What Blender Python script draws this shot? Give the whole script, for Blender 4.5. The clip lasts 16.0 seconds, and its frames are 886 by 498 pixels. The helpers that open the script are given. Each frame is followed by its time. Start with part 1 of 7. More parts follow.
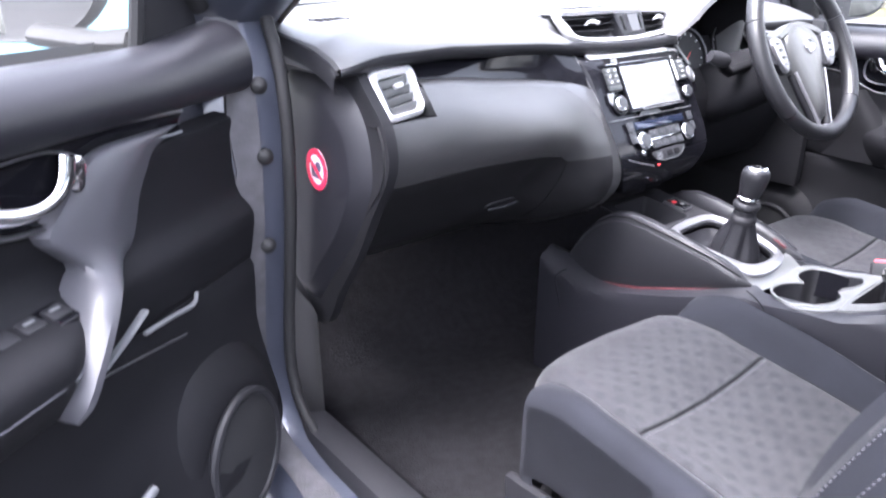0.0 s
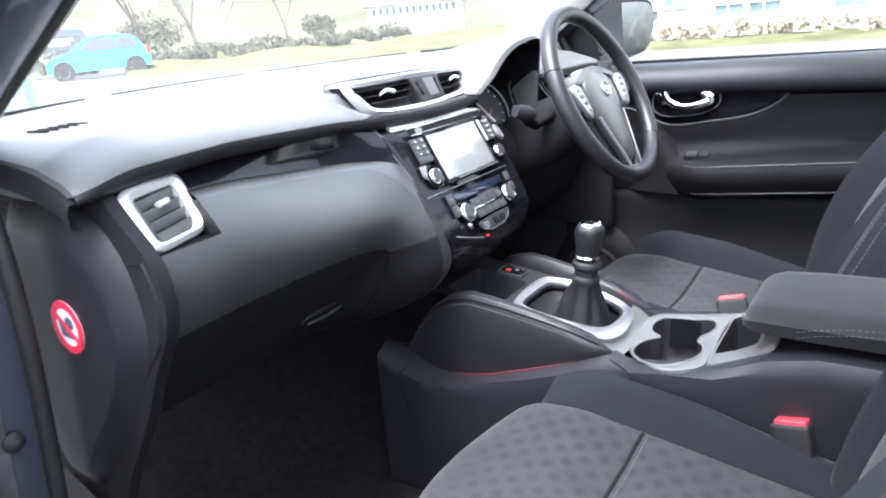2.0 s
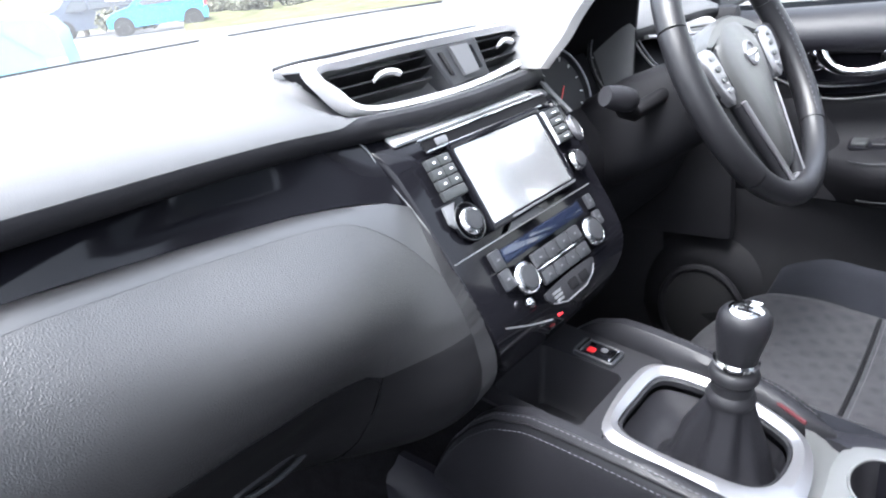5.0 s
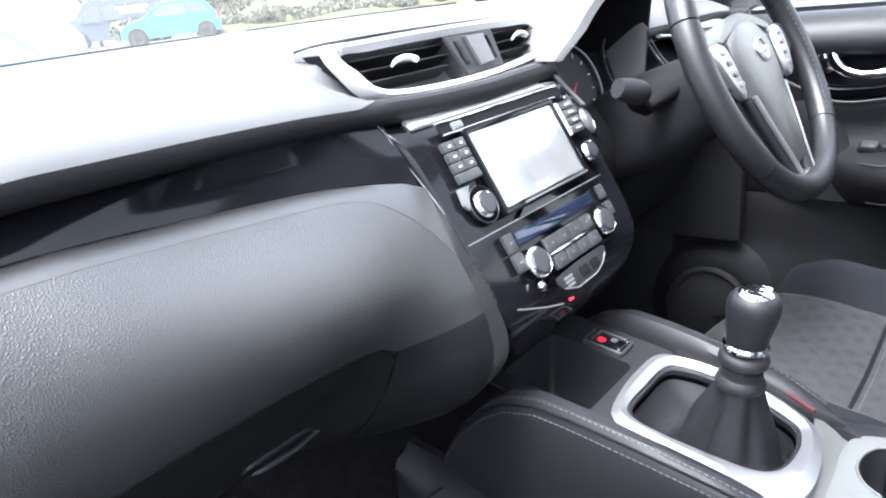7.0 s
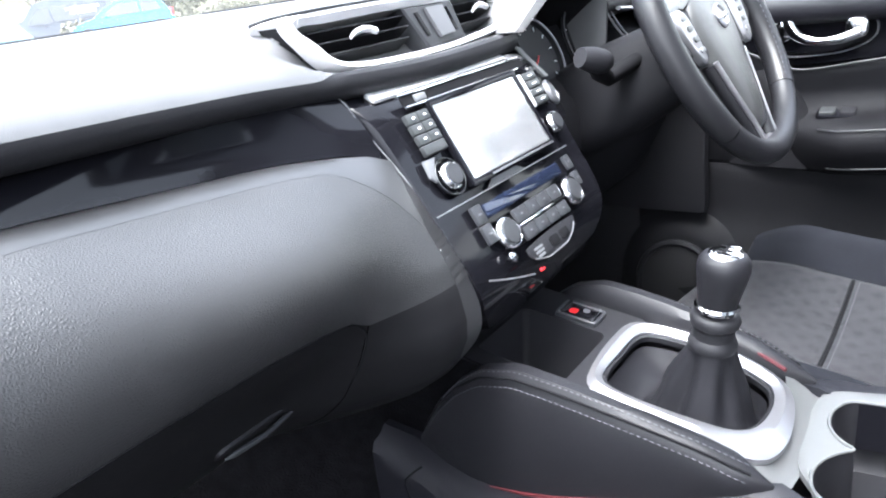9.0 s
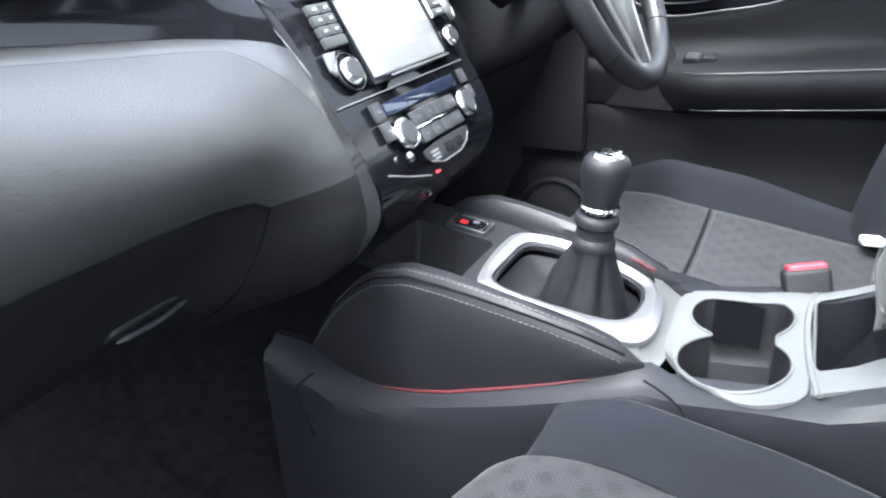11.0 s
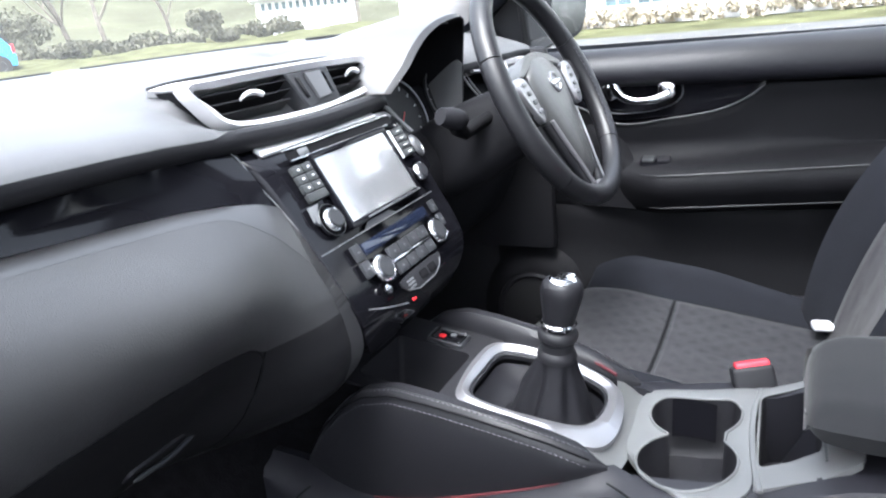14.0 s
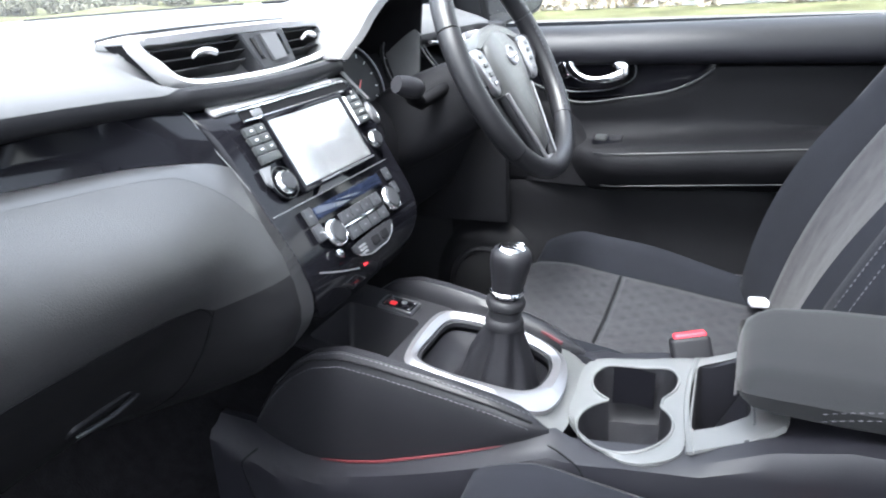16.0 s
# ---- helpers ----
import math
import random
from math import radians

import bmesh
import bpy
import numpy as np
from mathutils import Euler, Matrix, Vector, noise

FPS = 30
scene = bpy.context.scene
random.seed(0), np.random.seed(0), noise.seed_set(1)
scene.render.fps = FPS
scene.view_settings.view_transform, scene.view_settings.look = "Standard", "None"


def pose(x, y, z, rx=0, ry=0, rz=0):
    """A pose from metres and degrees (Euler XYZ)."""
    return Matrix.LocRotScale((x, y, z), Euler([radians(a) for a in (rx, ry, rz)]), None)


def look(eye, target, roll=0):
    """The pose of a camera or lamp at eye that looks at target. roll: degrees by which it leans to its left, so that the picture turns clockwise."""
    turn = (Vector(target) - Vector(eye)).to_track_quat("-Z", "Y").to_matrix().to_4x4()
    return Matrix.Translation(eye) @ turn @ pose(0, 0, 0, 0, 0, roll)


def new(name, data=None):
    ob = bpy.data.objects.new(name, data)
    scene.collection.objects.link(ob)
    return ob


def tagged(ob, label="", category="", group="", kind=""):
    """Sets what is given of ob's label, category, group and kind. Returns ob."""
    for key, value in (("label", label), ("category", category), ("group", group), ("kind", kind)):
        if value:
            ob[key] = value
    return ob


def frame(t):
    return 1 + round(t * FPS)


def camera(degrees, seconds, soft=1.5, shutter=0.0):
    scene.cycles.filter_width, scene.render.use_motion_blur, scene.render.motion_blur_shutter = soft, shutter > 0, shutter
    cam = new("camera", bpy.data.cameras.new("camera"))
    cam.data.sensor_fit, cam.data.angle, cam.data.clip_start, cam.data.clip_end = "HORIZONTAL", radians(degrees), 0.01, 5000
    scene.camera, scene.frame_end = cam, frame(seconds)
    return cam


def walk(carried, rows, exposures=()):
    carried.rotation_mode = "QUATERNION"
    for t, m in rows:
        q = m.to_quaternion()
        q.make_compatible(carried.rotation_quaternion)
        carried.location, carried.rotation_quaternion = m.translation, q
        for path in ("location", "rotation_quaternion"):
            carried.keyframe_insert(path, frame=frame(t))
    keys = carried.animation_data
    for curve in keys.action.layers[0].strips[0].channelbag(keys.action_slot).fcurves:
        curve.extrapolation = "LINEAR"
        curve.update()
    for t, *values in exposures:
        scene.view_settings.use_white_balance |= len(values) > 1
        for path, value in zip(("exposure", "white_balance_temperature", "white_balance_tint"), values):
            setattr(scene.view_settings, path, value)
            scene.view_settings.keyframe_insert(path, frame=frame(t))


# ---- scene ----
cam = camera(64.2, 16.0, 2.0, 0.4)
PATH = [
    (0, (-1.169, -0.775, 1.193), (-0.008, 0.673, 0.449), -0.3),
    (0.5, (-1.166, -0.716, 1.208), (0.11, 0.704, 0.613), -3.0),
    (1, (-1.107, -0.708, 1.216), (0.356, 0.568, 0.734), -5.4),
    (1.5, (-1.062, -0.682, 1.202), (0.487, 0.451, 0.639), -5.8),
    (2, (-1.024, -0.63, 1.195), (0.523, 0.481, 0.585), -5.5),
    (2.5, (-0.876, -0.549, 1.204), (0.719, 0.444, 0.518), -4.1),
    (3, (-0.689, -0.399, 1.199), (0.712, 0.839, 0.489), -10.2),
    (3.5, (-0.638, -0.378, 1.186), (0.672, 0.948, 0.459), -13.1),
    (4, (-0.627, -0.374, 1.188), (0.695, 0.913, 0.416), -11.5),
    (4.5, (-0.618, -0.377, 1.169), (0.734, 0.892, 0.42), -11.8),
    (5, (-0.596, -0.363, 1.179), (0.803, 0.868, 0.452), -7.5),
    (5.2, (-0.594, -0.362, 1.177), (0.792, 0.875, 0.435), -5.8),
    (7.5, (-0.622, -0.37, 1.152), (0.792, 0.876, 0.482), -7.3),
    (8, (-0.609, -0.363, 1.148), (0.847, 0.832, 0.475), -7.3),
    (8.2, (-0.601, -0.377, 1.143), (0.836, 0.829, 0.451), -8.0),
    (10.3, (-0.66, -0.341, 1.121), (0.823, 0.753, 0.344), -8.2),
    (10.5, (-0.662, -0.35, 1.104), (0.853, 0.697, 0.323), -7.0),
    (11, (-0.665, -0.363, 1.08), (0.929, 0.508, 0.243), -3.3),
    (11.5, (-0.654, -0.403, 1.158), (1.0, 0.486, 0.469), -6.0),
    (12, (-0.65, -0.413, 1.174), (1.048, 0.455, 0.57), -5.4),
    (12.5, (-0.653, -0.396, 1.172), (1.02, 0.534, 0.593), -7.0),
    (13, (-0.664, -0.408, 1.176), (1.002, 0.54, 0.608), -7.2),
    (13.5, (-0.681, -0.409, 1.174), (1.015, 0.477, 0.592), -6.2),
    (14, (-0.706, -0.416, 1.165), (0.968, 0.464, 0.515), -6.1),
    (14.5, (-0.715, -0.428, 1.161), (0.956, 0.407, 0.446), -4.8),
    (15, (-0.721, -0.412, 1.161), (0.96, 0.386, 0.428), -3.9),
    (15.5, (-0.723, -0.409, 1.17), (0.972, 0.366, 0.443), -3.5),
    (16, (-0.717, -0.424, 1.156), (0.988, 0.335, 0.438), -3.3),
]
walk(cam, [(t, look(eye, target, roll)) for t, eye, target, roll in PATH], [(0, 4.1, 6000, 18), (0.5, 4.1, 6000, 18), (1.0, 4.1, 6000, 17), (1.5, 3.65, 6000, 12), (3.0, 3.5, 6000, 11), (4.5, 3.5, 6000, 11), (7.5, 3.75, 6000, 10), (8.0, 3.7, 6000, 10), (10.5, 3.95, 6000, 9), (11.0, 3.95, 6000, 7), (12.0, 3.7, 6000, 11), (13.0, 3.42, 6000, 11), (14.0, 3.22, 6000, 10), (15.0, 3.35, 6000, 9), (16, 3.6, 6000, 8)])

# ---- light ----
world = bpy.data.worlds.new("overcast_sky")
scene.world = world
world.use_nodes = True
wn = world.node_tree
wn.nodes.clear()
SUN_EL, SUN_AZ = 69.0, -92.0
sky = wn.nodes.new("ShaderNodeTexSky")
sky.sky_type = "NISHITA"
sky.sun_disc = False
sky.sun_elevation = radians(SUN_EL)
sky.sun_rotation = radians(SUN_AZ)
sky.air_density, sky.dust_density, sky.ozone_density = 1.0, 6.0, 1.0
soft = wn.nodes.new("ShaderNodeHueSaturation")
soft.inputs["Saturation"].default_value = 0.35
back = wn.nodes.new("ShaderNodeBackground")
back.inputs["Strength"].default_value = 0.15
wout = wn.nodes.new("ShaderNodeOutputWorld")
wn.links.new(sky.outputs[0], soft.inputs["Color"])
wn.links.new(soft.outputs[0], back.inputs["Color"])
wn.links.new(back.outputs[0], wout.inputs["Surface"])
sun_data = bpy.data.lights.new("sun", "SUN")
sun_data.energy, sun_data.angle, sun_data.color = 0.5, radians(24), (1.0, 0.985, 0.96)
sun = new("sun", sun_data)
sun_way = Vector((math.sin(radians(SUN_AZ)) * math.cos(radians(SUN_EL)), math.cos(radians(SUN_AZ)) * math.cos(radians(SUN_EL)), math.sin(radians(SUN_EL))))
sun.matrix_world = look(sun_way * 30, (0, 0, 0))


# ---- materials ----
def material(name, colour, rough=0.6, metal=0.0, grain=0.0, grain_size=0.002, vary=0.12, vary_size=0.08, coat=0.0, spec=0.5, sheen=0.0, rough_vary=0.06, kind="noise"):
    """A surface with two scales of variation: patches of tone and a fine relief."""
    m = bpy.data.materials.new(name)
    m.use_nodes = True
    n, l = m.node_tree.nodes, m.node_tree.links
    b = n["Principled BSDF"]
    at = n.new("ShaderNodeTexCoord")
    big = n.new("ShaderNodeTexNoise")
    big.inputs["Scale"].default_value = 1 / vary_size
    big.inputs["Detail"].default_value = 5
    l.new(at.outputs["Object"], big.inputs["Vector"])
    ramp = n.new("ShaderNodeValToRGB")
    lo, hi = [tuple(max(0, c * k) for c in colour) + (1,) for k in (1 - vary, 1 + vary)]
    ramp.color_ramp.elements[0].position, ramp.color_ramp.elements[1].position = 0.3, 0.7
    ramp.color_ramp.elements[0].color, ramp.color_ramp.elements[1].color = lo, hi
    l.new(big.outputs["Fac"], ramp.inputs["Fac"])
    l.new(ramp.outputs["Color"], b.inputs["Base Color"])
    rr = n.new("ShaderNodeMapRange")
    rr.inputs["To Min"].default_value, rr.inputs["To Max"].default_value = max(0.01, rough - rough_vary), min(1, rough + rough_vary)
    l.new(big.outputs["Fac"], rr.inputs["Value"])
    l.new(rr.outputs["Result"], b.inputs["Roughness"])
    b.inputs["Metallic"].default_value = metal
    b.inputs["Specular IOR Level"].default_value = spec
    b.inputs["Coat Weight"].default_value = coat
    b.inputs["Coat Roughness"].default_value = 0.04
    b.inputs["Sheen Weight"].default_value = sheen
    b.inputs["Sheen Roughness"].default_value = 0.4
    if grain:
        if kind == "voronoi":
            fine = n.new("ShaderNodeTexVoronoi")
            fine.feature = "DISTANCE_TO_EDGE"
            out = fine.outputs["Distance"]
        else:
            fine = n.new("ShaderNodeTexNoise")
            fine.inputs["Detail"].default_value = 3
            out = fine.outputs["Fac"]
        fine.inputs["Scale"].default_value = 1 / grain_size
        l.new(at.outputs["Object"], fine.inputs["Vector"])
        bump = n.new("ShaderNodeBump")
        bump.inputs["Strength"].default_value = grain
        bump.inputs["Distance"].default_value = grain_size * 0.5
        l.new(out, bump.inputs["Height"])
        l.new(bump.outputs["Normal"], b.inputs["Normal"])
    return m


def weave(name, light, dark, cell, blot):
    """Woven cloth: a fine check of two threads, with larger soft squares across it."""
    m = material(name, light, 0.95, sheen=0.10, vary=0.1, vary_size=0.05, spec=0.15)
    n, l = m.node_tree.nodes, m.node_tree.links
    b = n["Principled BSDF"]
    at = n.new("ShaderNodeTexCoord")
    turn = n.new("ShaderNodeMapping")
    turn.inputs["Rotation"].default_value = (0, 0, radians(4))
    l.new(at.outputs["Object"], turn.inputs["Vector"])
    fine = n.new("ShaderNodeTexChecker")
    fine.inputs["Scale"].default_value = 1 / cell
    flat = n.new("ShaderNodeVectorMath")
    flat.operation = "MULTIPLY"
    flat.inputs[1].default_value = (1, 1, 0.001)
    l.new(turn.outputs[0], flat.inputs[0])
    l.new(flat.outputs[0], fine.inputs["Vector"])
    lean = n.new("ShaderNodeMapping")
    lean.inputs["Rotation"].default_value = (0, 0, radians(45))
    l.new(flat.outputs[0], lean.inputs["Vector"])
    waves = []
    for way in ("X", "Y"):
        w = n.new("ShaderNodeTexWave")
        w.bands_direction = way
        w.inputs["Scale"].default_value = 0.314 / blot
        w.inputs["Distortion"].default_value = 0.6
        w.inputs["Detail Scale"].default_value = 30
        l.new(lean.outputs[0], w.inputs["Vector"])
        waves.append(w)
    mul = n.new("ShaderNodeMath")
    mul.operation = "MULTIPLY"
    l.new(waves[0].outputs["Fac"], mul.inputs[0])
    l.new(waves[1].outputs["Fac"], mul.inputs[1])
    spots = n.new("ShaderNodeMapRange")
    spots.inputs["From Min"].default_value, spots.inputs["From Max"].default_value = 0.15, 0.75
    spots.inputs["To Min"].default_value, spots.inputs["To Max"].default_value = 0.0, 0.40
    l.new(mul.outputs[0], spots.inputs["Value"])
    half = n.new("ShaderNodeMath")
    half.operation = "MULTIPLY_ADD"
    half.inputs[1].default_value = 0.4
    l.new(fine.outputs["Fac"], half.inputs[0])
    l.new(spots.outputs["Result"], half.inputs[2])
    old = b.inputs["Base Color"].links[0].from_socket
    mix = n.new("ShaderNodeMix")
    mix.data_type = "RGBA"
    l.new(half.outputs[0], mix.inputs["Factor"])
    l.new(old, mix.inputs["A"])
    mix.inputs["B"].default_value = (*dark, 1)
    l.new(mix.outputs["Result"], b.inputs["Base Color"])
    bump = n.new("ShaderNodeBump")
    bump.inputs["Strength"].default_value, bump.inputs["Distance"].default_value = 0.5, 0.0008
    l.new(fine.outputs["Fac"], bump.inputs["Height"])
    l.new(bump.outputs["Normal"], b.inputs["Normal"])
    return m


def glass_like(name, tint, gloss, veil=0.0):
    """A thin clear pane: it lets light through, mirrors a little of it and may carry a milky film that stands in for
    glare.
    """
    m = bpy.data.materials.new(name)
    m.use_nodes = True
    n, l = m.node_tree.nodes, m.node_tree.links
    n.clear()
    out = n.new("ShaderNodeOutputMaterial")
    mix, clear, shine = n.new("ShaderNodeMixShader"), n.new("ShaderNodeBsdfTransparent"), n.new("ShaderNodeBsdfGlossy")
    clear.inputs["Color"].default_value = (*tint, 1)
    shine.inputs["Roughness"].default_value = 0.02
    mix.inputs["Fac"].default_value = gloss
    l.new(clear.outputs[0], mix.inputs[1])
    l.new(shine.outputs[0], mix.inputs[2])
    # Milky film imitating the veil of glare over the view outside.
    if veil:
        film, pale = n.new("ShaderNodeMixShader"), n.new("ShaderNodeBsdfTranslucent")
        pale.inputs["Color"].default_value = (0.80, 0.82, 0.82, 1)
        speck = n.new("ShaderNodeTexNoise")
        speck.inputs["Scale"].default_value = 3.0
        speck.inputs["Detail"].default_value = 6
        amount = n.new("ShaderNodeMapRange")
        amount.inputs["To Min"].default_value, amount.inputs["To Max"].default_value = veil * 0.6, veil * 1.4
        l.new(speck.outputs["Fac"], amount.inputs["Value"])
        l.new(amount.outputs["Result"], film.inputs["Fac"])
        l.new(mix.outputs[0], film.inputs[1])
        l.new(pale.outputs[0], film.inputs[2])
        mix = film
    l.new(mix.outputs[0], out.inputs["Surface"])
    return m


M = {
    # Paler than the lip's plastic: light on the top is part of this colour.
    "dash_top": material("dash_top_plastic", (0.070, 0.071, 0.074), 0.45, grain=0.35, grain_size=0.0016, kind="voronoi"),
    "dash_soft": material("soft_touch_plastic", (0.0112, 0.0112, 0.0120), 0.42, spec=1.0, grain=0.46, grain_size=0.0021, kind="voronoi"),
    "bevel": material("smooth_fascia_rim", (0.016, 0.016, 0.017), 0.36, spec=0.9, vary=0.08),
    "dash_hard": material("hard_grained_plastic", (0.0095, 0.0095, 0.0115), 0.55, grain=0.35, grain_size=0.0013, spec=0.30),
    # Darker copy of the fascia plastic: shade under the swell is painted in.
    "dash_shaded": material("shaded_dash_plastic", (0.0062, 0.0062, 0.0071), 0.5, grain=0.3, grain_size=0.0017, kind="voronoi", spec=0.26),
    "piano": material("piano_black_trim", (0.005, 0.005, 0.0065), 0.09, spec=0.15, rough_vary=0.02, vary=0.05),
    "plate": material("satin_grey_plate", (0.115, 0.118, 0.118), 0.40, metal=0.25, grain=0.05, grain_size=0.0008, vary=0.06),
    # Door panel plastic made paler: sky light on the open door's pull.
    "pull": material("door_pull_lit_grey", (0.05, 0.05, 0.057), 0.44, vary=0.06),
    "tinted": glass_like("tinted_rear_glass", (0.10, 0.11, 0.11), 0.05),
    "silver": material("satin_silver_plastic", (0.26, 0.26, 0.274), 0.34, metal=0.75, grain=0.05, grain_size=0.0008, vary=0.05),
    "vent_silver": material("bright_satin_vent_trim", (0.62, 0.62, 0.63), 0.36, metal=0.5, vary=0.04),
    "chrome": material("chrome_plating", (0.85, 0.85, 0.86), 0.08, metal=1.0, vary=0.03, rough_vary=0.03),
    "bolster": material("dark_bolster_cloth", (0.0105, 0.0112, 0.0145), 0.9, grain=0.5, grain_size=0.0012, sheen=0.06, spec=0.12, vary=0.15),
    "cloth": weave("grey_checked_cloth", (0.030, 0.030, 0.033), (0.0125, 0.0125, 0.015), 0.0026, 0.026),
    "armcloth": material("armrest_cloth", (0.0135, 0.014, 0.0152), 0.9, grain=0.5, grain_size=0.0012, sheen=0.12, spec=0.2),
    "leather": material("black_leather", (0.0085, 0.0085, 0.0105), 0.46, spec=0.34, grain=0.45, grain_size=0.0016, kind="voronoi", vary=0.15),
    "gaiter": material("soft_black_leather", (0.008, 0.008, 0.010), 0.6, grain=0.5, grain_size=0.002, kind="voronoi", vary=0.2, spec=0.18),
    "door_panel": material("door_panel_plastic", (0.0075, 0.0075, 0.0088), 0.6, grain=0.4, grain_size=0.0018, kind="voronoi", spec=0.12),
    "console_body": material("console_plastic", (0.0075, 0.0075, 0.0105), 0.48, grain=0.3, grain_size=0.0013, spec=0.42),
    "driver_low": material("lower_driver_plastic", (0.009, 0.009, 0.0105), 0.62, grain=0.4, grain_size=0.0018, kind="voronoi", spec=0.13),
    "wheel_pad": material("moulded_wheel_pad", (0.044, 0.045, 0.045), 0.34, spec=0.6, grain=0.3, grain_size=0.0014, kind="voronoi"),
    "wheel_leather": material("wheel_leather", (0.010, 0.010, 0.0115), 0.38, spec=0.36, grain=0.3, grain_size=0.0011, kind="voronoi"),
    "thread": material("pale_stitching", (0.065, 0.065, 0.075), 0.8),
    "red": material("red_plastic", (0.55, 0.02, 0.025), 0.35, coat=0.2),
    "red_light": material("red_edge_trim", (0.055, 0.007, 0.010), 0.5),
    "carpet": material("black_carpet", (0.0095, 0.0092, 0.0105), 1.0, grain=1.0, grain_size=0.004, vary=0.35, vary_size=0.02, spec=0.1),
    "rubber": material("black_rubber", (0.012, 0.012, 0.013), 0.65, spec=0.3, grain=0.2, grain_size=0.002),
    "paint": material("dark_grey_metallic_paint", (0.045, 0.05, 0.068), 0.3, metal=0.35, coat=0.8, vary=0.06),
    "seal": material("door_seal_rubber", (0.05, 0.049, 0.054), 0.65, grain=0.3, grain_size=0.004, vary=0.35, vary_size=0.03),
    "pillar": material("pale_grey_pillar_trim", (0.38, 0.37, 0.36), 0.8, grain=0.3, grain_size=0.001),
    "headlining": material("pale_headlining", (0.36, 0.355, 0.34), 0.95, grain=0.4, grain_size=0.002),
    "dark_void": material("black_duct", (0.006, 0.006, 0.007), 0.8, spec=0.1),
    # Pale metal base paints the bright reflection on a dark screen.
    "screen": material("screen_painted_reflection", (0.40, 0.41, 0.42), 0.22, metal=0.7, coat=1.0, vary=0.04),
    "navy_glass": material("navy_display_glass", (0.008, 0.011, 0.022), 0.08, spec=0.6, rough_vary=0.03, vary=0.1),
    "key": material("grey_key_plastic", (0.026, 0.028, 0.029), 0.35, vary=0.08),
    "button": material("dark_grey_button", (0.022, 0.023, 0.026), 0.4, vary=0.06),
    "pale_button": material("satin_grey_button", (0.13, 0.133, 0.14), 0.4, metal=0.3),
    "mark": material("white_marking", (0.75, 0.75, 0.75), 0.6),
    "buckle_red": material("red_buckle_button", (0.6, 0.03, 0.05), 0.45),
    "sticker_white": material("sticker_white", (0.6, 0.6, 0.62), 0.5),
    "sticker_red": material("sticker_red", (0.5, 0.02, 0.06), 0.45),
    "sticker_dark": material("sticker_print", (0.05, 0.05, 0.09), 0.5),
    "windscreen": glass_like("windscreen_glass", (0.93, 0.95, 0.94), 0.05, 0.022),
    "roof_glass": glass_like("tinted_roof_glass", (0.17, 0.18, 0.18), 0.05),
    "rear_glass": glass_like("tinted_rear_screen", (0.14, 0.15, 0.15), 0.05),
    "mirror": material("mirror_glass", (0.32, 0.34, 0.34), 0.02, metal=1.0, rough_vary=0.01, vary=0.01),
    "tarmac": material("asphalt", (0.06, 0.06, 0.062), 0.9, grain=0.8, grain_size=0.02, vary=0.25, vary_size=0.7),
    "grass": material("grass_turf", (0.072, 0.074, 0.040), 1.0, grain=1.0, grain_size=0.06, vary=0.4, vary_size=0.8, spec=0.0),
    "hill": material("pasture_hillside", (0.066, 0.067, 0.046), 1.0, grain=0.5, grain_size=1.2, vary=0.25, vary_size=7.0, spec=0.0),
    "dry_leaf": material("dry_border_plants", (0.30, 0.26, 0.19), 0.9, vary=0.45, vary_size=0.3),
    "leaf": material("hedge_leaves", (0.090, 0.088, 0.058), 0.8, vary=0.45, vary_size=0.4),
    "bark": material("tree_bark", (0.12, 0.105, 0.085), 0.9, grain=0.8, grain_size=0.04, vary=0.3),
    "white_wall": material("white_render", (0.78, 0.78, 0.76), 0.85, grain=0.3, grain_size=0.02, vary=0.06, vary_size=0.9),
    "roof": material("pale_roof_sheet", (0.5, 0.5, 0.5), 0.7, vary=0.12, vary_size=0.6),
    "pane": material("building_glass", (0.11, 0.15, 0.16), 0.12, coat=0.25, vary=0.35, vary_size=0.7),
    "blind": material("window_blind", (0.26, 0.31, 0.31), 0.7, vary=0.1),
    "blue_paint": material("bright_blue_paint", (0.02, 0.30, 0.55), 0.25, coat=0.8, metal=0.1),
    "navy_paint": material("navy_van_paint", (0.035, 0.045, 0.07), 0.3, coat=0.6),
    "pale_paint": material("pale_blue_paint", (0.10, 0.25, 0.30), 0.4, coat=0.4, vary=0.06),
    "car_glass": material("dark_vehicle_glass", (0.02, 0.024, 0.028), 0.06, coat=0.5),
    "alloy": material("alloy_wheel", (0.6, 0.6, 0.62), 0.3, metal=0.8),
    "tyre": material("tyre_rubber", (0.02, 0.02, 0.02), 0.85, grain=0.4, grain_size=0.01),
}


# ---- shapes ----
def thing(name, at, label, category, group="", kind=""):
    """An empty at the base of a thing, which carries its parts."""
    ob = new(name)
    ob.empty_display_size = 0.05
    ob.matrix_world = Matrix.Translation(at)
    return tagged(ob, label, category, group, kind)


def base_of(ob):
    m = ob.matrix_basis.copy()
    p = ob.parent
    return m if p is None else base_of(p) @ ob.matrix_parent_inverse @ m


def mesh_of(name, bm, mat, smooth=True, angle=38):
    for f in bm.faces:
        f.smooth = smooth
    if smooth:
        bm.normal_update()
        for e in bm.edges:
            if len(e.link_faces) == 2:
                e.smooth = e.calc_face_angle(0) < radians(angle)
    me = bpy.data.meshes.new(name)
    bm.to_mesh(me)
    bm.free()
    me.materials.append(M[mat] if isinstance(mat, str) else mat)
    return me


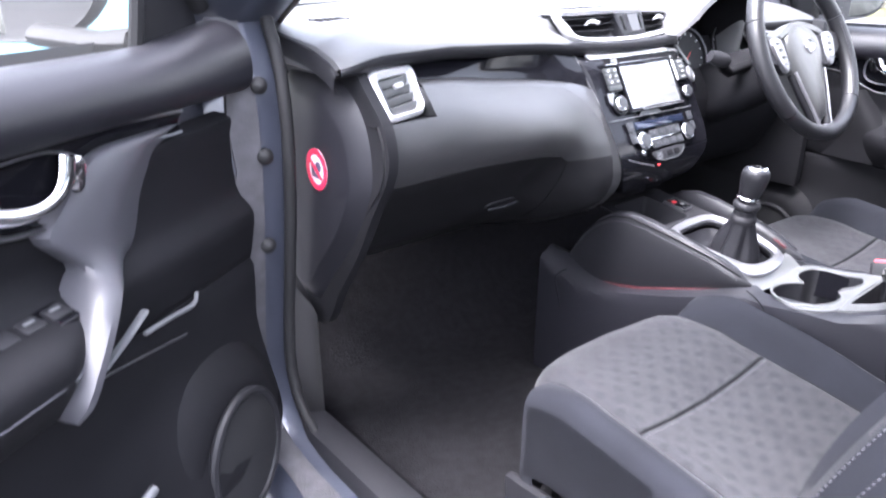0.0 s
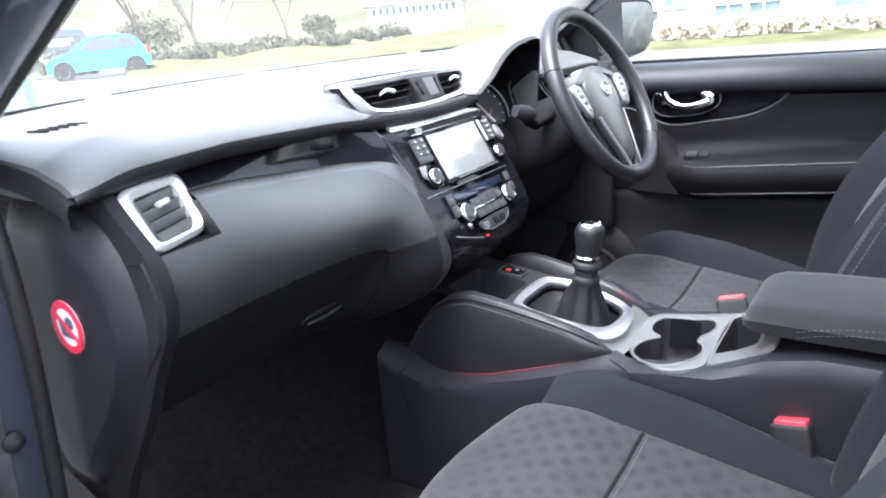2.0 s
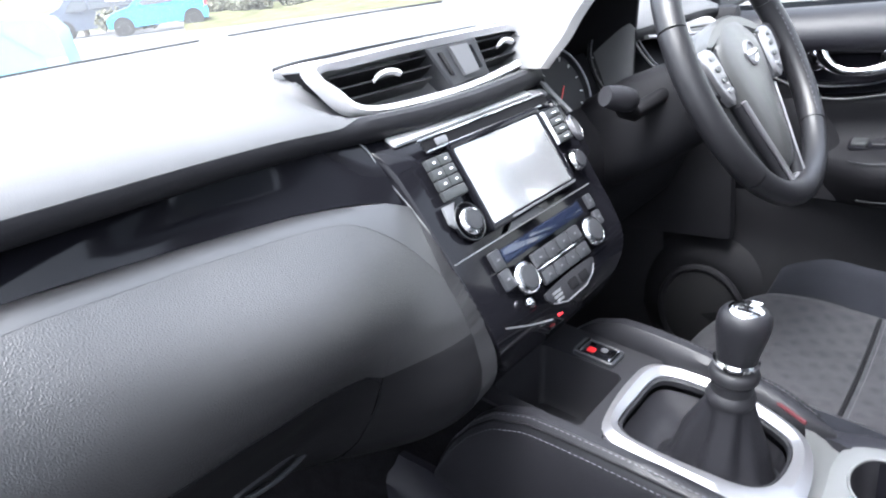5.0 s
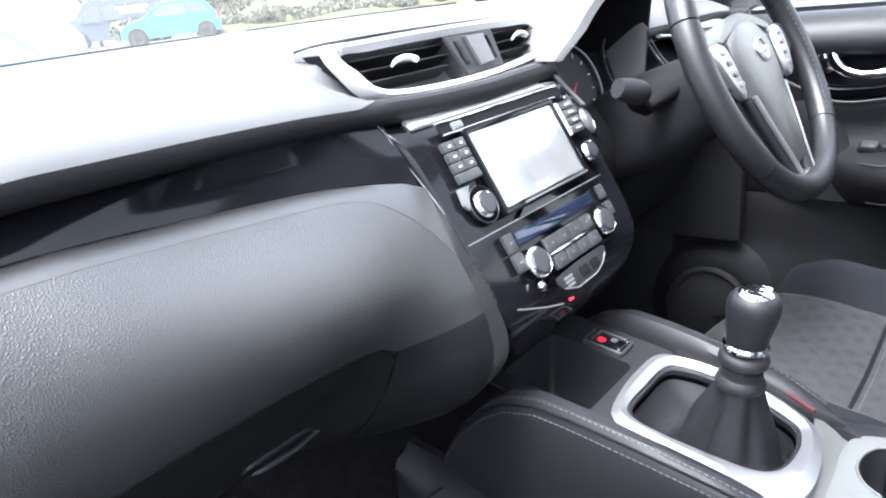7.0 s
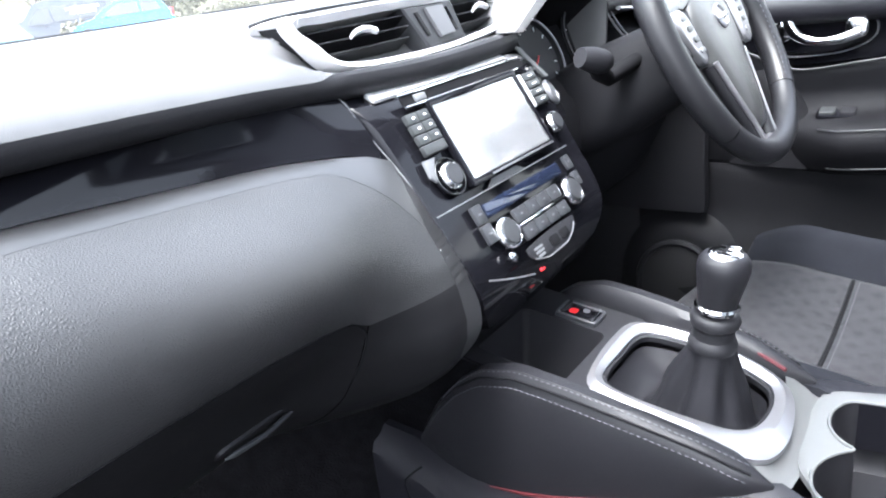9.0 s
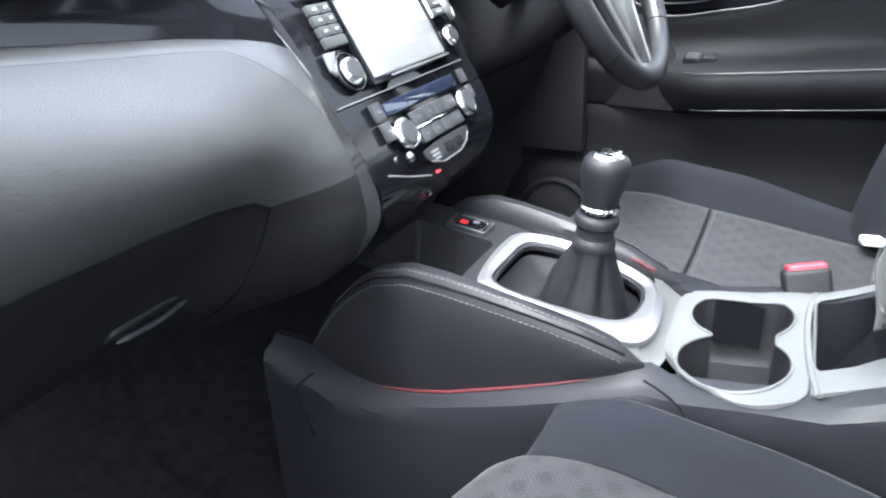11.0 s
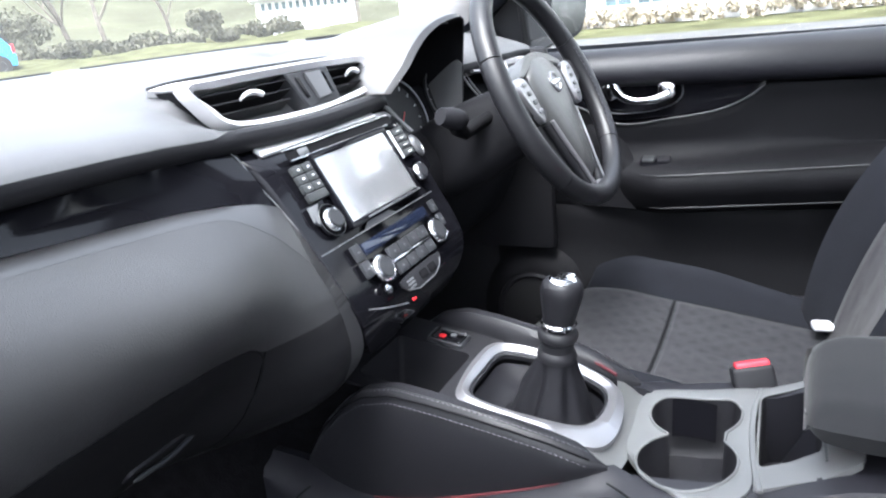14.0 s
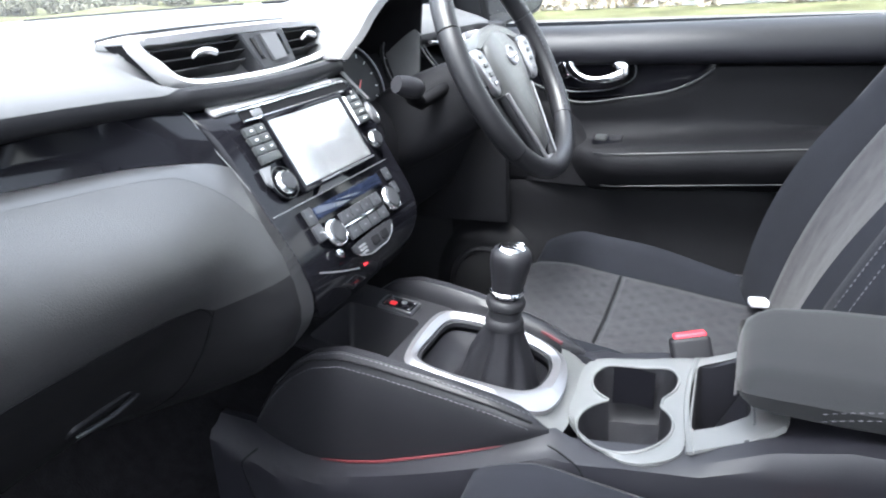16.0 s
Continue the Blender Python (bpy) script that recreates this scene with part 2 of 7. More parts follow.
def part(name, bm, mat, parent=None, label="", smooth=True, angle=38):
    ob = new(name, mesh_of(name, bm, mat, smooth, angle))
    if parent is not None:
        ob.parent = parent
        ob.matrix_parent_inverse = base_of(parent).inverted()
    return tagged(ob, label)


def cr(pts, n):
    """n points along a smooth curve through pts."""
    pts = [Vector(p) for p in pts]
    s = [0.0]
    for a, b in zip(pts, pts[1:]):
        s.append(s[-1] + max(1e-6, (b - a).length))
    out = []
    for k in range(n):
        u = s[-1] * k / (n - 1)
        i = max(0, min(len(pts) - 2, next((j for j in range(len(s) - 1) if u <= s[j + 1] + 1e-9), len(pts) - 2)))
        h = s[i + 1] - s[i]
        t = (u - s[i]) / h
        d = []
        for j in (i, i + 1):
            if 0 < j < len(pts) - 1:
                d.append((pts[j + 1] - pts[j - 1]) / (s[j + 1] - s[j - 1]) * h)
            else:
                a, b = (0, 1) if j == 0 else (len(pts) - 2, len(pts) - 1)
                d.append((pts[b] - pts[a]) / (s[b] - s[a]) * h)
        t2, t3 = t * t, t * t * t
        out.append(pts[i] * (2 * t3 - 3 * t2 + 1) + d[0] * (t3 - 2 * t2 + t) + pts[i + 1] * (-2 * t3 + 3 * t2) + d[1] * (t3 - t2))
    return out


def loft(rows, closed=False, caps=True, bm=None):
    """A skin over rows of points; closed: each row is a loop."""
    bm = bm or bmesh.new()
    vs = [[bm.verts.new(p) for p in r] for r in rows]
    n = len(rows[0])
    for a, b in zip(vs, vs[1:]):
        for i in range(n if closed else n - 1):
            j = (i + 1) % n
            bm.faces.new((a[i], a[j], b[j], b[i]))
    if closed and caps:
        bm.faces.new(vs[0][::-1])
        bm.faces.new(vs[-1])
    bmesh.ops.recalc_face_normals(bm, faces=bm.faces[:])
    return bm


def fair(rows, nu, nv):
    """Rows of points made finer along and across."""
    rows = [cr(r, nv) for r in rows]
    cols = [cr([r[j] for r in rows], nu) for j in range(nv)]
    return [[cols[j][i] for j in range(nv)] for i in range(nu)]


def loop_of(pts, n):
    """A closed smooth loop through pts, n points."""
    p = [Vector(q) for q in pts]
    m = len(p)
    out = cr(p[-2:] + p + p[:3], 0 or (m + 4) * 12 + 1)
    lens = [0.0]
    for a, b in zip(out, out[1:]):
        lens.append(lens[-1] + (b - a).length)
    i0 = min(range(len(out)), key=lambda i: (out[i] - p[0]).length if i < len(out) * 0.6 else 9)
    i1 = min(range(i0 + m, len(out)), key=lambda i: (out[i] - p[0]).length)
    seg = out[i0:i1]
    s = lens[i0:i1 + 1]
    res = []
    for k in range(n):
        u = s[0] + (s[-1] - s[0]) * k / n
        j = max(i for i in range(len(s)) if s[i] <= u + 1e-12)
        j = min(j, len(s) - 2)
        t = (u - s[j]) / max(1e-9, s[j + 1] - s[j])
        res.append(out[i0 + j].lerp(out[i0 + j + 1], t))
    return res


def box(size, at=(0, 0, 0), turn=(0, 0, 0), bevel=0.0, seg=2, bm=None):
    b = bmesh.new()
    bmesh.ops.create_cube(b, size=1, matrix=Matrix.Diagonal((*size, 1)))
    if bevel:
        bmesh.ops.bevel(b, geom=b.edges[:], offset=min(bevel, min(size) * 0.49), segments=seg, affect="EDGES", profile=0.6)
    bmesh.ops.transform(b, matrix=pose(*at, *turn), verts=b.verts[:])
    return join(bm, b)


def join(bm, b):
    """b added into bm."""
    if bm is None:
        return b
    idx = {}
    for v in b.verts:
        idx[v] = bm.verts.new(v.co)
    for f in b.faces:
        bm.faces.new([idx[v] for v in f.verts])
    b.free()
    return bm


def moved(bm, m):
    bmesh.ops.transform(bm, matrix=m, verts=bm.verts[:])
    return bm


def tube(path, r, sides=10, bm=None, closed=False, flat=1.0):
    """A round bar along a path; r is one radius or one for each point."""
    path = [Vector(p) for p in path]
    n = len(path)
    rs = r if isinstance(r, (list, tuple)) else [r] * n
    rows, up = [], None
    for i, p in enumerate(path):
        d = (path[(i + 1) % n] - path[i - 1]) if closed else (path[min(i + 1, n - 1)] - path[max(i - 1, 0)])
        d.normalize()
        if up is None:
            up = d.cross(Vector((0, 0, 1)) if abs(d.z) < 0.9 else Vector((1, 0, 0))).normalized()
        up = (up - d * up.dot(d)).normalized()
        side = d.cross(up)
        rows.append([p + (up * math.cos(a) + side * math.sin(a) * flat) * rs[i] for a in (2 * math.pi * k / sides for k in range(sides))])
    if closed:
        rows.append(rows[0])
        b = loft(rows, True, False)
        bmesh.ops.remove_doubles(b, verts=b.verts[:], dist=1e-6)
        bmesh.ops.recalc_face_normals(b, faces=b.faces[:])
    else:
        b = loft(rows, True, True)
    return join(bm, b)


def turned(profile, m=Matrix(), n=32, bm=None):
    """A turned body: profile of (radius, height) round the local z."""
    open_ring = profile[0][0] > 1e-4 and profile[-1][0] > 1e-4
    if open_ring:
        profile = list(profile) + [profile[0]]
    rows = [[m @ Vector((max(r, 1e-5) * math.cos(a), max(r, 1e-5) * math.sin(a), h)) for a in (2 * math.pi * k / n for k in range(n))] for r, h in profile]
    return join(bm, loft(rows, True, not open_ring))


def slab(outline, depth, m=Matrix(), bevel=0.0, seg=2, bm=None):
    """A plate: a flat outline in the local xy, depth along local z, with its upper rim rounded."""
    b = bmesh.new()
    lo = [b.verts.new((x, y, 0)) for x, y in outline]
    hi = [b.verts.new((x, y, depth)) for x, y in outline]
    n = len(lo)
    b.faces.new(lo[::-1])
    top = b.faces.new(hi)
    for i in range(n):
        b.faces.new((lo[i], lo[(i + 1) % n], hi[(i + 1) % n], hi[i]))
    bmesh.ops.recalc_face_normals(b, faces=b.faces[:])
    if bevel:
        bmesh.ops.bevel(b, geom=list(top.edges), offset=bevel, segments=seg, affect="EDGES", profile=0.5, clamp_overlap=True)
    bmesh.ops.transform(b, matrix=m, verts=b.verts[:])
    return join(bm, b)


def rounded(w, h, r, n=6, cx=0.0, cy=0.0):
    """The outline of a rounded rectangle."""
    out = []
    for sx, sy, a0 in ((1, 1, 0), (-1, 1, 90), (-1, -1, 180), (1, -1, 270)):
        for k in range(n + 1):
            a = radians(a0 + 90 * k / n)
            out.append((cx + sx * (w / 2 - r) + r * math.cos(a), cy + sy * (h / 2 - r) + r * math.sin(a)))
    return out


def ring(outer, inner, depth, m=Matrix(), bm=None, lip=0.0):
    """A frame between two outlines of equal count; lip: how far its middle stands proud."""
    rows = []
    mid = [((a[0] + b[0]) / 2, (a[1] + b[1]) / 2) for a, b in zip(outer, inner)]
    for line, h in ((outer, 0), (outer, depth - lip), (mid, depth), (inner, depth - lip), (inner, 0)):
        rows.append([m @ Vector((x, y, h)) for x, y in line])
    rows.append(rows[0])
    b = loft(rows, True, False)
    bmesh.ops.remove_doubles(b, verts=b.verts[:], dist=1e-6)
    bmesh.ops.recalc_face_normals(b, faces=b.faces[:])
    return join(bm, b)


def plane_at(origin, right, up):
    """A pose whose local x is right, local y is up and local z faces out of that plane."""
    x = Vector(right).normalized()
    z = x.cross(Vector(up)).normalized()
    y = z.cross(x)
    m = Matrix((x, y, z)).transposed().to_4x4()
    m.translation = origin
    return m


def stitches(path, length, gap, r, bm=None):
    """Short threads along a path."""
    path = [Vector(p) for p in path]
    s = [0.0]
    for a, b in zip(path, path[1:]):
        s.append(s[-1] + (b - a).length)

    def spot(u):
        j = max(i for i in range(len(s)) if s[i] <= u)
        j = min(j, len(s) - 2)
        return path[j].lerp(path[j + 1], (u - s[j]) / max(1e-9, s[j + 1] - s[j]))
    u = 0.0
    bm = bm or bmesh.new()
    while u + length < s[-1]:
        bm = tube([spot(u), spot(u + length / 2), spot(u + length)], [r * 0.7, r, r * 0.7], 5, bm)
        u += length + gap
    return bm


# ---- dashboard ----
def lin(x, table):
    """A value read off a table of (x, value) with straight lines between."""
    for (a, u), (b, v) in zip(table, table[1:]):
        if x <= b:
            return u + (v - u) * max(0.0, (x - a)) / (b - a)
    return table[-1][1]


def ease(t):
    t = max(0.0, min(1.0, t))
    return t * t * (3 - 2 * t)


LIP_Y = ((-0.70, 0.055), (-0.66, 0.045), (-0.60, 0.062), (-0.475, 0.068), (-0.37, 0.084), (-0.30, 0.094), (-0.20, 0.099), (-0.10, 0.093), (0.0, 0.088), (0.1, 0.092), (0.2, 0.10), (0.6, 0.07), (0.70, 0.055))
LIP_Z = ((-0.70, 1.074), (-0.60, 1.080), (-0.475, 1.083), (-0.35, 1.076), (-0.25, 1.070), (-0.16, 1.062), (-0.08, 1.057), (0.0, 1.055), (0.16, 1.057), (0.35, 1.07), (0.70, 1.072))

dash = thing("dashboard", (0, 0.3, 0.70), "black moulded car dashboard with silver vents and gloss trim", "dashboard")
rows, lips = [], []
for k in range(113):
    x = -0.678 + 1.356 * k / 112
    y, z = lin(x, LIP_Y), lin(x, LIP_Z)
    end = max(0.0, (abs(x) - 0.60) / 0.078) ** 2
    thin = 1 - 0.5 * min(1.0, end)
    g = max(0.0, min(1.0, (0.196 - abs(x)) / 0.046))
    g = g * g * (3 - 2 * g)
    vy = 0.117 + 0.35 * x * x
    mix = lambda a, b: a + (b - a) * g
    pts = [(x, y + 0.045, z - 0.024 * thin - 0.008 * end), (x, y + 0.012, z - 0.021 * thin - 0.010 * end), (x, y + 0.001, z - 0.012 * thin - 0.010 * end), (x, y + 0.002, z - 0.010 * end), (x, y + mix(0.016, 0.011), z + mix(0.013, 0.004) - 0.012 * end), (x, mix(y + 0.04, vy + 0.008), mix(z + 0.023 - 0.014 * end, 1.0605)), (x, mix(y + 0.065, vy + 0.030), mix(z + 0.031 - 0.014 * end, 1.113)),
           (x, 0.205, 1.112 + 0.004 * g - 0.010 * end), (x, 0.30, 1.118), (x, 0.45, 1.123), (x, 0.60 - 0.20 * (x / 0.7) ** 2, 1.128), (x, 0.70 - 0.20 * (x / 0.7) ** 2, 1.122)]
    sunk = ease((x - 0.150) / 0.025) * ease((0.386 - x) / 0.02)
    pts = [(px, py, pz - 0.13 * sunk * ease((0.30 - py) / 0.05)) for px, py, pz in pts]
    lip_line = cr(pts[:7], 26)
    lips.append(lip_line[:12])
    front = lip_line[11:] + cr(pts[6:], 34)[1:]
    rows.append([pts[0]] + front + [Vector((x, 0.70 - 0.20 * (x / 0.7) ** 2, 1.03)), Vector((x, 0.30, 1.02 + 0.045 * min(1, end))), Vector((x, y + 0.06, z - 0.035 + 0.015 * min(1, end) - 0.13 * sunk))])
rows = [[Vector(p) for p in r] for r in rows]
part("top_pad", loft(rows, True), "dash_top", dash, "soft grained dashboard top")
# Lip of the same pad, painted dark for the shade on its front.
part("front_lip", loft([[p + Vector((0, -0.0012, 0)) for p in r] for r in lips]), "dash_hard", dash, "lower edge of the dashboard top, painted dark for its shade")

# gap along the foot of the windscreen, seen as a dark line in two lengths
for a, b in ((-0.325, 0.004), (0.055, 0.46), (0.50, 0.62), (-0.62, -0.385)):
    pts = [(a + (b - a) * t, 0.578 - 0.20 * ((a + (b - a) * t) / 0.7) ** 2, 1.1278) for t in (0, 0.25, 0.5, 0.75, 1)]
    part("windscreen_slot", tube(cr(pts, 16), 0.0026, 8, flat=1.0), "rubber", dash, "black rubber strip at the foot of the windscreen")

# small demister slots near the side
for k in range(5):
    part("demister_slot", box((0.005, 0.026, 0.004), (-0.603 + 0.0145 * k, 0.243 + 0.004 * k, 1.1150), (3, 0, 28), 0.001), "dark_void", dash, "narrow demister slot")

# end band of the top pad beside the door, painted dark for its shaded side
for sd in (-1, 1):
    line = cr([(0, 0.060, 1.058), (0, 0.072, 1.070), (0, 0.096, 1.078), (0, 0.125, 1.087), (0, 0.205, 1.099), (0, 0.28, 1.108)], 20)
    part("end_band", loft([[Vector((sd * 0.672, p.y, p.z)), Vector((sd * 0.6815, p.y, p.z - 0.001)), Vector((sd * 0.684, p.y + 0.001, p.z - 0.006)), Vector((sd * 0.684, p.y + 0.002, p.z - 0.026)), Vector((sd * 0.672, p.y + 0.004, p.z - 0.030))] for p in line]), "dash_hard", dash, "end of the dashboard top, painted dark for shade")

# padded fascia before the passenger, glovebox lid below it
EDGE_Y = ((-0.66, 0.050), (-0.56, 0.058), (-0.475, 0.066), (-0.37, 0.082), (-0.30, 0.086), (-0.25, 0.083), (-0.20, 0.074), (-0.17, 0.068), (-0.148, 0.063))
EDGE_Z = ((-0.65, 1.043), (-0.56, 1.040), (-0.475, 1.035), (-0.37, 1.0215), (-0.30, 1.0135), (-0.25, 1.008), (-0.20, 1.000), (-0.17, 0.993), (-0.148, 0.983))
INNER_Z = ((-0.66, 1.034), (-0.56, 1.031), (-0.475, 1.0257), (-0.37, 1.0122), (-0.30, 1.0044), (-0.257, 0.9998), (-0.228, 0.995), (-0.210, 0.985), (-0.193, 0.969), (-0.180, 0.951), (-0.170, 0.930))
RIGHT_Y = ((0.725, 0.125), (0.745, 0.080), (0.765, 0.040), (0.785, 0.014), (0.80, 0.000), (0.825, -0.013), (0.845, -0.0155), (0.872, -0.011), (0.90, -0.001), (0.93, 0.016), (0.95, 0.028), (0.967, 0.038), (0.983, 0.052), (1.0, 0.066), (1.01, 0.074))
LID_Y = ((0.700, 0.235), (0.728, 0.190), (0.75, 0.152), (0.775, 0.121), (0.797, 0.099), (0.825, 0.075), (0.857, 0.047), (0.88, 0.0255), (0.895, 0.013), (0.905, 0.006))
SWELL = [(p.x, p.y) for p in cr([(0, 0.006, 0), (0.12, -0.0005, 0), (0.24, -0.0040, 0), (0.36, -0.0040, 0), (0.48, -0.0005, 0), (0.6, 0.0065, 0), (0.72, 0.0168, 0), (0.84, 0.0300, 0), (0.93, 0.0410, 0), (1, 0.0500, 0)], 60)]
RIM_SIDE = ((0.983, -0.148, 0.064), (0.961, -0.1455, 0.048), (0.931, -0.1455, 0.028), (0.901, -0.1445, 0.009), (0.872, -0.1435, -0.005), (0.845, -0.1435, -0.0125), (0.825, -0.1435, -0.0112), (0.805, -0.143, -0.002), (0.788, -0.142, 0.014), (0.765, -0.141, 0.042), (0.745, -0.140, 0.082), (0.725, -0.140, 0.127))
CREASE = ((-0.66, 0.901), (-0.56, 0.906), (-0.46, 0.907), (-0.387, 0.904), (-0.32, 0.897), (-0.28, 0.890), (-0.262, 0.880))
XR = -0.170


def face_y(x, z):
    """How far back the fascia lies at x and z: a barrel that swells lower beside the centre stack."""
    top_y, top_z = lin(x, EDGE_Y) - 0.016, lin(x, INNER_Z)
    if z > 0.905:
        f = min(1.0, max(0.0, (z - 0.905) / max(0.02, top_z - 0.905)))
        y = lin(f, SWELL) + (top_y - 0.05) * f * f
    else:
        y = lin(z, LID_Y)
    y += (lin(z, RIGHT_Y) - y) * ease((x + 0.325) / 0.15)
    return y


xs = [-0.547 + 0.277 * k / 26 for k in range(27)] + [-0.262, -0.254, -0.246, -0.238, -0.230, -0.222, -0.214, -0.206, -0.198, -0.190, -0.183, -0.176, XR]
under = [-0.654 + 0.107 * k / 12 for k in range(13)]
CUT = 27
grid, tops, low_grid = [], [], []
for x in under:
    zc = lin(x, CREASE)
    low_grid.append([Vector((x, face_y(x, 0.994 + (zc - 0.994) * k / 22), 0.994 + (zc - 0.994) * k / 22)) for k in range(23)] + [Vector((x, face_y(x, zc + (0.725 - zc) * k / 26), zc + (0.725 - zc) * k / 26)) for k in range(1, 27)])
for x in xs:
    zt, zc = lin(x, INNER_Z), lin(x, CREASE)
    col = [Vector((x, face_y(x, zt + (zc - zt) * k / 22), zt + (zc - zt) * k / 22)) for k in range(23)]
    col += [Vector((x, face_y(x, zc + (0.725 - zc) * k / 26), zc + (0.725 - zc) * k / 26)) for k in range(1, 27)]
    ex = x if x < -0.257 else x + 0.022 * ease((x + 0.257) / 0.087)
    e = Vector((ex, lin(ex, EDGE_Y), lin(ex, EDGE_Z)))
    tops.append([e + Vector((0, 0.034, -0.002)), e + Vector((0, 0.004, 0.0)), e, e.lerp(col[0], 0.3) + Vector((0, -0.0006, 0.0008)), e.lerp(col[0], 0.85) + Vector((0, -0.0004, 0.0006)), col[0] + Vector((0, -0.0002, 0.0001)), col[0] + Vector((0, 0.0006, -0.0012))])
    grid.append(col)
fine_rim = cr([(x, y, z) for z, x, y in RIM_SIDE], 49)
last = grid[-1]
side = []
for k, p in enumerate(last):
    r = min(fine_rim, key=lambda q: abs(q.z - p.z)) if p.z < 0.93 else Vector((-0.1465, lin(p.z, [(a[0], a[2]) for a in RIM_SIDE][::-1]), p.z))
    side.append(Vector((r.x, r.y, p.z)))
corner = [Vector((-0.1475, 0.060, 0.977)), Vector((-0.1468, 0.054, 0.969)), Vector((-0.146, 0.046, 0.958)), Vector((-0.1458, 0.037, 0.945))]
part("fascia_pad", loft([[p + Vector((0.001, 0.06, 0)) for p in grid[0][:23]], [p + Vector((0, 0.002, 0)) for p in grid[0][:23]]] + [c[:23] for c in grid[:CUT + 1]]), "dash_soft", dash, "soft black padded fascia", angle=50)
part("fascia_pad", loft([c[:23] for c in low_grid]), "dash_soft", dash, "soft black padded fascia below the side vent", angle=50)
# Ledge over the pad's top edge, painted black for the vent's shadow.
part("vent_sill", loft([[c[0] + Vector((0, 0.06, -0.004)), c[0] + Vector((0, 0.003, -0.003)), c[0] + Vector((0, 0.0004, 0.0004))] for c in low_grid]), "dark_void", dash, "pad ledge below the side vent, painted black as shadow")
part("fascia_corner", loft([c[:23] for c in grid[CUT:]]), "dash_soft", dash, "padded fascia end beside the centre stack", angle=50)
# Lower half of the corner in the darker copy, as painted shade.
part("fascia_corner", loft([c[22:] for c in grid[CUT:]]), "dash_shaded", dash, "lower fascia end beside the glovebox lid, painted in shade", angle=50)
part("fascia_bevel", loft(tops), "bevel", dash, "smooth bevelled rim along the fascia", angle=24)
fan = [tops[-1][2]] + corner + side
hub_ = [last[0]] * 5 + last
b = bmesh.new()
va, vb = [b.verts.new(p) for p in fan], {}
inner_v = []
for p in hub_:
    key = (round(p.x, 5), round(p.z, 5))
    if key not in vb:
        vb[key] = b.verts.new(p + Vector((0, -0.0002, 0)))
    inner_v.append(vb[key])
back_v = [b.verts.new(p + Vector((0.004, 0.045, 0))) for p in fan]
for k in range(len(fan) - 1):
    ring_ = [va[k], va[k + 1], inner_v[k + 1], inner_v[k]]
    b.faces.new(ring_ if inner_v[k] is not inner_v[k + 1] else ring_[:3])
    b.faces.new((va[k + 1], va[k], back_v[k], back_v[k + 1]))
bmesh.ops.recalc_face_normals(b, faces=b.faces[:])
part("fascia_bevel", b, "bevel", dash, "smooth bevelled end of the fascia", angle=40)
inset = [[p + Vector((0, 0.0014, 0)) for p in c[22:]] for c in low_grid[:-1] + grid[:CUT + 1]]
# Lid shares the fascia's plastic; its darker tone is painted shade.
lid = part("glovebox_lid", loft(inset), "dash_shaded", dash, "black glovebox lid")
part("lid_gap", tube([c[22] + Vector((0, -0.0001, 0)) for c in low_grid[:-1] + grid[:CUT - 2]] + cr([grid[CUT - 2][22], grid[CUT - 1][22] + Vector((0, 0, -0.002)), grid[CUT][24], grid[CUT][30], grid[CUT][40]], 20), 0.0009, 6), "dark_void", dash, "narrow gap round the glovebox lid")
part("latch", moved(slab(rounded(0.096, 0.022, 0.009), 0.004, bevel=0.002), plane_at((-0.328, 0.099, 0.801), (1, 0.0, 0.0), (0, -0.72, 0.69))), "dash_hard", lid, "recessed glovebox latch")
# Paler bar painting the highlight on the pull's lower edge.
part("latch_lip", tube(cr([(-0.368, 0.097, 0.793), (-0.350, 0.093, 0.794), (-0.328, 0.091, 0.7945), (-0.305, 0.093, 0.796), (-0.290, 0.096, 0.797)], 14), [0.0012] + [0.0026] * 12 + [0.0012], 8), "button", lid, "lower edge of the glovebox pull, painted paler as a highlight")
part("lid_stop", box((0.009, 0.006, 0.004), (-0.645, 0.020, 0.901), bevel=0.001), "pale_button", lid)

# gloss black trim between the top and the fascia
rows, uppers, lowers = [], [], []
UP_Y = [(p.x, p.y) for p in cr([(-0.60, 0.094, 0), (-0.48, 0.101, 0), (-0.37, 0.106, 0), (-0.27, 0.108, 0), (-0.20, 0.107, 0), (-0.15, 0.104, 0)], 40)]
UP_Z = [(p.x, p.y) for p in cr([(-0.60, 1.070, 0), (-0.475, 1.070, 0), (-0.35, 1.0615, 0), (-0.25, 1.054, 0), (-0.20, 1.049, 0), (-0.15, 1.042, 0)], 40)]
LOW_Y = [(p.x, p.y) for p in cr([(x, y, 0) for x, y in EDGE_Y], 60)]
LOW_Z = [(p.x, p.y) for p in cr([(x, z, 0) for x, z in EDGE_Z], 60)]
for k in range(12):
    x = -0.541 + 0.387 * k / 11
    uppers.append((x, lin(x, UP_Y), lin(x, UP_Z)))
    lowers.append((x, lin(x, LOW_Y) + 0.0035, lin(x, LOW_Z) + 0.0005))
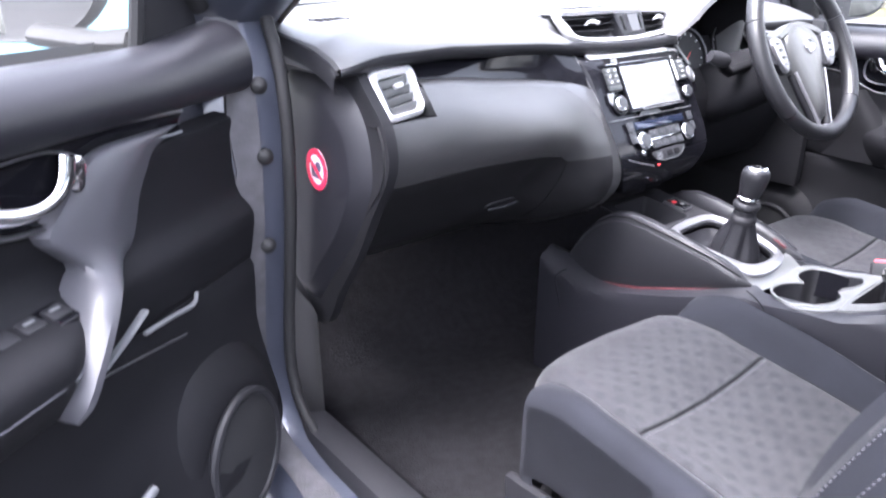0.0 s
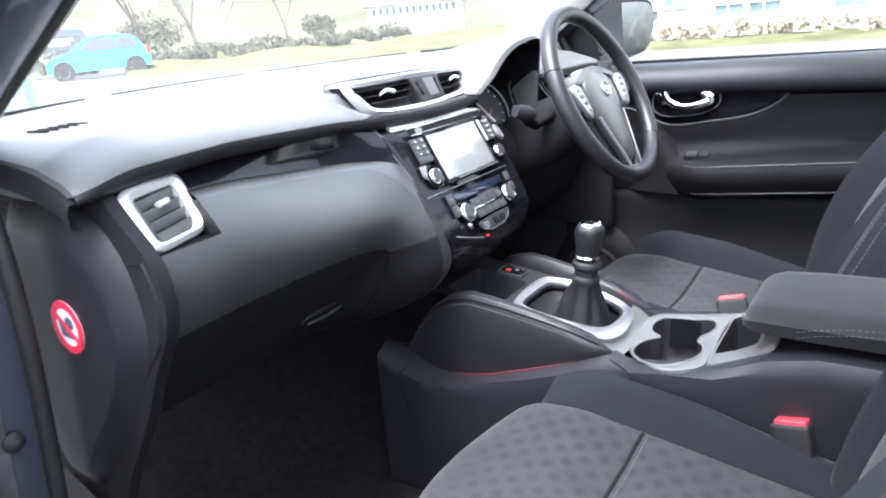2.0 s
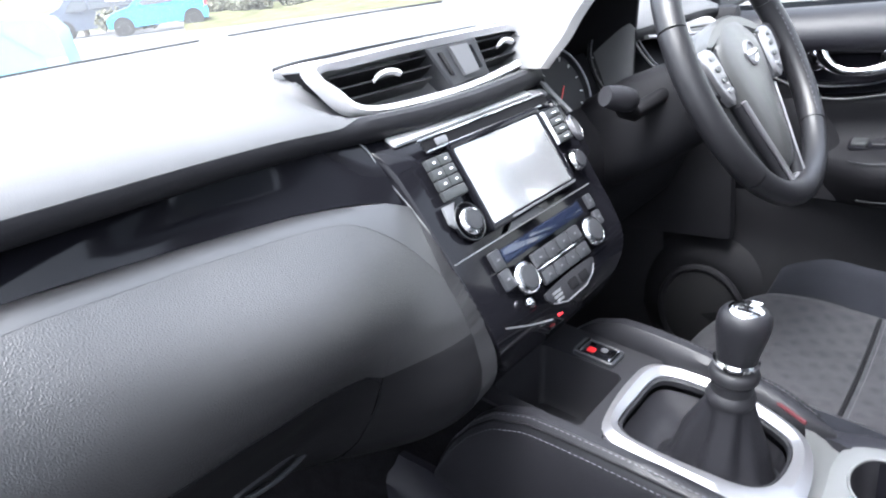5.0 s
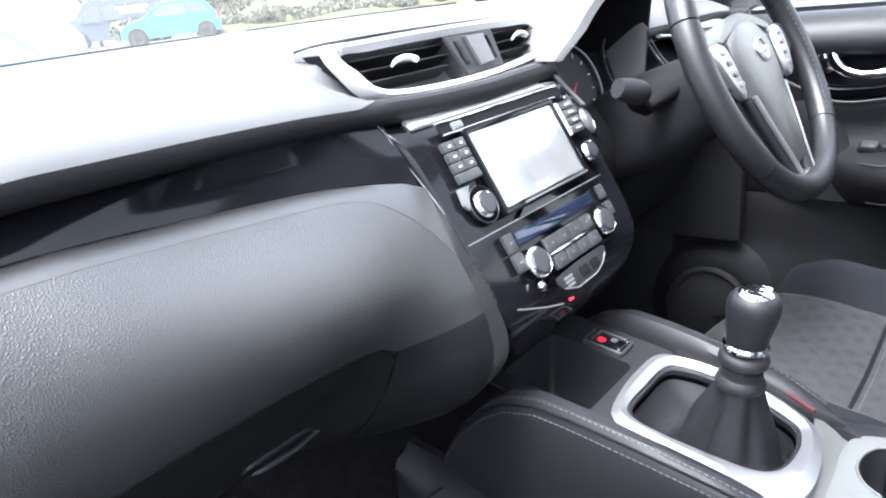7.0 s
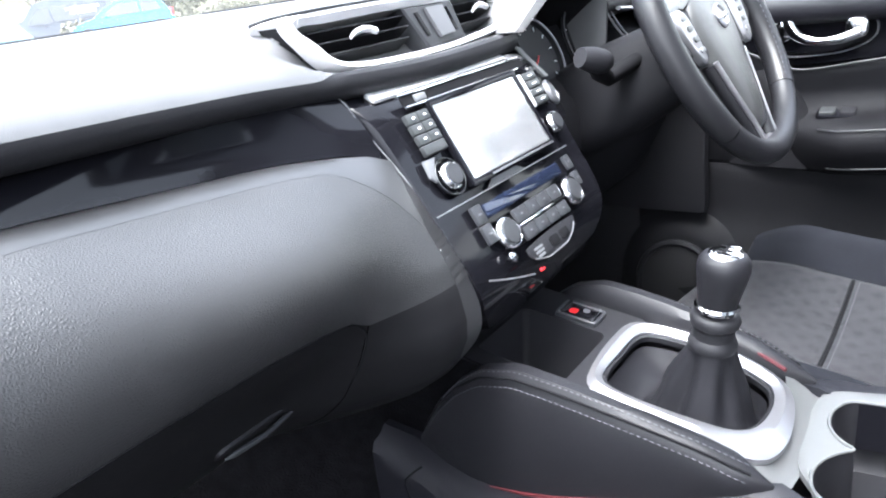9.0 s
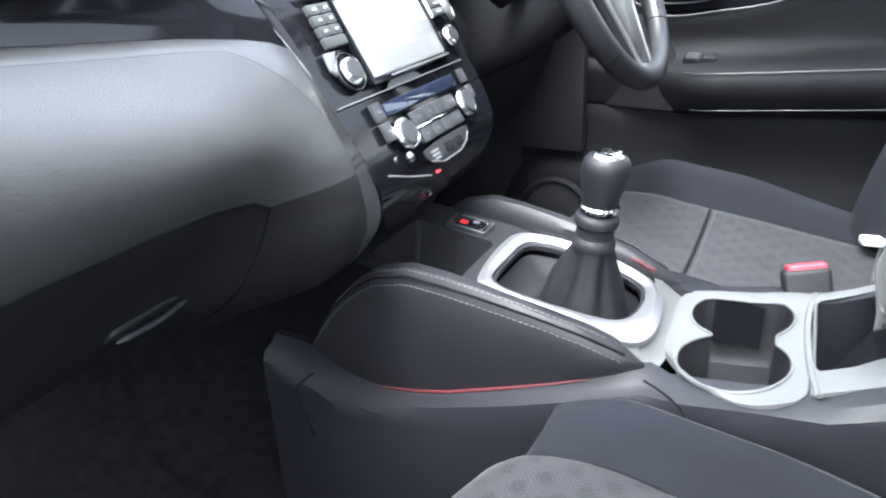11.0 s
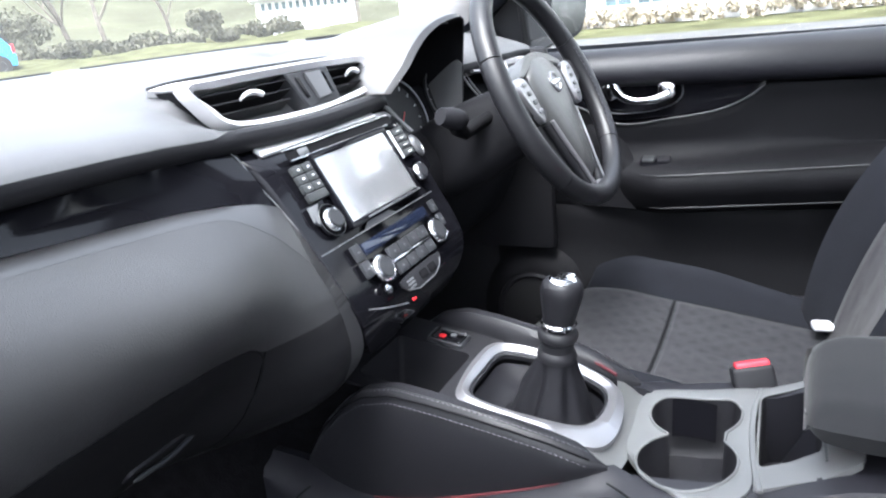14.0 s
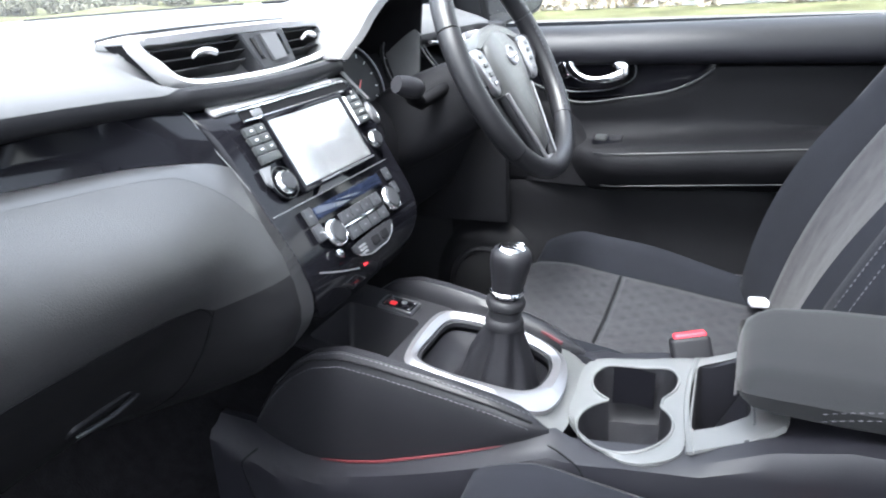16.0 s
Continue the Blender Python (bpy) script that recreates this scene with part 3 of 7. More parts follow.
for a, c in zip(cr(uppers, 46), cr(lowers, 46)):
    u, w = ease((a.x + 0.53) / 0.11), ease((a.x + 0.47) / 0.16)
    tall = a.z - c.z
    upper = Vector((a.x, a.y - (0.012 - 0.0115 * u), a.z - tall * (0.46 - 0.44 * u)))
    lower = Vector((a.x, c.y + 0.0015 + (0.010 * w), c.z + tall * (0.05 + 0.36 * w)))
    rows.append([a + Vector((0, 0.02, 0.004)), a, a.lerp(upper, 0.5), upper, upper.lerp(lower, 0.15), upper.lerp(lower, 0.5), upper.lerp(lower, 0.85), lower, lower.lerp(c, 0.5), c, c + Vector((0, 0.02, -0.002))])
part("gloss_trim", loft(rows), "piano", dash, "piano black trim strip", angle=24)
part("trim_edge", tube(cr([(-0.160, 0.104, 1.043), (-0.1575, 0.098, 1.036), (-0.1545, 0.084, 1.012), (-0.150, 0.066, 0.987), (-0.1455, 0.046, 0.958)], 18), [0.0005] * 12 + [0.0007, 0.0009, 0.0010, 0.0010, 0.0008, 0.0005], 6), "pale_button", dash, "thin bright edge beside the centre stack")
part("trim_edge", tube(cr([(-0.160, 0.104, 1.0435), (-0.150, 0.103, 1.044), (-0.142, 0.101, 1.044)], 6), 0.0007, 6), "silver", dash)

# end cover of the dashboard, seen with the door open
loop = loop_of([(0.245, 1.062), (0.17, 1.066), (0.105, 1.064), (0.042, 1.022), (0.018, 0.970), (0.018, 0.905), (0.075, 0.805), (0.155, 0.715), (0.21, 0.655), (0.27, 0.66), (0.29, 0.80), (0.29, 0.98)], 64)
end_rows = []
for inset, x in ((0.0, -0.630), (0.0, -0.643), (0.003, -0.648), (0.034, -0.6725), (0.039, -0.6745), (0.08, -0.676)):
    c = Vector((0.17, 0.86))
    end_rows.append([Vector((x, p[0] + (c.x - p[0]) * inset / 0.15, p[1] + (c.y - p[1]) * inset / 0.15)) for p in loop])
part("end_cover", loft(end_rows, True), "console_body", dash, "black dashboard end cover", angle=22)
edge = loop_of([(0.27, 1.090), (0.17, 1.094), (0.085, 1.078), (0.030, 1.028), (-0.004, 0.992), (-0.013, 0.958), (-0.012, 0.935), (0.002, 0.905), (0.030, 0.865), (0.074, 0.792), (0.142, 0.700), (0.20, 0.62), (0.31, 0.64), (0.33, 0.80), (0.33, 0.98)], 64)
part("end_frame", loft([[Vector((x, p[0], p[1])) for p in e] for x, e in ((-0.634, edge), (-0.643, edge), (-0.650, edge), (-0.653, loop))], True), "driver_low", dash, "black fascia edge round the end cover")

# round warning sticker on the end cover
sticker = thing("airbag_sticker", (-0.682, 0.137, 0.913), "round red and white airbag warning sticker on the dashboard end", "sticker")
face = plane_at((-0.6765, 0.137, 0.913), (0, -1, 0), (0, 0, 1))
disc = [(0.030 * math.cos(2 * math.pi * k / 48), 0.0315 * math.sin(2 * math.pi * k / 48)) for k in range(48)]
hole = [(x * 0.72, y * 0.72) for x, y in disc]
part("backing", slab(disc, 0.0012, face), "sticker_white", sticker)
part("red_ring", ring(disc, hole, 0.0022, face), "sticker_red", sticker)
part("red_bar", moved(box((0.050, 0.006, 0.0008), (0, 0, 0.0026), (0, 0, -38)), face), "sticker_red", sticker)
part("print_seat", moved(slab([(-0.014, -0.012), (0.010, -0.014), (0.012, -0.008), (-0.004, -0.006), (-0.010, 0.010), (-0.015, 0.010)], 0.0006), face @ Matrix.Translation((0, 0, 0.0014))), "sticker_dark", sticker)
part("print_bag", moved(slab([(0.008 * math.cos(a), 0.003 + 0.008 * math.sin(a)) for a in [2 * math.pi * k / 20 for k in range(20)]], 0.0006), face @ Matrix.Translation((0.006, 0.002, 0.0014))), "sticker_dark", sticker)


# side air vents
def side_vent(side):
    m = plane_at((-0.586, 0.056, 1.024), (0.086, 0.021, 0.004), (0.006, 0.041, 0.058))
    if side > 0:
        m = Matrix.Diagonal((-1, 1, 1, 1)) @ m
    v = thing("side_vent", m.translation, "square side air vent in a satin silver frame", "air vent", "dashboard air vents")
    outer = [(x * (1.0 + 0.09 * y / 0.04) + 0.006 * y / 0.04, y) for x, y in rounded(0.094, 0.078, 0.018)]
    inner = [(x * (1.0 + 0.05 * y / 0.04) + 0.006 * y / 0.04, y - 0.002) for x, y in rounded(0.064, 0.056, 0.008)]
    # Added dark slab; its rim stands in for the shadow round the frame.
    part("base", moved(slab([(x * 1.03, y * 1.05 - 0.003) for x, y in outer], 0.030, bevel=0.004), m @ Matrix.Translation((0, 0, -0.036))), "dash_hard", v, "dark slab standing in for the shadow round the vent frame")
    part("frame", ring(outer, inner, 0.016, m @ Matrix.Translation((0, 0, -0.006)), lip=0.005), "vent_silver", v, "satin silver vent frame")
    part("duct", moved(slab(inner, 0.002), m @ Matrix.Translation((0, 0, -0.0055))), "dark_void", v)
    for k in range(4):
        part("slat", box((0.062, 0.012, 0.0022), (0.001 + 0.0015 * (k - 1.5), -0.0225 + 0.0135 * k, -0.0005), (34, 0, 2), 0.0008), "plate", v).data.transform(m)
    part("tab", box((0.019, 0.007, 0.008), (0.006, 0.010, 0.005), (20, 0, 4), 0.003), "vent_silver", v, "bright thumb tab").data.transform(m)
    part("side_louvre", box((0.005, 0.054, 0.008), (-0.029, -0.002, 0.0), (0, 0, -5), 0.001), "key", v, "pale side louvre").data.transform(m)
    return v


side_vent(-1)
side_vent(1)

# centre air vent
cvent = thing("centre_vent", (0, 0.13, 1.07), "wide centre air vent with a silver surround", "air vent", "dashboard air vents")
vm = plane_at((0, 0.1165, 1.088), (1, 0, 0), (0, 0.30, 1.0))


def bow(pts):
    """Bends the vent's plane so that its ends lie further from the seats."""
    return [vm @ Vector((x, y, h)) + Vector((0, 0.35 * x * x, 0.0)) for x, y, h in pts]


out_l = [(-0.178, 0.0270), (-0.155, 0.0295), (-0.08, 0.0305), (0.0, 0.0300), (0.08, 0.0280), (0.14, 0.0250), (0.157, 0.017), (0.157, 0.002), (0.151, -0.017), (0.134, -0.0255), (0.06, -0.0305), (0.0, -0.0325), (-0.060, -0.0315), (-0.122, -0.0275), (-0.151, -0.0185), (-0.168, 0.004)]
in_l = [(-0.170, 0.0195), (-0.140, 0.0200), (-0.08, 0.0210), (0.0, 0.0205), (0.08, 0.0185), (0.130, 0.0165), (0.143, 0.012), (0.143, 0.001), (0.138, -0.012), (0.124, -0.0175), (0.06, -0.0225), (0.0, -0.0245), (-0.06, -0.0240), (-0.118, -0.0205), (-0.142, -0.0135), (-0.155, 0.002)]
o = [(p.x, p.y) for p in loop_of([(a, b, 0) for a, b in out_l], 96)]
i_ = [(p.x, p.y) for p in loop_of([(a, b, 0) for a, b in in_l], 96)]
rows = [bow([(x, y, h) for x, y in line]) for line, h in ((o, -0.012), (o, 0.002), ([(0.72 * a[0] + 0.28 * b[0], 0.72 * a[1] + 0.28 * b[1]) for a, b in zip(o, i_)], 0.007), (i_, 0.003), (i_, -0.03))]
part("surround", loft(rows, True, False), "vent_silver", cvent, "satin silver vent surround")
T_, A_, B_ = Vector((-0.182, 0.172, 1.1125)), Vector((-0.171, 0.1300, 1.1085)), Vector((-0.1490, 0.1205, 1.0690))
wedge = [T_, T_.lerp(A_, 0.5) + Vector((0.0015, -0.002, 0.0005)), A_, A_.lerp(B_, 0.5) + Vector((0.002, 0, 0)), B_, B_.lerp(T_, 0.35) + Vector((-0.002, 0.001, -0.001)), B_.lerp(T_, 0.7) + Vector((-0.003, 0.0, -0.001))]
# Receding face beside the vent, its shade painted as dark plastic.
part("wing", loft([wedge, [p + Vector((0.022, 0.03, -0.016)) for p in wedge]], True), "driver_low", cvent, "wedge at the vent's end, painted dark for its shade", angle=20)
cap_ = [T_ + Vector((-0.003, 0.002, 0.0005)), T_.lerp(A_, 0.5) + Vector((0, -0.0025, 0.0015)), A_ + Vector((0.002, -0.0015, 0.001)), Vector((-0.168, 0.127, 1.1155)), Vector((-0.158, 0.131, 1.1185)), Vector((-0.168, 0.148, 1.1180)), Vector((-0.178, 0.166, 1.1155))]
part("wing_top", loft([cap_, [p + Vector((0.006, 0.012, -0.010)) for p in cap_]], True), "vent_silver", cvent, "pale tip of the vent surround", angle=20)
# Dark tube drawn as the shadow line over the surround.
part("top_shadow_line", tube(cr([T_ + Vector((-0.002, 0.004, 0.0015)), (-0.172, 0.162, 1.1175), (-0.140, 0.140, 1.1200), (-0.08, 0.131, 1.1205), (0.0, 0.1285, 1.1195), (0.07, 0.130, 1.1180)], 30), [0.0022 - 0.0015 * k / 29 for k in range(30)], 6), "driver_low", cvent, "dark line painted as shadow along the top of the vent")
part("duct", loft([bow([(x, y, h) for x, y in i_]) for h in (-0.031, -0.030)], True), "dark_void", cvent)
for x0, x1 in ((-0.160, -0.030), (0.046, 0.143)):
    for k in range(3):
        yy = -0.009 + 0.011 * k
        a, b = x0 + (0.010 if k == 0 else 0), x1 - (0.006 if k == 0 else 0)
        xs = [a + (b - a) * j / 6 for j in range(7)]
        rows = [bow([(x, yy - 0.005, -0.020), (x, yy + 0.0018, 0.000), (x, yy + 0.0005, 0.0012), (x, yy - 0.0062, -0.019)]) for x in xs]
        part("slat", loft(rows, True), "driver_low", cvent)
for x in (-0.098, 0.104):
    rows = [bow([(x + dx, 0.0085 - 16 * dx * dx + dy, h) for dy, h in ((0.0, 0.002), (0.0022, 0.0065), (-0.0012, 0.0075), (-0.0035, 0.0025))]) for dx in (-0.017, -0.014, -0.009, 0.0, 0.009, 0.015, 0.017)]
    part("tab", loft(rows, True), "vent_silver", cvent, "bright thumb tab")
blk = [(-0.036, 0.0205), (0.050, 0.0195), (0.055, -0.0225), (-0.015, -0.0245)]
part("switch_block", loft([bow([(x, y, h) for x, y in blk]) for h in (-0.02, 0.003)] + [bow([(0.02 + (x - 0.02) * 0.95, y * 0.92, 0.005) for x, y in blk])], True), "button", cvent, "dark grey hazard switch block", angle=20)
part("hazard_button", loft([bow([(x, y, h) for x, y in ((-0.003, 0.016), (0.027, 0.0155), (0.034, -0.015), (0.008, -0.0165))]) for h in (0.004, 0.0085)], True), "pale_button", cvent, "satin grey hazard button", angle=20)
for x in (-0.018, 0.033):
    part("lamp_window", loft([bow([(x + dx, dy, h) for dx, dy in ((-0.003, 0.013), (0.003, 0.013), (0.011, -0.013), (0.006, -0.013))]) for h in (0.004, 0.0065)], True), "piano", cvent, angle=20)

# ---- centre stack ----
stack = thing("centre_stack", (0, 0.06, 0.78), "gloss black centre stack with audio and climate controls", "control panel")
STACK = ((0.130, 1.043, 0.164), (0.104, 1.034, 0.160), (0.083, 1.016, 0.156), (0.036, 0.935, 0.150), (0.006, 0.881, 0.147), (-0.003, 0.852, 0.142), (0.003, 0.820, 0.128), (0.016, 0.795, 0.106), (0.034, 0.776, 0.070))
fine = cr([(w, y, z) for y, z, w in STACK], 36)
rows = []
for w, y, z in fine:
    r = [Vector((s * w * (1 - 0.05 * t), y + 0.016 * (1 - t) ** 2 - 0.005 * t, z)) for s, t in ((-1, 0), (-1, 0.3), (-1, 0.6), (-1, 0.85), (-1, 1))]
    mid = [Vector((w * 0.95 * k / 4, y - 0.006 + 0.001 * (k / 4) ** 2, z)) for k in range(-3, 4)]
    rr = [Vector((-p.x, p.y, p.z)) for p in r[::-1]]
    rows.append(r + mid + rr)
part("panel", loft(rows), "piano", stack, "piano black panel")
part("side_face", loft([[r[0], r[0] + Vector((0, 0.09, 0))] for r in rows]), "dash_hard", stack)
part("side_face", loft([[r[-1], r[-1] + Vector((0, 0.09, 0))] for r in rows]), "dash_hard", stack)

pm = plane_at((0, 0.0495, 0.9707), (1, 0, 0), (0, 0.042, 0.075))


def on_panel(bm, x, v, h=0.0, turn=0):
    return moved(bm, pm @ pose(x, v, h, 0, 0, turn))


part("top_strip", moved(slab(rounded(0.236, 0.015, 0.003), 0.004, bevel=0.0015), plane_at((-0.010, 0.0985, 1.0345), (1, 0, 0), (0, 0.024, 0.0125))), "vent_silver", stack, "satin silver strip above the disc slot")
part("strip_end", moved(slab(rounded(0.034, 0.013, 0.004), 0.004, bevel=0.0015), plane_at((0.124, 0.0925, 1.0300), (1, 0.05, -0.10), (0, 0.024, 0.0145))), "silver", stack, "curved end of the silver strip")
part("disc_slot", on_panel(slab(rounded(0.225, 0.010, 0.003), 0.0015), 0.004, 0.0625, 0.0045), "dark_void", stack, "narrow disc slot")
for v, x, w in ((0.0690, 0.0, 0.222), (0.0560, -0.004, 0.206)):
    part("slot_trim", on_panel(box((w, 0.0022, 0.003), bevel=0.0008), x, v, 0.006), "chrome", stack, "thin bright line along the disc slot")
part("eject_button", on_panel(slab(rounded(0.017, 0.008, 0.002), 0.003, bevel=0.001), -0.081, 0.0620, 0.005), "pale_button", stack)
part("screen_bezel", on_panel(ring(rounded(0.168, 0.097, 0.004), rounded(0.154, 0.083, 0.002), 0.006, lip=0.001), 0.0045, 0.008, 0.0025), "piano", stack)
# Dark glass in itself; the pale colour is its painted reflection.
part("screen", on_panel(slab(rounded(0.155, 0.084, 0.002), 0.003), 0.0045, 0.008, 0.0035), "screen", stack, "dark touch screen painted pale for its bright reflection")
part("screen_sill", on_panel(box((0.128, 0.0024, 0.003), bevel=0.0008), 0.020, -0.0372, 0.0075), "silver", stack, "bright edge below the screen")
for k in range(4):
    v = 0.0440 - 0.0110 * k
    keys = ((-0.1095, 0.0168), (-0.0920, 0.0168)) if k < 3 else ((-0.1008, 0.0343),)
    for x, w in keys:
        key = part("button", on_panel(slab(rounded(w, 0.0104, 0.0015), 0.005, bevel=0.001), x, v, 0.004), "key", stack, "rectangular push button")
        if k < 3:
            part("mark", on_panel(slab(rounded(0.0034, 0.0018, 0.0008), 0.0006), x + 0.001, v, 0.0092), "mark", key)
    key = part("button", on_panel(slab(rounded(0.026, 0.0096, 0.002), 0.005, bevel=0.0012), 0.1105, 0.0430 - 0.0102 * k, 0.004), "key", stack, "rectangular push button")
    part("mark", on_panel(slab(rounded(0.009, 0.0014, 0.0006), 0.0006), 0.1105, 0.0430 - 0.0102 * k, 0.0092), "mark", key)
part("button_plate", on_panel(slab(rounded(0.008, 0.042, 0.003), 0.003, bevel=0.001), 0.0935, 0.0280, 0.004), "vent_silver", stack, "pale strip beside the keys")


def knob(name, x, v, r, h, host, label):
    k = part(name, on_panel(turned([(0, 0), (r, 0), (r, h * 0.5), (r * 0.94, h * 0.9), (r * 0.80, h), (0, h)], n=40), x, v, 0.004), "button", host, label)
    part("ring", on_panel(turned([(r * 1.02, 0), (r * 1.10, 0.001), (r * 1.10, 0.004), (r * 1.0, 0.006)], n=40), x, v, 0.004), "chrome", k, "bright ring")
    part("cap", on_panel(turned([(0, 0), (r * 0.80, 0), (r * 0.76, 0.0016), (0, 0.0020)], n=32), x, v, 0.0038 + h), "button", k, "satin knob cap")
    part("rim", on_panel(turned([(r * 0.96, h * 0.72), (r * 1.0, h * 0.80), (r * 0.93, h * 0.98), (r * 0.82, h * 1.03)], n=40), x, v, 0.0042), "chrome", k, "bright knob rim")
    return k


def dial_well(x, v, r):
    """A dished surround sunk round a knob."""
    w = part("knob_well", on_panel(turned([(r, 0.0), (r * 1.36, 0.0012), (r * 1.42, 0.0030), (r * 1.50, 0.0022), (r * 1.54, 0.0)], n=44), x, v, 0.003), "piano", stack, "gloss dished surround of a knob")
    part("glint_rim", on_panel(turned([(r * 1.40, 0.0030), (r * 1.44, 0.0038), (r * 1.48, 0.0028)], n=44), x, v, 0.0032), "key", w, "thin rim")


dial_well(-0.1005, -0.0200, 0.0132)
knob("volume_knob", -0.1005, -0.0200, 0.0132, 0.0075, stack, "black volume knob with a bright rim")
knob("tuning_knob", 0.1085, -0.0180, 0.0118, 0.0085, stack, "black tuning knob with a bright rim")
part("corner_plate", on_panel(slab([(-0.124, 0.003), (-0.106, 0.003), (-0.116, -0.008), (-0.121, -0.020), (-0.126, -0.014)], 0.003, bevel=0.0008), 0, 0, 0.003), "pale_button", stack, "pale corner beside the volume knob")
part("sd_flap", on_panel(slab([(-0.046, -0.041), (0.0, -0.041), (0.012, -0.0475), (-0.058, -0.0475)], 0.002), 0, 0, 0.004), "button", stack, "dark flap below the screen")
part("seam_line", on_panel(box((0.255, 0.0012, 0.002), bevel=0.0004), -0.018, -0.0487, 0.0048), "pale_button", stack, "thin seam below the screen")
part("display_window", on_panel(slab(rounded(0.154, 0.0145, 0.003), 0.003, bevel=0.001), -0.006, -0.0665, 0.003), "navy_glass", stack, "dark blue climate display window")
for x in (-0.069, 0.069):
    knob("temperature_knob", x, -0.0958, 0.0155, 0.0065, stack, "black temperature knob with a bright rim")
for v in (-0.0868, -0.1065):
    for k in range(4):
        x = -0.036 + 0.0235 * k
        key = part("climate_button", on_panel(slab(rounded(0.0225, 0.0150, 0.002), 0.004, bevel=0.001), x, v, 0.004), "button", stack, "small climate button")
        part("mark", on_panel(slab(rounded(0.0034, 0.0016, 0.0006), 0.0006), x, v, 0.0082), "pale_button", key)
part("bright_bar", on_panel(box((0.096, 0.0030, 0.004), bevel=0.001), -0.002, -0.0967, 0.007), "chrome", stack, "bright bar between the knobs")
for v in (-0.0660, -0.0870):
    key = part("side_button", on_panel(slab(rounded(0.0155, 0.0195, 0.002), 0.004, bevel=0.001), -0.0935, v, 0.003), "button", stack, "tall dark button")
    part("mark", on_panel(slab(rounded(0.005, 0.002, 0.0006), 0.0006), -0.0935, v, 0.0072), "pale_button", key)
    key = part("side_button", on_panel(slab(rounded(0.0125, 0.0165, 0.002), 0.004, bevel=0.001), 0.0925, v, 0.003), "button", stack, "tall dark button")
    part("mark", on_panel(slab(rounded(0.004, 0.002, 0.0006), 0.0006), 0.0925, v, 0.0072), "pale_button", key)
part("push_button", on_panel(turned([(0, 0), (0.0056, 0), (0.0056, 0.003), (0.004, 0.0045), (0, 0.005)], n=20), -0.0800, -0.1185, 0.003), "chrome", stack, "small bright push button")
lower = part("socket_panel", on_panel(slab([(p.x, p.y) for p in loop_of([(-0.058, -0.121, 0), (0.046, -0.119, 0), (0.036, -0.130, 0), (0.012, -0.139, 0), (-0.030, -0.140, 0), (-0.052, -0.133, 0)], 40)], 0.0022, bevel=0.001), 0, 0, 0.0042), "dash_hard", stack, "rounded socket panel")
part("panel_rim", tube([pm @ Vector((x, v, 0.0066)) for x, v in ((-0.052, -0.1335), (-0.030, -0.1405), (0.012, -0.1395), (0.030, -0.1335), (0.040, -0.126))], 0.0007, 6), "pale_button", lower, "thin edge of the socket panel")
for k in range(3):
    part("label_bar", on_panel(slab(rounded(0.016 - 0.003 * (k == 2), 0.0026, 0.001), 0.0008), -0.0395, -0.1255 - 0.0042 * k, 0.0068), "pale_button", lower, "white lettering as plain bars")
for x in (-0.008, 0.014):
    part("socket_flap", on_panel(slab(rounded(0.017, 0.011, 0.003), 0.0022, bevel=0.001), x, -0.1290, 0.0058), "dark_void", lower, "small socket flap")
part("socket_mark", on_panel(slab([(-0.057, -0.1430), (-0.054, -0.1430), (-0.054, -0.1445), (-0.049, -0.1440), (-0.049, -0.1460), (-0.057, -0.1460)], 0.0010), 0.004, -0.001, 0.0048), "red", stack, "small red mark")
part("lower_line", tube([pm @ Vector(p) for p in cr([(-0.128, -0.1235, 0.0052), (-0.118, -0.1275, 0.0054), (-0.093, -0.1365, 0.0050), (-0.062, -0.1455, 0.0040)], 16)], 0.0008, 6), "silver", stack, "thin bright line under the controls")

# start button beside the stack
start = thing("start_button", (0.157, 0.078, 0.99), "round engine start button with a bright ring", "button")
sm = plane_at((0.152, 0.061, 0.984), (1, 0.35, 0), (0, 0.5, 0.86))
part("bezel", moved(slab(rounded(0.042, 0.085, 0.014), 0.012, bevel=0.004), sm @ Matrix.Translation((0.003, 0.004, -0.013))), "piano", start, "gloss black mount")
part("ring", moved(turned([(0.0, 0), (0.0165, 0), (0.0165, 0.003), (0.014, 0.005), (0.0125, 0.002), (0, 0.002)], n=36), sm), "silver", start, "bright ring")
part("cap", moved(turned([(0, 0.002), (0.012, 0.002), (0.0112, 0.005), (0, 0.0055)], n=36), sm), "pale_button", start)
blade = [(0.146, 0.099, 1.043), (0.150, 0.088, 1.028), (0.155, 0.077, 1.014), (0.160, 0.068, 1.002)]
part("silver_blade", loft([[Vector(p) + Vector((dx, dy, 0.001)) for dx, dy in ((-0.0042, 0.003), (-0.0034, -0.001), (0.0034, -0.001), (0.0042, 0.003))] for p in cr(blade, 10)], True), "plate", start, "slim pale blade above the button")

# ---- instruments ----
gauges = thing("instrument_cluster", (0.335, 0.12, 0.96), "hooded instrument cluster with two dials", "instruments")


RIM = [Vector(p) for p in ((0.120, 0.076, 1.061), (0.134, 0.068, 1.076), (0.155, 0.063, 1.091), (0.180, 0.062, 1.109), (0.215, 0.061, 1.128), (0.255, 0.061, 1.140), (0.300, 0.062, 1.146), (0.345, 0.066, 1.147), (0.372, 0.073, 1.140), (0.388, 0.082, 1.118), (0.393, 0.088, 1.088), (0.394, 0.092, 1.058), (0.394, 0.095, 1.035))]
MID = Vector((0.265, 0.07, 1.03))


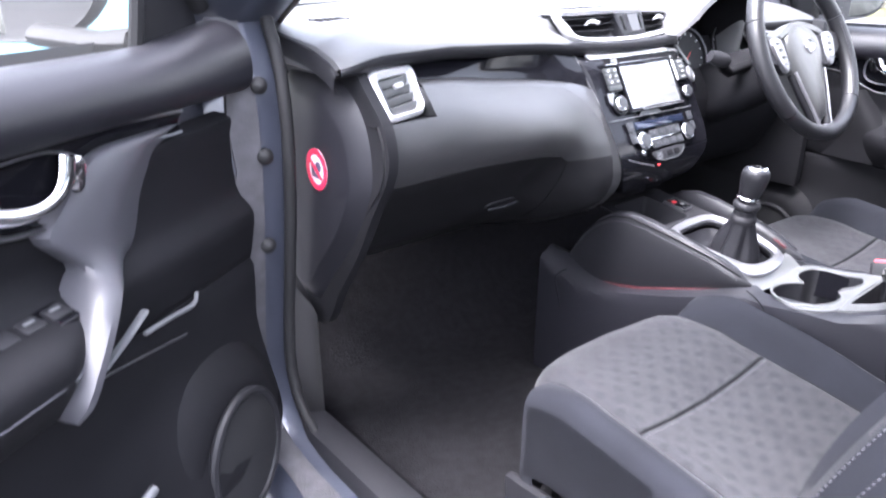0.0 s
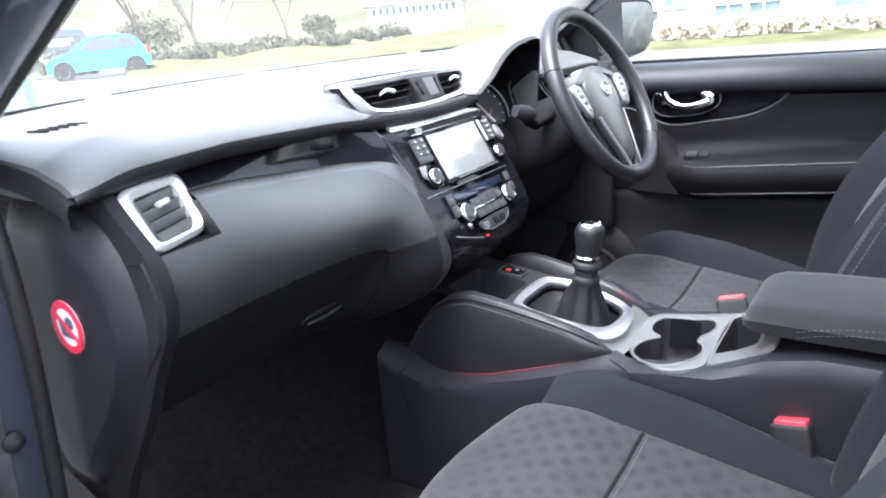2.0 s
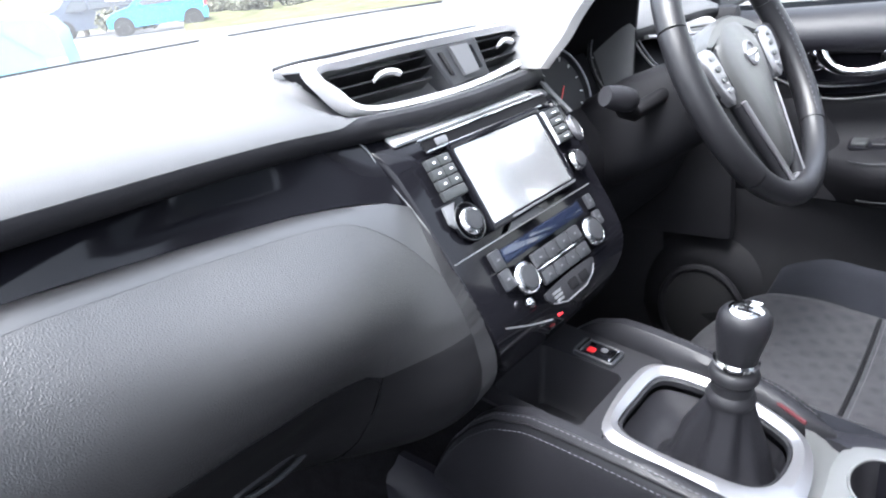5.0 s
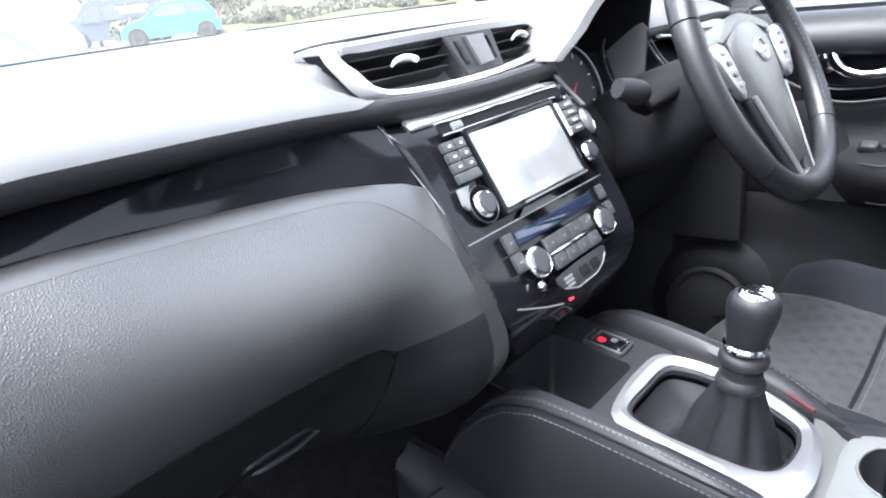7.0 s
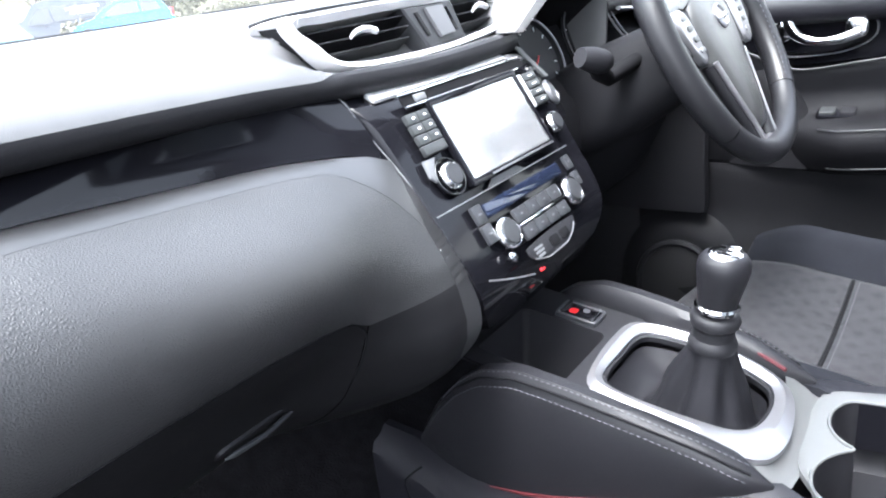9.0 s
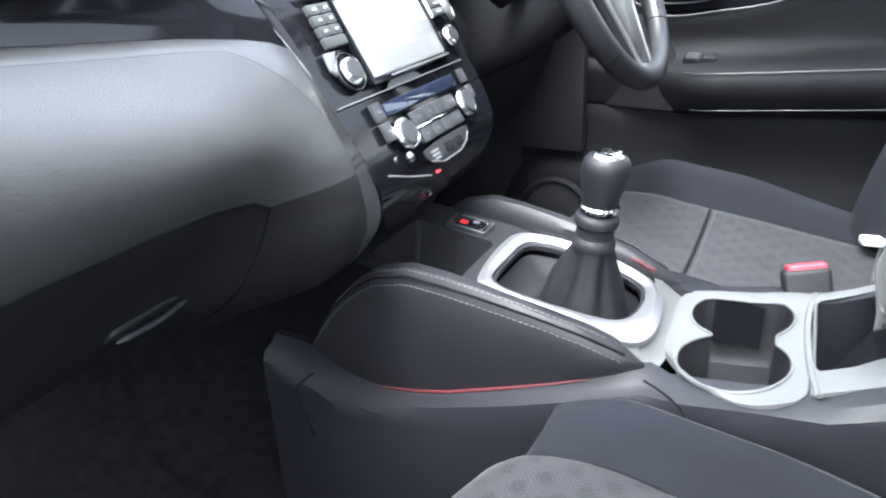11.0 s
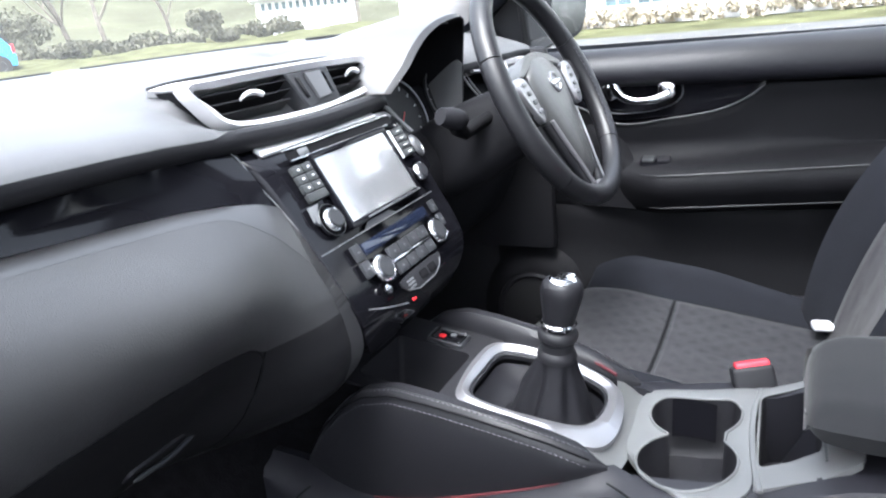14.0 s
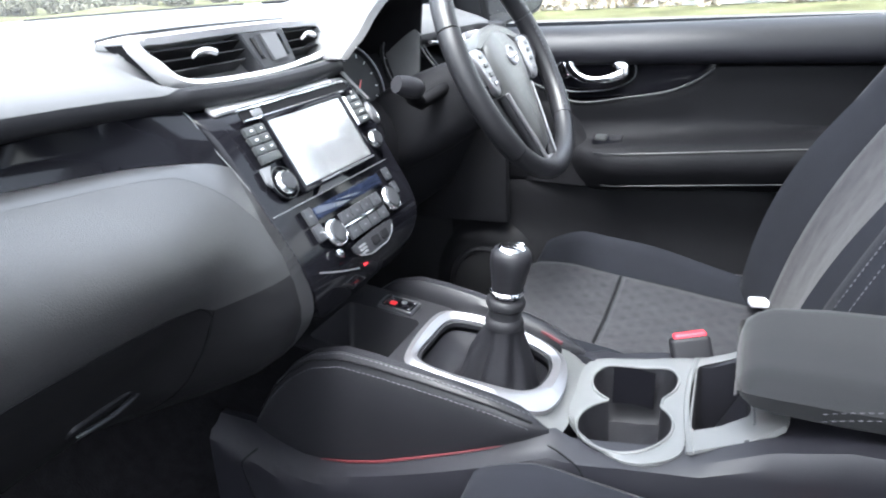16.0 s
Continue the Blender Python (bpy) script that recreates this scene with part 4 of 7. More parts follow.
def hood_row(grow, back, press=0.0, floor=1.12):
    """The hood's rim swollen about its middle, moved back and pressed towards a floor; its feet stay put."""
    out = []
    for p in RIM:
        k = 1 + (grow - 1) * (ease((p.z - 1.045) / 0.05) if grow > 1 else 1)
        q = MID + (p - MID) * k
        out.append(Vector((q.x, p.y + back, q.z + (floor - q.z) * press)))
    return cr(out, 48)


part("hood_lining", loft([hood_row(0.80, 0.10), hood_row(0.86, 0.06), hood_row(0.92, 0.025), hood_row(0.955, 0.004), hood_row(0.97, -0.002)]), "dark_void", gauges, "black lining of the instrument hood")
# Rim darker than the hood: shade painted into its front edge.
part("hood_rim", loft([hood_row(0.97, -0.002), hood_row(0.985, -0.004), hood_row(1.0, -0.001), hood_row(1.03, 0.006)]), "dash_hard", gauges, "front rim of the instrument hood, painted dark for its shade")
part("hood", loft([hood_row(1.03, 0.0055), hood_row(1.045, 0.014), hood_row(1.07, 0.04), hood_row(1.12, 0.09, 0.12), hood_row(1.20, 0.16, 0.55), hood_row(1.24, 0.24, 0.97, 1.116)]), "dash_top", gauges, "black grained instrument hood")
part("hood_line", tube([p + Vector((0, -0.001, 0)) for p in hood_row(0.925, 0.020)][12:32], 0.0012, 6), "pale_button", gauges, "thin pale edge inside the hood")
part("back_panel", slab(rounded(0.40, 0.20, 0.03), 0.01, plane_at((0.29, 0.185, 0.985), (1, 0, 0), (0, 0.25, 0.9))), "dark_void", gauges)
for s in (-1, 1):
    gm = plane_at((0.332 + s * 0.070, 0.140, 1.010), (1, 0, 0), (0, 0.38, 0.9))
    d = part("dial", moved(turned([(0, 0.002), (0.052, 0.002), (0.056, 0.008), (0.052, 0.010), (0.050, 0.004), (0, 0.003)], n=44), gm), "dash_hard", gauges, "round dial")
    part("dial_ring", moved(turned([(0.0535, 0.0095), (0.0552, 0.010), (0.0548, 0.0118), (0.0530, 0.0110)], n=44), gm), "silver", d, "bright dial ring")
    for k in range(11):
        a = radians(225 - 27 * k)
        part("dial_mark", moved(box((0.006, 0.0014, 0.001), (0.043 * math.cos(a), 0.043 * math.sin(a), 0.0045), (0, 0, math.degrees(a))), gm), "mark", d)
    part("needle", moved(box((0.036, 0.0015, 0.0015), (-0.014, -0.010, 0.0065), (0, 0, 38)), gm), "red", d)
part("trip_screen", slab(rounded(0.04, 0.070, 0.004), 0.006, plane_at((0.332, 0.142, 1.010), (1, 0, 0), (0, 0.38, 0.9))), "dark_void", gauges, "dark trip display")
for k, off in enumerate((0.0, 0.014)):
    part("side_line", tube(cr([(0.392 + off, 0.090, 1.052), (0.408 + off, 0.086, 1.032), (0.428 + off, 0.080, 1.012), (0.450 + off, 0.074, 0.998)], 12), 0.0016 - 0.0004 * k, 6), "silver", gauges, "bright line beside the instruments")
part("side_cheek", loft([[Vector((0.415, 0.110, 1.070)), Vector((0.50, 0.115, 1.075)), Vector((0.60, 0.11, 1.075))], [Vector((0.410, 0.085, 1.058)), Vector((0.50, 0.088, 1.052)), Vector((0.60, 0.085, 1.046))]]), "plate", gauges, "pale grey ledge beside the hood")

# driver's side lower fascia
rows = []
for k in range(29):
    x = 0.155 + 0.49 * k / 28
    t = lin(x, ((0.155, 1.040), (0.175, 1.020), (0.200, 0.985), (0.44, 0.985), (0.47, 1.030), (0.645, 1.035)))
    rows.append(cr([(x, 0.135, t), (x, 0.100, t - 0.018), (x, 0.080, t - 0.05), (x, 0.085, 0.88), (x, 0.12, 0.80), (x, 0.17, 0.73), (x, 0.30, 0.70)], 16))
part("knee_panel", loft(rows), "driver_low", dash, "black lower fascia before the driver")
part("end_cover", box((0.03, 0.34, 0.42), (0.668, 0.20, 0.86), bevel=0.03), "dash_hard", dash)
part("carrier", box((1.24, 0.26, 0.28), (0, 0.36, 0.88), bevel=0.02), "dark_void", dash)
part("vent_blade", tube(cr([(0.410, 0.080, 1.055), (0.464, 0.072, 1.049), (0.54, 0.066, 1.041), (0.60, 0.060, 1.036), (0.645, 0.056, 1.032)], 14), 0.0042, 8, flat=0.7), "silver", dash, "silver blade above the side vent")

# steering column with stalks
W = Vector((0.327, -0.085, 1.030))
N = Vector((0, -0.8988, 0.4384))
wm = plane_at(W, (1, 0, 0), (0, 0.4384, 0.8988))
column = thing("steering_column", (0.335, 0.08, 0.93), "black steering column shroud with a stalk", "steering column")
rows = []
for d, a, b in ((-0.030, 0.034, 0.034), (-0.036, 0.050, 0.046), (-0.06, 0.058, 0.054), (-0.10, 0.062, 0.060), (-0.15, 0.064, 0.066), (-0.22, 0.064, 0.066)):
    rows.append([wm @ Vector((a * math.copysign(abs(math.cos(t)) ** 0.7, math.cos(t)), b * math.copysign(abs(math.sin(t)) ** 0.7, math.sin(t)) - 0.012, d)) for t in (2 * math.pi * k / 36 for k in range(36))])
part("shroud", loft(rows, True), "driver_low", column, "black plastic shroud")
# Arm darker than the other stalk: the shade it sits in is painted.
stalk = part("stalk", tube([wm @ Vector((-0.05, 0.010, -0.085)), (0.235, 0.022, 0.985), (0.190, 0.012, 1.000), (0.168, 0.005, 1.012)], [0.010, 0.011, 0.0115, 0.0115], 14), "dark_void", column, "black control stalk")
part("stalk_end", moved(turned([(0, -0.024), (0.0115, -0.024), (0.0145, -0.008), (0.0145, 0.008), (0.0130, 0.015), (0.0090, 0.020), (0.0045, 0.0225), (0, 0.023)], n=24), plane_at((0.158, 0.001, 1.019), (0.45, 0.9, 0.1), (0.2, -0.25, 0.9))), "dash_hard", stalk, "rounded grey stalk end")
part("stalk", tube([wm @ Vector(p) for p in ((0.05, 0.012, -0.085), (0.10, 0.018, -0.078), (0.16, 0.022, -0.075))], [0.009, 0.0085, 0.011], 12), "button", column, "black control stalk")

# steering wheel
wheel = thing("steering_wheel", W, "black leather steering wheel with silver spoke inserts", "steering wheel")
R = 0.174


def rim_path(a0, a1, n, r=R):
    out = []
    for k in range(n):
        a = radians(a0 + (a1 - a0) * k / (n - 1))
        rr = r * (1 - 0.018 * max(0, -math.sin(a)) ** 6)
        out.append(wm @ Vector((rr * math.cos(a), rr * math.sin(a), 0)))
    return out


part("rim_upper", tube(rim_path(22, 158, 36), 0.0158, 16), "wheel_leather", wheel, "smooth black leather rim")
part("rim_side", tube(rim_path(158.5, 221, 22), 0.0163, 16), "wheel_leather", wheel, "perforated leather grip")
part("rim_side", tube(rim_path(-41, 21.5, 22), 0.0163, 16), "wheel_leather", wheel, "perforated leather grip")
part("rim_lower", tube(rim_path(221.5, 318.5, 28), 0.0155, 16), "wheel_leather", wheel, "smooth black leather rim")
for a0, a1 in ((-38, 18), (162, 218)):
    part("stitching", stitches([p + N * 0.0125 for p in rim_path(a0, a1, 40, R - 0.0115)], 0.004, 0.004, 0.0009), "thread", wheel, "stitched inner edge of the grip")
hub_pts = [(-0.064, 0.034), (-0.030, 0.056), (0.0, 0.059), (0.030, 0.056), (0.064, 0.034), (0.070, 0.004), (0.058, -0.040), (0.036, -0.100), (0.020, -0.140), (0.0, -0.146), (-0.020, -0.140), (-0.036, -0.100), (-0.058, -0.040), (-0.070, 0.004)]
hub = loop_of([(x, y, 0) for x, y in hub_pts], 60)
rows = []
for k, h in ((1.0, -0.036), (1.02, -0.015), (1.0, 0.004), (0.94, 0.014), (0.80, 0.020), (0.5, 0.0235), (0.2, 0.0245)):
    rows.append([wm @ Vector((p.x * k, p.y * k, h - 0.016)) for p in hub])
part("airbag_cover", loft(rows, True), "wheel_pad", wheel, "dark grey moulded airbag cover")
part("emblem", moved(turned([(0.0, 0), (0.0165, 0), (0.0165, 0.003), (0.0135, 0.0045), (0.012, 0.002), (0, 0.002)], n=36), wm @ Matrix.Translation((0, 0.008, 0.0075))), "silver", wheel, "plain round bright emblem")
part("emblem_bar", moved(box((0.038, 0.006, 0.004), bevel=0.0015), wm @ Matrix.Translation((0, 0.008, 0.0105))), "chrome", wheel)
top_trim = [(-0.094, 0.034), (-0.060, 0.052), (-0.03, 0.0605), (0.0, 0.063), (0.03, 0.0605), (0.060, 0.052), (0.094, 0.034), (0.082, 0.030), (0.05, 0.040), (0.0, 0.050), (-0.05, 0.040), (-0.082, 0.030)]
tt = loop_of([(x, y, 0) for x, y in top_trim], 60)
part("top_trim", loft([[wm @ Vector((p.x, p.y, h)) for p in tt] for h in (-0.018, -0.003)] + [[wm @ Vector((p.x * 0.99, 0.045 + (p.y - 0.045) * 0.8, 0.0005)) for p in tt]], True), "wheel_pad", wheel, "moulded trim above the airbag cover")
for s in (-1, 1):
    sp = loop_of([(s * x, y, 0) for x, y in ((0.052, 0.030), (0.10, 0.030), (0.160, 0.034), (0.162, 0.004), (0.12, -0.020), (0.066, -0.036))], 40)
    rows = [[wm @ Vector((p.x, p.y, h)) for p in sp] for h in (-0.022, -0.008)] + [[wm @ Vector((p.x * 0.99, p.y * 0.88, -0.003)) for p in sp]]
    arm = part("spoke", loft(rows, True), "dash_hard", wheel, "black spoke")
    pad = loop_of([(s * x, y, 0) for x, y in ((0.092, 0.030), (0.114, 0.033), (0.124, 0.022), (0.116, -0.008), (0.100, -0.034), (0.088, -0.036), (0.084, -0.005))], 36)
    sw = part("switch_pad", loft([[wm @ Vector((p.x, p.y, h)) for p in pad] for h in (-0.006, 0.001)] + [[wm @ Vector((s * 0.105 + (p.x - s * 0.105) * 0.92, p.y * 0.9, 0.0035)) for p in pad]], True), "silver", arm, "satin silver switch pad")
    for k in range(4):
        part("switch", moved(slab(rounded(0.014, 0.007, 0.003), 0.003, bevel=0.001), wm @ Matrix.Translation((s * (0.105 - 0.004 * k), 0.022 - 0.014 * k, 0.0025))), "key" if k % 3 else "pale_button", arm)
    low = cr([(s * 0.058, -0.040, 0), (s * 0.046, -0.080, 0), (s * 0.030, -0.125, 0), (s * 0.020, -0.160, 0)], 14)
    part("lower_spoke", tube([wm @ (p + Vector((0, 0, -0.010))) for p in low], [0.010] * 14, 10), "dash_hard", wheel, "black lower spoke")
    # Right insert thinned because it catches less light; the real pair matches.
    part("spoke_insert", tube([wm @ (p + Vector((s * 0.004, 0, -0.0005))) for p in low], [0.0034 if s < 0 else 0.0018] * 14, 8), "silver", wheel, "satin silver spoke insert")
part("lower_bridge", moved(slab(rounded(0.05, 0.014, 0.005), 0.010, bevel=0.003), wm @ Matrix.Translation((0, -0.160, -0.012))), "silver", wheel, "silver bridge at the foot of the spokes")


# ---- centre console ----
console = thing("centre_console", (0, -0.25, 0.36), "black centre console with silver cup holder plate and padded sides", "console")
LEDGE_Z = ((-0.85, 0.746), (-0.50, 0.743), (-0.486, 0.738), (-0.46, 0.716), (-0.40, 0.695), (-0.335, 0.6875), (-0.285, 0.682), (-0.19, 0.662), (-0.08, 0.626), (-0.02, 0.606), (0.03, 0.592), (0.08, 0.590), (0.13, 0.603), (0.175, 0.628))
LEDGE_X = ((-0.85, 0.112), (-0.46, 0.112), (-0.40, 0.118), (-0.35, 0.124), (-0.30, 0.118), (-0.20, 0.131), (-0.08, 0.141), (0.05, 0.145), (0.175, 0.140))
PAD = ((0.112, 0.642, 0.646, 0.122), (0.100, 0.636, 0.668, 0.122), (0.080, 0.626, 0.700, 0.122), (0.050, 0.616, 0.733, 0.122), (0.020, 0.612, 0.754, 0.121), (-0.02, 0.617, 0.763, 0.120), (-0.06, 0.626, 0.758, 0.119), (-0.10, 0.639, 0.750, 0.117), (-0.15, 0.655, 0.738, 0.113), (-0.20, 0.671, 0.723, 0.107), (-0.235, 0.684, 0.707, 0.100), (-0.252, 0.690, 0.697, 0.094), (-0.258, 0.692, 0.693, 0.090))
PAD_Z = [(y, zb) for y, zb, zt, x in PAD][::-1]
PAD_X = [(y, x) for y, zb, zt, x in PAD][::-1]
rows = []
ys = [-0.85 + 0.50 * k / 8 for k in range(9)] + [-0.35 + 0.525 * k / 30 for k in range(1, 31)]
for y in ys:
    z, w = lin(y, LEDGE_Z), lin(y, LEDGE_X)
    zb = lin(y, [(-0.85, 0.748), (-0.50, 0.745), (-0.486, 0.740), (-0.46, 0.716), (-0.40, 0.694), (-0.335, 0.684), (-0.28, 0.682)] + PAD_Z + [(0.175, 0.640)])
    xb = lin(y, [(-0.85, 0.09), (-0.30, 0.092)] + PAD_X + [(0.175, 0.116)])
    xb = min(xb, w - 0.008)
    zb = max(zb, z + 0.001)
    half = cr([(w + 0.008, y, 0.36), (w + 0.006, y, z - 0.10), (w + 0.004, y, z - 0.02), (w + 0.002, y, z - 0.004), (w - 0.001, y, z), (w - 0.4 * (w - xb), y, z + 0.12 * (zb - z)), (w - 0.8 * (w - xb), y, z + 0.5 * (zb - z)), (xb, y, zb)], 24) + [Vector((xb - 0.010, y, zb + 0.0005)), Vector((xb - 0.012, y, zb - (0.10 if y > -0.465 else 0.0))), Vector((0.0, y, zb - (0.10 if y > -0.465 else 0.0)))]
    left = [Vector((-p.x, p.y, p.z)) for p in half]
    rows.append(left + half[-2::-1])
part("body", loft(rows, True), "console_body", console, "black plastic console body")
for y0, y1 in ((0.128, 0.110), (-0.300, -0.262)):
    p0, p1 = (-lin(y0, LEDGE_X) - 0.003, y0, lin(y0, LEDGE_Z) - 0.012), (-lin(y1, LEDGE_X) + 0.012, y1, lin(y1, LEDGE_Z) + 0.012)
    part("split_line", tube(cr([(p0[0] - 0.004, p0[1] - 0.02, p0[2] - 0.06), p0, (-lin(y0, LEDGE_X) + 0.001, (y0 + y1) / 2, lin((y0 + y1) / 2, LEDGE_Z) + 0.0035), p1], 12), 0.0013, 6), "dark_void", console)

# padded sides, stitched along the top
for s in (-1, 1):
    rows, crest, crest2 = [], [], []
    for k in range(44):
        y = 0.112 - 0.370 * k / 43
        zb, x0 = lin(y, PAD_Z), lin(y, PAD_X)
        zt = lin(y, [(q[0], q[2]) for q in PAD][::-1])
        h = max(0.002, zt - zb)
        wide = min(1.0, h / 0.03)
        pts = [(s * (x0 + 0.001), y, zb - 0.004), (s * (x0 + 0.004 * wide), y, zb + 0.35 * h), (s * (x0 + 0.002 * wide), y, zb + 0.78 * h), (s * (x0 - 0.003 * wide), y, zb + 0.94 * h), (s * (x0 - 0.009 * wide), y, zt), (s * (x0 - 0.018 * wide), y, zt + 0.0005 * wide), (s * (x0 - 0.025 * wide), y, zt - 0.004 * wide), (s * (x0 - 0.028 * wide), y, zt - 0.014 * wide), (s * (x0 - 0.029 * wide), y, zb - 0.004)]
        r = cr(pts, 24)
        rows.append(r)
        if h > 0.014:
            crest.append(Vector((s * (x0 - 0.0005), y, zb + 0.945 * h + 0.0008)))
            crest2.append(Vector((s * (x0 + 0.0028), y, zb + 0.945 * h - 0.0075)))
    pad = part("knee_pad", loft(rows, True), "leather", console, "padded black leather side with pale stitching")
    part("stitching", stitches([p + Vector((-s * 0.0065, 0, 0.0042)) for p in crest], 0.0036, 0.0026, 0.0006), "thread", pad, "pale stitching")
    part("stitching", stitches(crest2, 0.0036, 0.0026, 0.0006), "thread", pad, "pale stitching")
    part("seam_welt", tube(crest, 0.0013, 6), "dark_void", pad)
    part("red_strip", tube([(s * (lin(y, PAD_X) + 0.0035), y, lin(y, PAD_Z) - 0.0005) for y in (0.02, -0.02, -0.06, -0.10, -0.14, -0.18, -0.21)], [0.0008, 0.0018, 0.002, 0.0018, 0.0015, 0.0012, 0.0006], 6), "red_light", console, "thin red accent line below the pad")

# deck between the pads, with an open bin and switches
DECK = Vector((0, 1, 0.15)).normalized()
dm = plane_at((0, -0.15, 0.7130), (1, 0, 0), DECK)


def on_deck(bm, x, v, h=0.0, turn=0):
    return moved(bm, dm @ pose(x, v, h, 0, 0, turn))


def smooth_loop(pts, n):
    return [(p.x, p.y) for p in loop_of([(x, y, 0) for x, y in pts], n)]


def well(inner, depth, m, taper=0.9, n=4):
    """The walls and floor of a hollow below an outline."""
    cx = sum(p[0] for p in inner) / len(inner)
    cy = sum(p[1] for p in inner) / len(inner)
    rows = [[m @ Vector((cx + (x - cx) * k, cy + (y - cy) * k, h)) for x, y in inner] for k, h in ((1, 0.0), (1 - (1 - taper) * 0.3, -depth * 0.4), (taper, -depth * 0.92), (taper * 0.9, -depth), (0.02, -depth))]
    return loft(rows, True, False)


outer = rounded(0.184, 0.150, 0.008, cx=0, cy=0.150)
binl = rounded(0.106, 0.108, 0.010, cx=-0.017, cy=0.154)
part("front_deck", on_deck(ring(outer, binl, 0.004), 0, 0), "dash_hard", console, "black tray surround")
part("open_bin", well(binl, 0.075, dm @ Matrix.Translation((0, 0, 0.003)), 0.88), "dash_hard", console, "open storage bin")
heat = part("seat_heater_switch", on_deck(slab(rounded(0.026, 0.044, 0.003), 0.007, bevel=0.0015), 0.057, 0.143, 0.003), "piano", console, "seat heater switch with a red mark")
for v in (0.1245, 0.1615):
    part("trim_line", on_deck(box((0.030, 0.0042, 0.003), bevel=0.0008), 0.057, v, 0.0105), "chrome", heat)
part("switch_frame", on_deck(ring(rounded(0.034, 0.052, 0.004), rounded(0.027, 0.045, 0.003), 0.007, lip=0.001), 0.057, 0.143, 0.003), "button", heat, "dark frame round the switch")
part("red_mark", on_deck(slab(rounded(0.010, 0.010, 0.003), 0.001), 0.052, 0.150, 0.0102), "red", heat, "red seat symbol")
part("grey_mark", on_deck(slab(rounded(0.008, 0.008, 0.003), 0.001), 0.060, 0.137, 0.0102), "pale_button", heat)

# gear lever
lever = thing("gear_lever", (-0.002, -0.17, 0.715), "manual gear lever with leather gaiter in a silver surround", "gear lever")
so = smooth_loop([(-0.050, 0.084), (0.0, 0.092), (0.040, 0.093), (0.070, 0.090), (0.084, 0.078), (0.092, 0.030), (0.086, -0.020), (0.070, -0.065), (0.052, -0.088), (0.028, -0.100), (-0.010, -0.107), (-0.050, -0.106), (-0.074, -0.094), (-0.080, -0.060), (-0.079, 0.0), (-0.072, 0.055), (-0.064, 0.075)], 72)
si = smooth_loop([(-0.036, 0.073), (0.010, 0.0745), (0.052, 0.073), (0.067, 0.064), (0.0745, 0.030), (0.070, -0.010), (0.058, -0.045), (0.046, -0.070), (0.036, -0.079), (0.015, -0.084), (-0.015, -0.083), (-0.036, -0.076), (-0.048, -0.060), (-0.053, -0.020), (-0.054, 0.030), (-0.049, 0.062)], 72)
part("surround", on_deck(ring(so, si, 0.011, lip=0.005), 0, 0, -0.002), "silver", lever, "satin silver gaiter surround")
part("surround_lip", on_deck(ring(si, [(0.004 + (x - 0.004) * 0.93, -0.010 + (y + 0.010) * 0.95) for x, y in si], 0.007, lip=0.001), 0, 0, -0.005), "dash_hard", lever, "black inner lip")
neck = Vector((-0.002, -0.180, 0.771))
rows = []
for k in range(15):
    t = k / 14
    r = []
    for j, (x, y) in enumerate(si):
        a = math.atan2(y + 0.010, x - 0.004)
        foot = dm @ Vector((0.004 + (x - 0.004) * 0.94, -0.010 + (y + 0.010) * 0.95, -0.012))
        top = neck + Vector((0.0205 * math.cos(a), 0.0205 * math.sin(a), 0))
        s = 1 - (1 - t) ** 1.75
        p = foot.lerp(top, s)
        hollow = max(0.0, math.cos(a - 1.75)) + 0.7 * max(0.0, math.cos(a + 0.5))
        p = foot.lerp(p, 1 - 0.10 * hollow * math.sin(math.pi * t))
        p = p.lerp(Vector((top.x, top.y, p.z)), 0.30 * hollow * math.sin(math.pi * t) ** 2)
        p.z = foot.z - (0.008 + 0.034 * hollow) * math.sin(min(1, t * 1.9) * math.pi) * (1 - t) + (top.z - foot.z) * (t ** 1.8)
        fold = 0.0050 * math.sin(4 * a + 0.8) * math.sin(math.pi * t) + 0.002 * math.sin(9 * a) * math.sin(math.pi * t)
        p += Vector((math.cos(a), math.sin(a), 0)) * fold
        r.append(p)
    rows.append(r)
part("red_strip", tube([dm @ Vector(p) for p in ((0.088, -0.036, 0.011), (0.080, -0.060, 0.011), (0.068, -0.082, 0.011))], 0.0024, 6), "red_light", lever, "thin red accent beside the surround")
part("gaiter", loft(rows, True, False), "gaiter", lever, "folded black leather gaiter")
sm_ = plane_at(neck, (1, 0, 0), (0, 1, 0.0)) @ pose(0, 0, 0, 6, 0, 0)
part("collar", moved(turned([(0.0, -0.006), (0.022, -0.006), (0.0235, -0.001), (0.022, 0.004), (0.0195, 0.007), (0.0195, 0.016), (0.017, 0.018), (0, 0.018)], n=36), sm_), "dash_hard", lever, "ribbed black collar")
part("lift_ring", moved(turned([(0.0, 0.018), (0.018, 0.018), (0.0225, 0.021), (0.0235, 0.026), (0.0215, 0.031), (0.0185, 0.033), (0, 0.033)], n=36), sm_), "dash_hard", lever, "black reverse lift ring")
part("chrome_ring", moved(turned([(0.0185, 0.036), (0.0205, 0.037), (0.0210, 0.0405), (0.0195, 0.043)], n=36), sm_), "chrome", lever, "bright ring below the knob")
part("shaft", moved(turned([(0, 0.03), (0.0165, 0.03), (0.0165, 0.045), (0, 0.045)], n=24), sm_), "piano", lever)
small = sm_ @ Matrix.Translation((0, 0, 0.038)) @ Matrix.Scale(0.88, 4) @ Matrix.Translation((0, 0, -0.040))
rows = []
